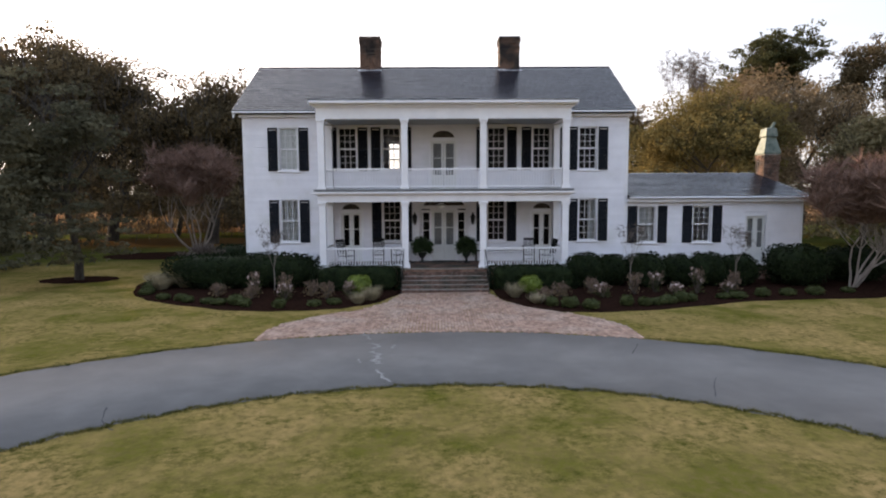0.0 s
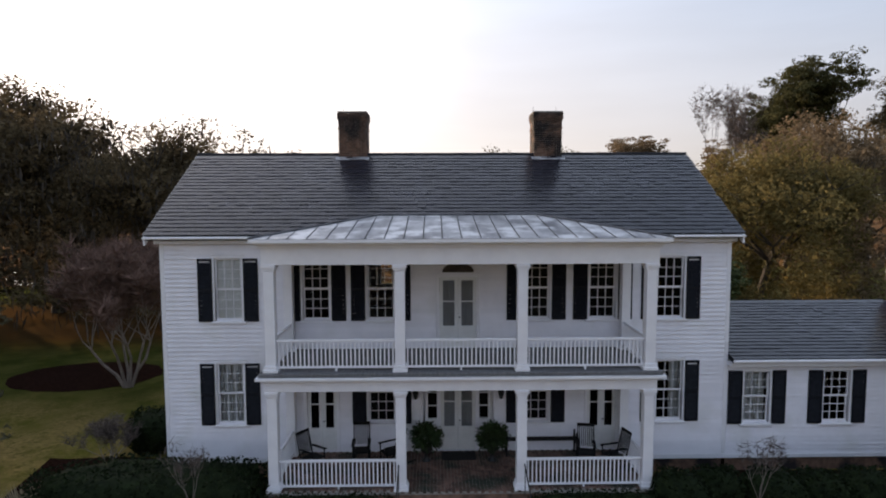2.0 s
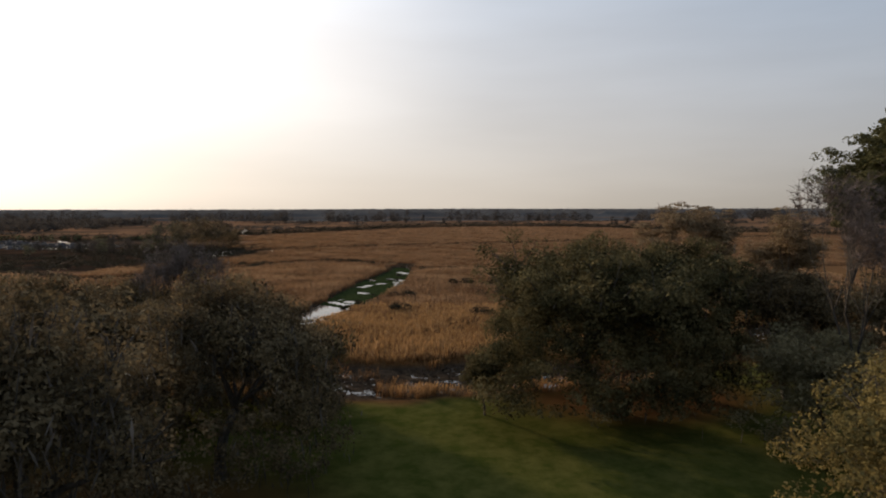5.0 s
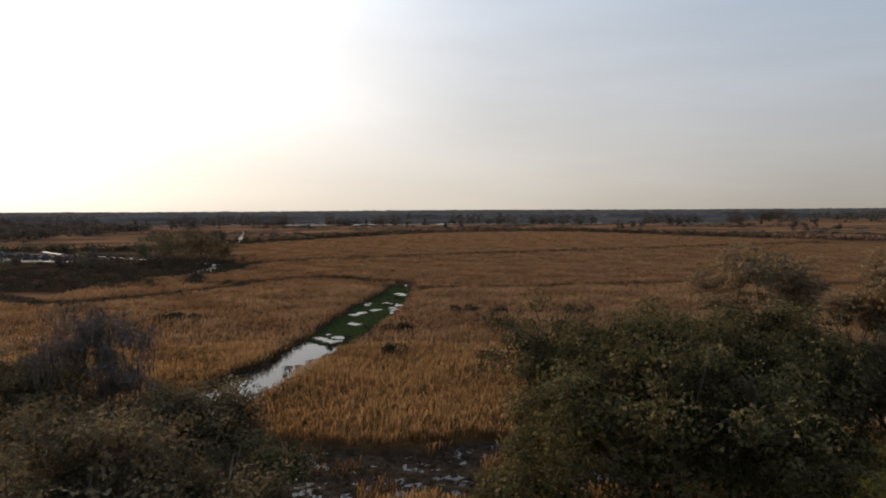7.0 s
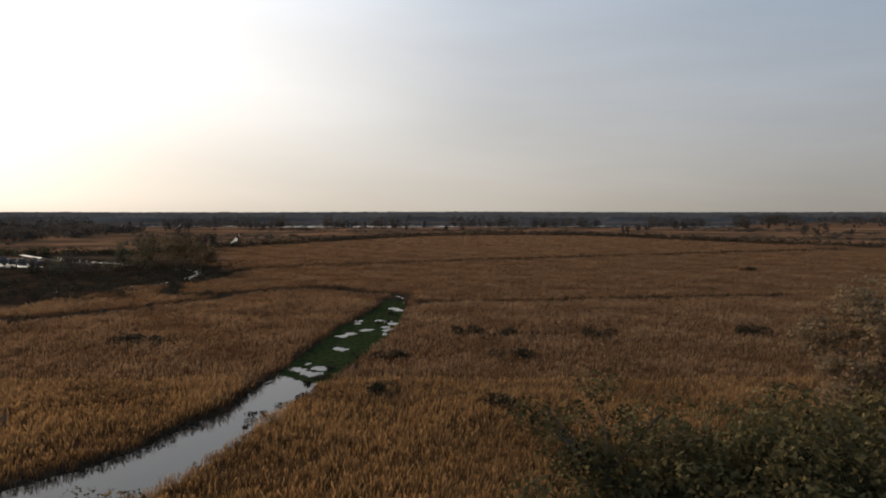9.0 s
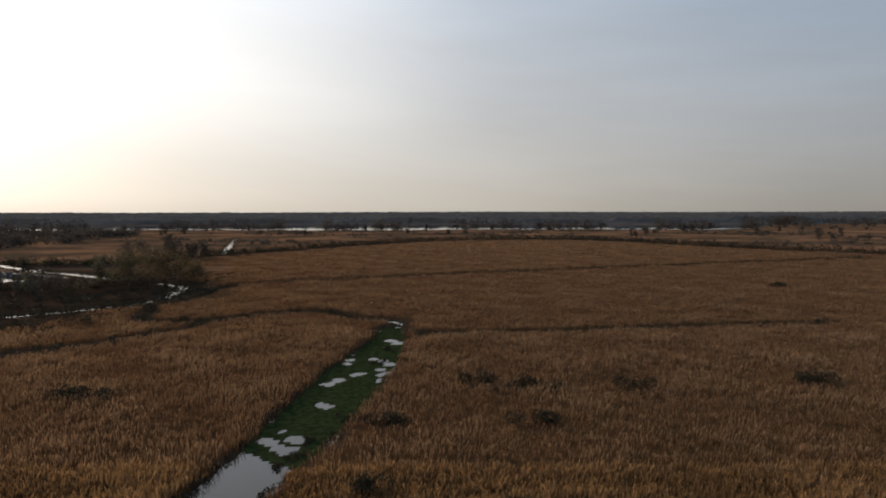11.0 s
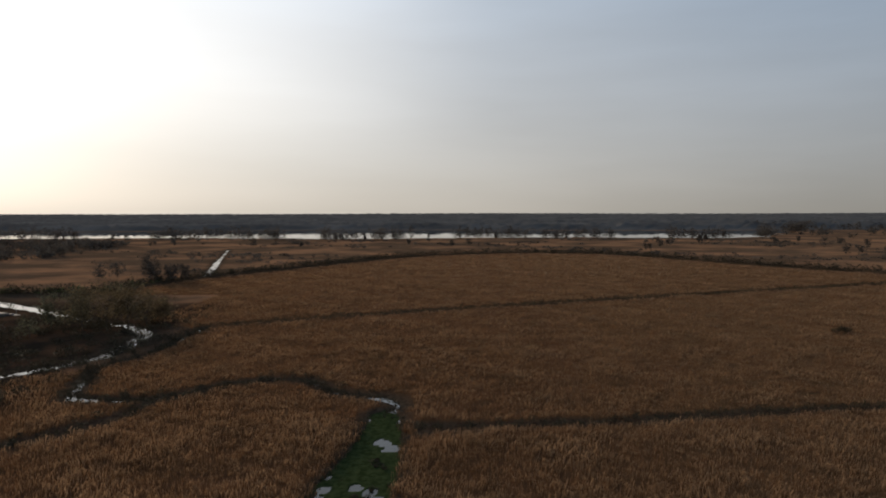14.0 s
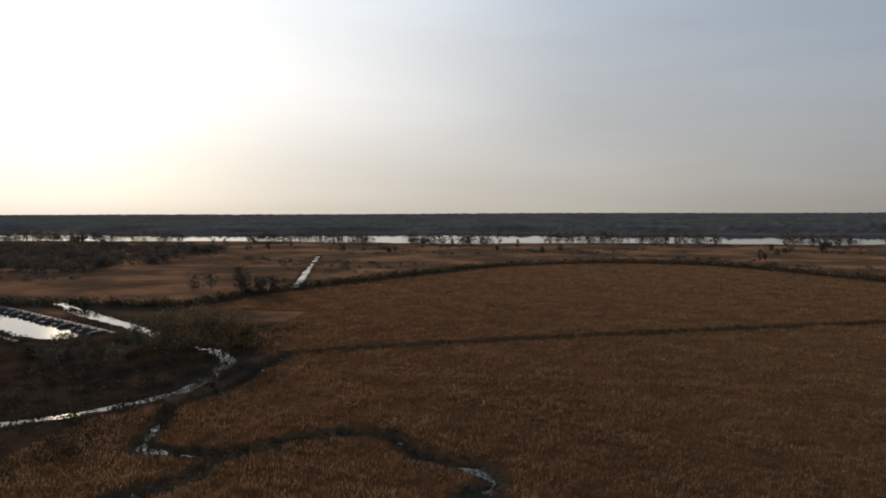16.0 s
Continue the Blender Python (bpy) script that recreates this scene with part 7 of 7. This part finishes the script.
M_BLADE = mat("lawn_blades", (0.105, 0.100, 0.022), (0.31, 0.222, 0.090), 0.5, 0.9, 0, island=0.3, space="Position", through_light=0.2, spec=0.1)
tagged(sheet("lawn_grass", p.reshape(-1, 3), np.arange(3 * n).reshape(-1, 3), M_BLADE), "short green and straw-coloured lawn grass", "grass", kind="stuff")
rng = np.random.default_rng(91)
k = 26000
inner = rng.random(k) < 0.5
a = np.radians(rng.uniform(5, 175, k))
r = np.where(inner, 10.05 - np.abs(rng.normal(0, 0.07, k)) + 0.05, 15.0 + np.abs(rng.normal(0, 0.09, k)) - 0.05) + 0.05 * np.sin(a * 61) + 0.04 * np.sin(a * 143)
x, y = DRIVE_C[0] + r * np.cos(a), DRIVE_C[1] + r * np.sin(a)
keep = inner | (np.abs(x + 0.2) > 5.5)
x, y, n = x[keep], y[keep], int(keep.sum())
t, h, w = rng.uniform(0, math.tau, n), rng.uniform(0.04, 0.11, n), rng.uniform(0.008, 0.018, n)
p = np.stack([np.stack([x - w * np.cos(t), y - w * np.sin(t), np.zeros(n)], 1), np.stack([x + w * np.cos(t), y + w * np.sin(t), np.zeros(n)], 1), np.stack([x + rng.normal(0, 0.05, n), y + rng.normal(0, 0.05, n), h], 1)], 1)
M_EDGEGRASS = mat("edge_grass", (0.050, 0.058, 0.014), (0.135, 0.115, 0.034), 1.2, 0.9, 0, island=0.3, space="Position", through_light=0.2, spec=0.1)
tagged(sheet("edge_grass", p.reshape(-1, 3), np.arange(3 * n).reshape(-1, 3), M_EDGEGRASS), "ragged darker grass along the drive's edge", "grass", kind="stuff")

# ---- things on the porch ----
def rocking_chair(x, y, turn, z=0.845):
    """A slat-backed rocker painted black."""
    c = thing("rocking_chair", x, y, z, turn, "black-painted slatted wooden rocking chair on the porch", "chair", "rocking chairs on the porch")
    part("seat", boxes((-0.26, 0.26, -0.26, 0.24, 0.40, 0.44), bevel=0.012), M_BLACKWOOD, c)
    for s in (-0.25, 0.25):
        part("back_post", rod(bmesh.new(), (s, 0.20, 0.05), (s, 0.46, 1.16), 0.024, 0.018), M_BLACKWOOD, c)
        part("front_leg", rod(bmesh.new(), (s, -0.24, 0.05), (s, -0.25, 0.66), 0.024, 0.022), M_BLACKWOOD, c)
        part("armrest", boxes((s - 0.05, s + 0.05, -0.32, 0.30, 0.655, 0.685), bevel=0.01), M_BLACKWOOD, c)
        bm = bmesh.new()
        pts = [(s, -0.52 + 0.13 * i, 0.02 + 0.0016 * (i - 5) ** 2 + 0.002 * i) for i in range(11)]
        for a, b in zip(pts, pts[1:]):
            rod(bm, a, b, 0.022, 0.022, 6)
        part("rocker", bm, M_BLACKWOOD, c)
    for i in range(7):
        xx = -0.19 + i * 0.0635
        part("back_slat", rod(bmesh.new(), (xx, 0.27, 0.50), (xx, 0.445, 1.10), 0.016, 0.016, 6), M_BLACKWOOD, c)
    part("top_rail", boxes((-0.27, 0.27, 0.43, 0.465, 1.08, 1.18), bevel=0.012), M_BLACKWOOD, c)
    part("stretcher", rod(bmesh.new(), (-0.25, -0.24, 0.24), (0.25, -0.24, 0.24), 0.016), M_BLACKWOOD, c)
    return c


chair = rocking_chair(-4.75, 24.75, 55)
for x, y, turn in ((-3.30, 25.25, 4), (-2.35, 25.1, -60), (3.85, 24.95, -12), (4.65, 24.7, -75)):
    copy_thing(chair, pose(x, y, 0.845, 0, 0, turn))

bench = thing("joggling_board", 2.55, 25.72, 0.845, 0, "long dark springy bench board against the wall", "bench")
part("board", boxes((-1.25, 1.25, -0.14, 0.14, 0.52, 0.56), bevel=0.01), M_BLACKWOOD, bench)
for s in (-1.15, 1.15):
    part("end_stand", boxes((s - 0.03, s + 0.03, -0.20, -0.14, 0.0, 0.78), (s - 0.03, s + 0.03, 0.14, 0.20, 0.0, 0.78), (s - 0.03, s + 0.03, -0.14, 0.14, 0.42, 0.49), bevel=0.008), M_BLACKWOOD, bench)


def fern(x, y, seed):
    rng = np.random.default_rng(seed)
    t = thing("potted_fern", x, y, 0.845, 0, "bushy green fern in a dark urn on the porch", "potted plant", "ferns beside the door")
    soft(part("urn", lathe([(0.15, 0), (0.15, 0.06), (0.06, 0.12), (0.06, 0.22), (0.17, 0.36), (0.20, 0.50), (0.18, 0.52), (0.0, 0.50)], 14), M_IRON, t))
    k = 420
    rows = []
    az, el = rng.uniform(0, math.tau, k), np.arcsin(rng.uniform(-0.75, 1.0, k))
    for a, e in zip(az, el):
        rr = 0.54 * rng.uniform(0.72, 1.12)
        for u in np.linspace(0.45, 1.0, 7):
            rows.append((rr * u * math.cos(e) * math.cos(a), rr * u * math.cos(e) * math.sin(a), 0.84 + rr * u * math.sin(e) * 0.92 - 0.06 * u * u))
    v, f = leaves(np.array(rows), 0.05, rng, 0.2)
    sheet("fronds", v, f, M_FERN, t)


fern(-1.22, 25.3, 401), fern(0.90, 25.3, 402)

M_LAMPGLASS = mat("frosted_lamp_glass", (0.78, 0.78, 0.76), (0.86, 0.86, 0.84), 4, 0.3, 0)
lantern = thing("porch_lantern", -0.30, 24.7, 3.42, 0, "white glass lantern hanging over the steps", "ceiling lamp")
part("rod", rod(bmesh.new(), (0, 0, 0.30), (0, 0, 0.62), 0.012), M_IRON, lantern)
soft(part("shade", lathe([(0.0, 0.06), (0.10, 0.08), (0.19, 0.16), (0.21, 0.22), (0.10, 0.30), (0.0, 0.31)], 14), M_LAMPGLASS, lantern))
part("ring", lathe([(0.21, 0.20), (0.225, 0.215), (0.225, 0.225), (0.21, 0.24)], 14), M_IRON, lantern)
mat_rug = thing("door_mat", DOOR_X, 25.6, 0.885, 0, "dark doormat before the front door", "doormat")
part("mat", boxes((-0.55, 0.55, -0.33, 0.33, 0, 0.015), bevel=0.004), M_BLACKWOOD, mat_rug)

# ---- marks on the drive ----
def streak(points, width, material, label, z=0.0385):
    line = bend(points, 6)
    rng = np.random.default_rng(int(abs(points[0][0]) * 100))
    d = np.gradient(line, axis=0)
    nrm = np.stack([-d[:, 1], d[:, 0]], 1) / np.maximum(np.linalg.norm(d, axis=1, keepdims=True), 1e-6)
    w = width * rng.uniform(0.3, 1.3, (len(line), 1))
    jag = nrm * rng.normal(0, width * 0.7, (len(line), 1))
    v = np.concatenate([np.column_stack([line + jag - nrm * w, np.full(len(line), z)]), np.column_stack([line + jag + nrm * w, np.full(len(line), z)])])
    n = len(line)
    i = np.arange(n - 1)
    return tagged(sheet("drive_crack", v, np.stack([i, i + 1, n + i + 1, n + i], 1), material), label, "crack", "marks on the drive", "structure")


for pts, wide in (([(-2.75, 14.3), (-2.55, 13.9), (-2.45, 13.5)], 0.05), ([(-2.4, 13.1), (-2.1, 12.8), (-2.25, 12.5)], 0.06), ([(-2.3, 12.2), (-2.05, 11.8), (-2.1, 11.4), (-1.9, 11.1)], 0.075), ([(-1.95, 10.7), (-1.8, 10.2), (-1.6, 9.7)], 0.05), ([(-1.7, 12.9), (-1.75, 12.5)], 0.03), ([(-2.5, 11.5), (-2.4, 11.2)], 0.03)):
    streak(pts, wide, M_PATCH, "pale worn filler in a drive crack")
streak([(-6.9, 8.3), (-6.6, 7.6), (-6.2, 7.2)], 0.014, M_CRACK, "thin dark crack in the asphalt drive")
streak([(4.9, 12.8), (4.6, 12.2), (4.4, 11.8)], 0.010, M_CRACK, "thin dark crack in the asphalt drive")
streak([(5.0, 8.6), (5.3, 9.3), (5.6, 9.8)], 0.010, M_CRACK, "thin dark crack in the asphalt drive")

# ---- pieces: clapboards, slates, bricks ----
def boards(owner_wall, x0, x1, z0, z1, holes, y, face=0.152):
    """Overlapping clapboards, each piece cut between the openings."""
    made = {}
    z = z0
    while z < z1 - 0.02:
        top = min(z + face, z1)
        cuts = sorted([(h[0] - 0.10, h[1] + 0.10) for h in holes if h[2] - 0.08 < top - 0.01 and h[3] + 0.10 > z + 0.01])
        x = x0
        for a, b in [*cuts, (x1, x1)]:
            if a - x > 0.04:
                key = (round(a - x, 3), round(top - z, 3))
                if key not in made:
                    w, h = key
                    bm = bmesh.new()
                    v = [bm.verts.new(p) for p in ((0, -0.048, 0), (w, -0.048, 0), (w, -0.008, h + 0.01), (0, -0.008, h + 0.01), (0, -0.001, 0), (w, -0.001, 0), (w, -0.001, h + 0.01), (0, -0.001, h + 0.01))]
                    for f in ((0, 1, 2, 3), (0, 4, 5, 1), (1, 5, 6, 2), (3, 2, 6, 7), (0, 3, 7, 4)):
                        bm.faces.new([v[i] for i in f])
                    made[key] = mesh_of("clapboard", bm, M_SIDING)
                ob = new("clapboard", made[key])
                ob.parent, ob.matrix_basis = owner_wall, pose(x, y, z)
            x = max(x, b)
        z += face


boards(front_wall, X0 + 0.11, X1 - 0.11, 0.66, 7.86, main_holes, WALL_Y)
boards(wing_wall, WX0 + 0.01, WX1 - 0.11, 0.64, 3.70, wing_holes, WALL_Y)


def slab_bm(w, h, t):
    bm = bmesh.new()
    v = [bm.verts.new(p) for p in ((0, 0, t - 0.014), (w, 0, t - 0.014), (w, h, 0), (0, h, 0), (0, 0, t), (w, 0, t), (w, h, 0.009), (0, h, 0.009))]
    for f in ((4, 5, 6, 7), (0, 1, 5, 4), (1, 2, 6, 5), (3, 0, 4, 7)):
        bm.faces.new([v[i] for i in f])
    return bm


SLATE_MESH = [mesh_of("slate", slab_bm(w, 0.27, 0.032), M_SLATE) for w in (0.27, 0.31, 0.35)]


def slates(owner, x0, x1, y0, z0, y1, z1, near, seed, course=0.222, hip=None, keep_out=()):
    """Slate courses from the eave upward; those in the near stretch are pieces, the rest one joined part."""
    rng = np.random.default_rng(seed)
    length = math.hypot(y1 - y0, z1 - z0)
    tilt = math.degrees(math.atan2(z1 - z0, y1 - y0))
    up, out = Vector((0, (y1 - y0) / length, (z1 - z0) / length)), Vector((0, -(z1 - z0) / length, (y1 - y0) / length))
    rest_v, rest_f, count = [], [], 0
    for row in range(int(length / course)):
        s = row * course
        xa, xb = x0, x1 if hip is None else x1 + (hip - x1) * s / length
        x = xa - rng.uniform(0, 0.25)
        base = Vector((0, y0, z0)) + up * s
        while x < xb:
            pick = rng.integers(0, 3)
            w = (0.27, 0.31, 0.35)[pick]
            lift = rng.uniform(0.002, 0.014)
            left, right = max(x, xa), min(x + w - 0.008, xb)
            mid = base.y + up.y * course * 0.5
            if right - left > 0.03 and not any(k[0] < (left + right) / 2 < k[1] and k[2] < mid < k[3] for k in keep_out):
                whole = left == x and right == x + w - 0.008
                inside = near[0] < x < near[1] and near[2] <= s <= near[3]
                if whole and inside and count < 300:
                    ob = new("slate", SLATE_MESH[pick])
                    ob.parent = owner
                    ob.matrix_basis = Matrix.Translation(Vector((x, base.y, base.z)) + out * lift) @ pose(0, 0, 0, tilt + rng.normal(0, 0.4), 0, rng.normal(0, 0.25))
                    count += 1
                else:
                    p = Vector((0, base.y, base.z)) + out * lift
                    q = p + up * 0.27
                    n = len(rest_v)
                    t0, t1, low = out * 0.032, out * 0.009, out * 0.018
                    for xx, c in ((left, p + low), (right, p + low), (right, p + t0), (left, p + t0), (right, q + t1), (left, q + t1)):
                        rest_v.append((xx, c.y, c.z))
                    rest_f += [(n, n + 1, n + 2, n + 3), (n + 3, n + 2, n + 4, n + 5)]
            x += w
    ob = crisp(sheet("slate_covering", rest_v, rest_f, M_SLATES, owner))
    return tagged(ob, "grey slates in even courses", kind="stuff")


slates(roof, ROOF_X0, ROOF_X1, EAVE_Y - 0.03, 8.135, RIDGE_Y - 0.05, RIDGE_Z - 0.02, (-10, -3.2, 2.2, 5.2), 71)
slates(wing_roof, WX0 + 0.01, we, 25.73, 3.975, WING_RY, WING_RIDGE + 0.01, (9, 13.5, 0.0, 3.0), 72, hip=hip_x)


def brick_bm(w, d, h, b=0.006):
    return box(bmesh.new(), 0.005, w - 0.005, 0, d, 0.005, h - 0.005, bevel=b)


def brick_stack(owner, cx, cy, hx, hy, z0, z1, seed):
    """Bricks round a chimney: the side that the camera passes as pieces, the others joined."""
    rng = np.random.default_rng(seed)
    course, length = 0.076, 0.215
    mesh = mesh_of("brick", brick_bm(length, 0.035, course), M_BRICK)
    half = mesh_of("brick", brick_bm(length / 2, 0.035, course), M_BRICK)
    rest = bmesh.new()
    rows = int((z1 - z0) / course)
    count = 0
    for r in range(rows):
        z = z0 + r * course
        grow_out = 0.045 if r >= rows - 3 else (0.022 if r in (rows - 4, rows - 8) else 0.0)
        for side in range(4):
            turn = side * 90
            run, deep = (hx, hy) if side % 2 == 0 else (hy, hx)
            run += grow_out
            x = -run
            if r % 2:
                x -= length / 2
            while x < run - 0.02:
                a, b = max(x, -run), min(x + length, run)
                if b - a > 0.05:
                    m = pose(cx, cy, z, 0, 0, turn) @ pose(a, -deep - 0.03 - grow_out + rng.uniform(-0.004, 0.004), 0)
                    whole = abs(b - a - length) < 1e-4
                    if side in (0, 3) and count < 300 and r > rows - 26:
                        ob = new("brick", mesh if whole else half)
                        ob.parent, ob.matrix_basis = owner, m @ (Matrix.Identity(4) if whole else Matrix.Diagonal(((b - a) / (length / 2), 1, 1, 1)))
                        count += 1
                    else:
                        vs = [rest.verts.new(m @ Vector(p)) for p in ((0.005, 0, 0.005), (b - a - 0.005, 0, 0.005), (b - a - 0.005, 0, course - 0.005), (0.005, 0, course - 0.005), (0.005, 0.033, 0.005), (b - a - 0.005, 0.033, 0.005), (b - a - 0.005, 0.033, course - 0.005), (0.005, 0.033, course - 0.005))]
                        for f in ((0, 1, 2, 3), (0, 4, 5, 1), (3, 2, 6, 7), (0, 3, 7, 4), (1, 5, 6, 2)):
                            rest.faces.new([vs[i] for i in f])
                x += length
    ob = part("bricks", rest, M_BRICKS, owner)
    tagged(ob, "old red brick courses", kind="stuff")


for c, (x, y) in zip(chimney_parts, CHIMNEYS):
    brick_stack(c, x, y, 0.52, 0.48, 10.45, 12.66, int(abs(x) * 10))
brick_stack(wing_chimney, 17.95, 30.0, 0.40, 0.42, 4.75, 6.26, 18)

PAVER_MESH = mesh_of("brick", box(bmesh.new(), 0.003, 0.097, 0.003, 0.197, 0, 0.05, bevel=0.006), M_PAVER)
fan_y = np.array([12.5, 13.3, 14.9, 15.7, 16.9, 17.9, 19.35, 21.1, 21.6])
fan_w = np.array([5.50, 5.50, 5.50, 5.25, 4.30, 3.10, 2.28, 1.87, 1.87])
brick_walk = sheet("pavement", [(-0.2 - 5.6, 14.2, 0.012), (-0.2 + 5.6, 14.2, 0.012), (-0.2 + 1.8, 21.4, 0.012), (-0.2 - 1.8, 21.4, 0.012)], [(0, 1, 2, 3)], M_MORTAR)
bm = bmesh.new()
left = [bm.verts.new((-0.2 - np.interp(y, fan_y, fan_w), y, 0.015)) for y in np.linspace(14.0, 21.4, 40)]
right = [bm.verts.new((-0.2 + np.interp(y, fan_y, fan_w), y, 0.015)) for y in np.linspace(14.0, 21.4, 40)]
front = [bm.verts.new((-0.2 - 5.5 + 11.0 * i / 20, DRIVE_C[1] + math.sqrt(15.02 ** 2 - (-0.2 - 5.5 + 11.0 * i / 20 - DRIVE_C[0]) ** 2), 0.015)) for i in range(21)]
for i in range(39):
    bm.faces.new((left[i], right[i], right[i + 1], left[i + 1]))
bm.faces.new([*front, right[0], left[0]])
bmesh.ops.recalc_face_normals(bm, faces=bm.faces)
old = brick_walk.data
brick_walk.data = mesh_of("pavement", bm, mat("sand_joints", (0.16, 0.125, 0.10), (0.26, 0.21, 0.17), 8, 0.95, 0.3, space="Position"))
bpy.data.meshes.remove(old)
tagged(brick_walk, "fan-shaped pink brick apron before the steps", "pavement", kind="structure")


def pavers():
    rng = np.random.default_rng(77)
    rest_v, rest_f, count = [], [], 0
    ix = 0
    for ix in range(-56, 57):
        x = -0.2 + ix * 0.1
        y = 12.6 + (0.1 if ix % 2 else 0.0)
        while y < 21.35:
            cx, cy = x + 0.05, y + 0.1
            ok = abs(cx + 0.2) < np.interp(cy, fan_y, fan_w) - 0.03 and math.hypot(cx - DRIVE_C[0], cy - DRIVE_C[1]) > 15.0
            if ok:
                z = 0.004 + rng.uniform(-0.004, 0.004) + 0.006 * math.sin(x * 1.3) * math.cos(y * 0.9)
                if count < 300 and abs(cx + 0.2) < 0.9 and 15.8 < cy < 20.0:
                    ob = new("brick", PAVER_MESH)
                    ob.parent, ob.matrix_basis = brick_walk, pose(x, y, z, rng.normal(0, 0.5), rng.normal(0, 0.5), rng.normal(0, 0.4))
                    count += 1
                else:
                    n = len(rest_v)
                    t = 0.05
                    for px, py, pz in ((0.003, 0.003, 0), (0.097, 0.003, 0), (0.097, 0.197, 0), (0.003, 0.197, 0), (0.008, 0.008, t), (0.092, 0.008, t), (0.092, 0.192, t), (0.008, 0.192, t)):
                        rest_v.append((x + px, y + py, z + pz))
                    rest_f += [(n + 4, n + 5, n + 6, n + 7), (n, n + 1, n + 5, n + 4), (n + 1, n + 2, n + 6, n + 5), (n + 2, n + 3, n + 7, n + 6), (n + 3, n, n + 4, n + 7)]
            y += 0.2
    tagged(crisp(sheet("bricks", rest_v, rest_f, M_PAVERS, brick_walk)), "worn pinkish paving bricks", kind="stuff")


pavers()

TREAD = mesh_of("brick", box(bmesh.new(), 0.004, 0.101, 0, 0.20, 0, 0.058, bevel=0.006), M_STEP)
RISER = mesh_of("brick", box(bmesh.new(), 0.004, 0.211, 0, 0.09, 0, 0.068, bevel=0.006), M_STEP)
rng = np.random.default_rng(78)
for i, body in enumerate(step_bodies):
    z = 0.845 - RISE * (i + 1)
    y0 = 23.2 - GOING * (i + 1)
    for k in range(int(2 * STEP_W / 0.105)):
        ob = new("brick", TREAD)
        ob.parent, ob.matrix_basis = body, pose(-0.18 - STEP_W + k * 0.1055 + 0.01, y0 - 0.02, z - 0.058 + rng.uniform(-0.003, 0.003), 0, 0, rng.normal(0, 0.6))
    for k in range(int(2 * STEP_W / 0.215)):
        ob = new("brick", RISER)
        ob.parent, ob.matrix_basis = body, pose(-0.18 - STEP_W + k * 0.2165 + 0.005, y0 - 0.006 + rng.uniform(-0.003, 0.003), z - 0.058 - 0.072)
FLOORBRICK = mesh_of("brick", box(bmesh.new(), 0.004, 0.101, 0.004, 0.209, 0, 0.03, bevel=0.004), M_STEP)
count = 0
for iy in range(14):
    for ix in range(34):
        if count < 300 and iy < 9:
            ob = new("brick", FLOORBRICK)
            ob.parent, ob.matrix_basis = porch_floor, pose(-1.93 + ix * 0.105, 23.2 + iy * 0.213 + (0.1 if ix % 2 else 0) - 0.02, 0.842 + rng.uniform(-0.002, 0.002))
            count += 1
tops = bmesh.new()
for iy in range(-1, 14):
    for ix in range(-37, 71):
        x, y = -1.93 + ix * 0.105, 23.2 + iy * 0.213 + (0.1 if ix % 2 else 0) - 0.02
        if (0 <= ix < 34 and 0 <= iy < 9 and iy * 34 + ix < 300) or y < 23.19 or y > 25.84 or x < PX0 + 0.02 or x > PX1 - 0.14:
            continue
        vs = [tops.verts.new((x + a, y + b, 0.842 + c)) for a, b, c in ((0.004, 0.004, 0), (0.101, 0.004, 0), (0.101, 0.209, 0), (0.004, 0.209, 0), (0.008, 0.008, 0.03), (0.097, 0.008, 0.03), (0.097, 0.205, 0.03), (0.008, 0.205, 0.03))]
        for f in ((4, 5, 6, 7), (0, 1, 5, 4), (1, 2, 6, 5), (2, 3, 7, 6), (3, 0, 4, 7)):
            tops.faces.new([vs[j] for j in f])
M_STEPS = mat("porch_bricks", (0.11, 0.065, 0.055), (0.20, 0.12, 0.095), 4.0, 0.85, 0.3, 40, island=0.3, dirt=(0.035, 0.04, 0.03), dirt_scale=1.2, dirt_at=(0.45, 0.65))
tagged(part("bricks", tops, M_STEPS, porch_floor), "worn red porch bricks", kind="stuff")
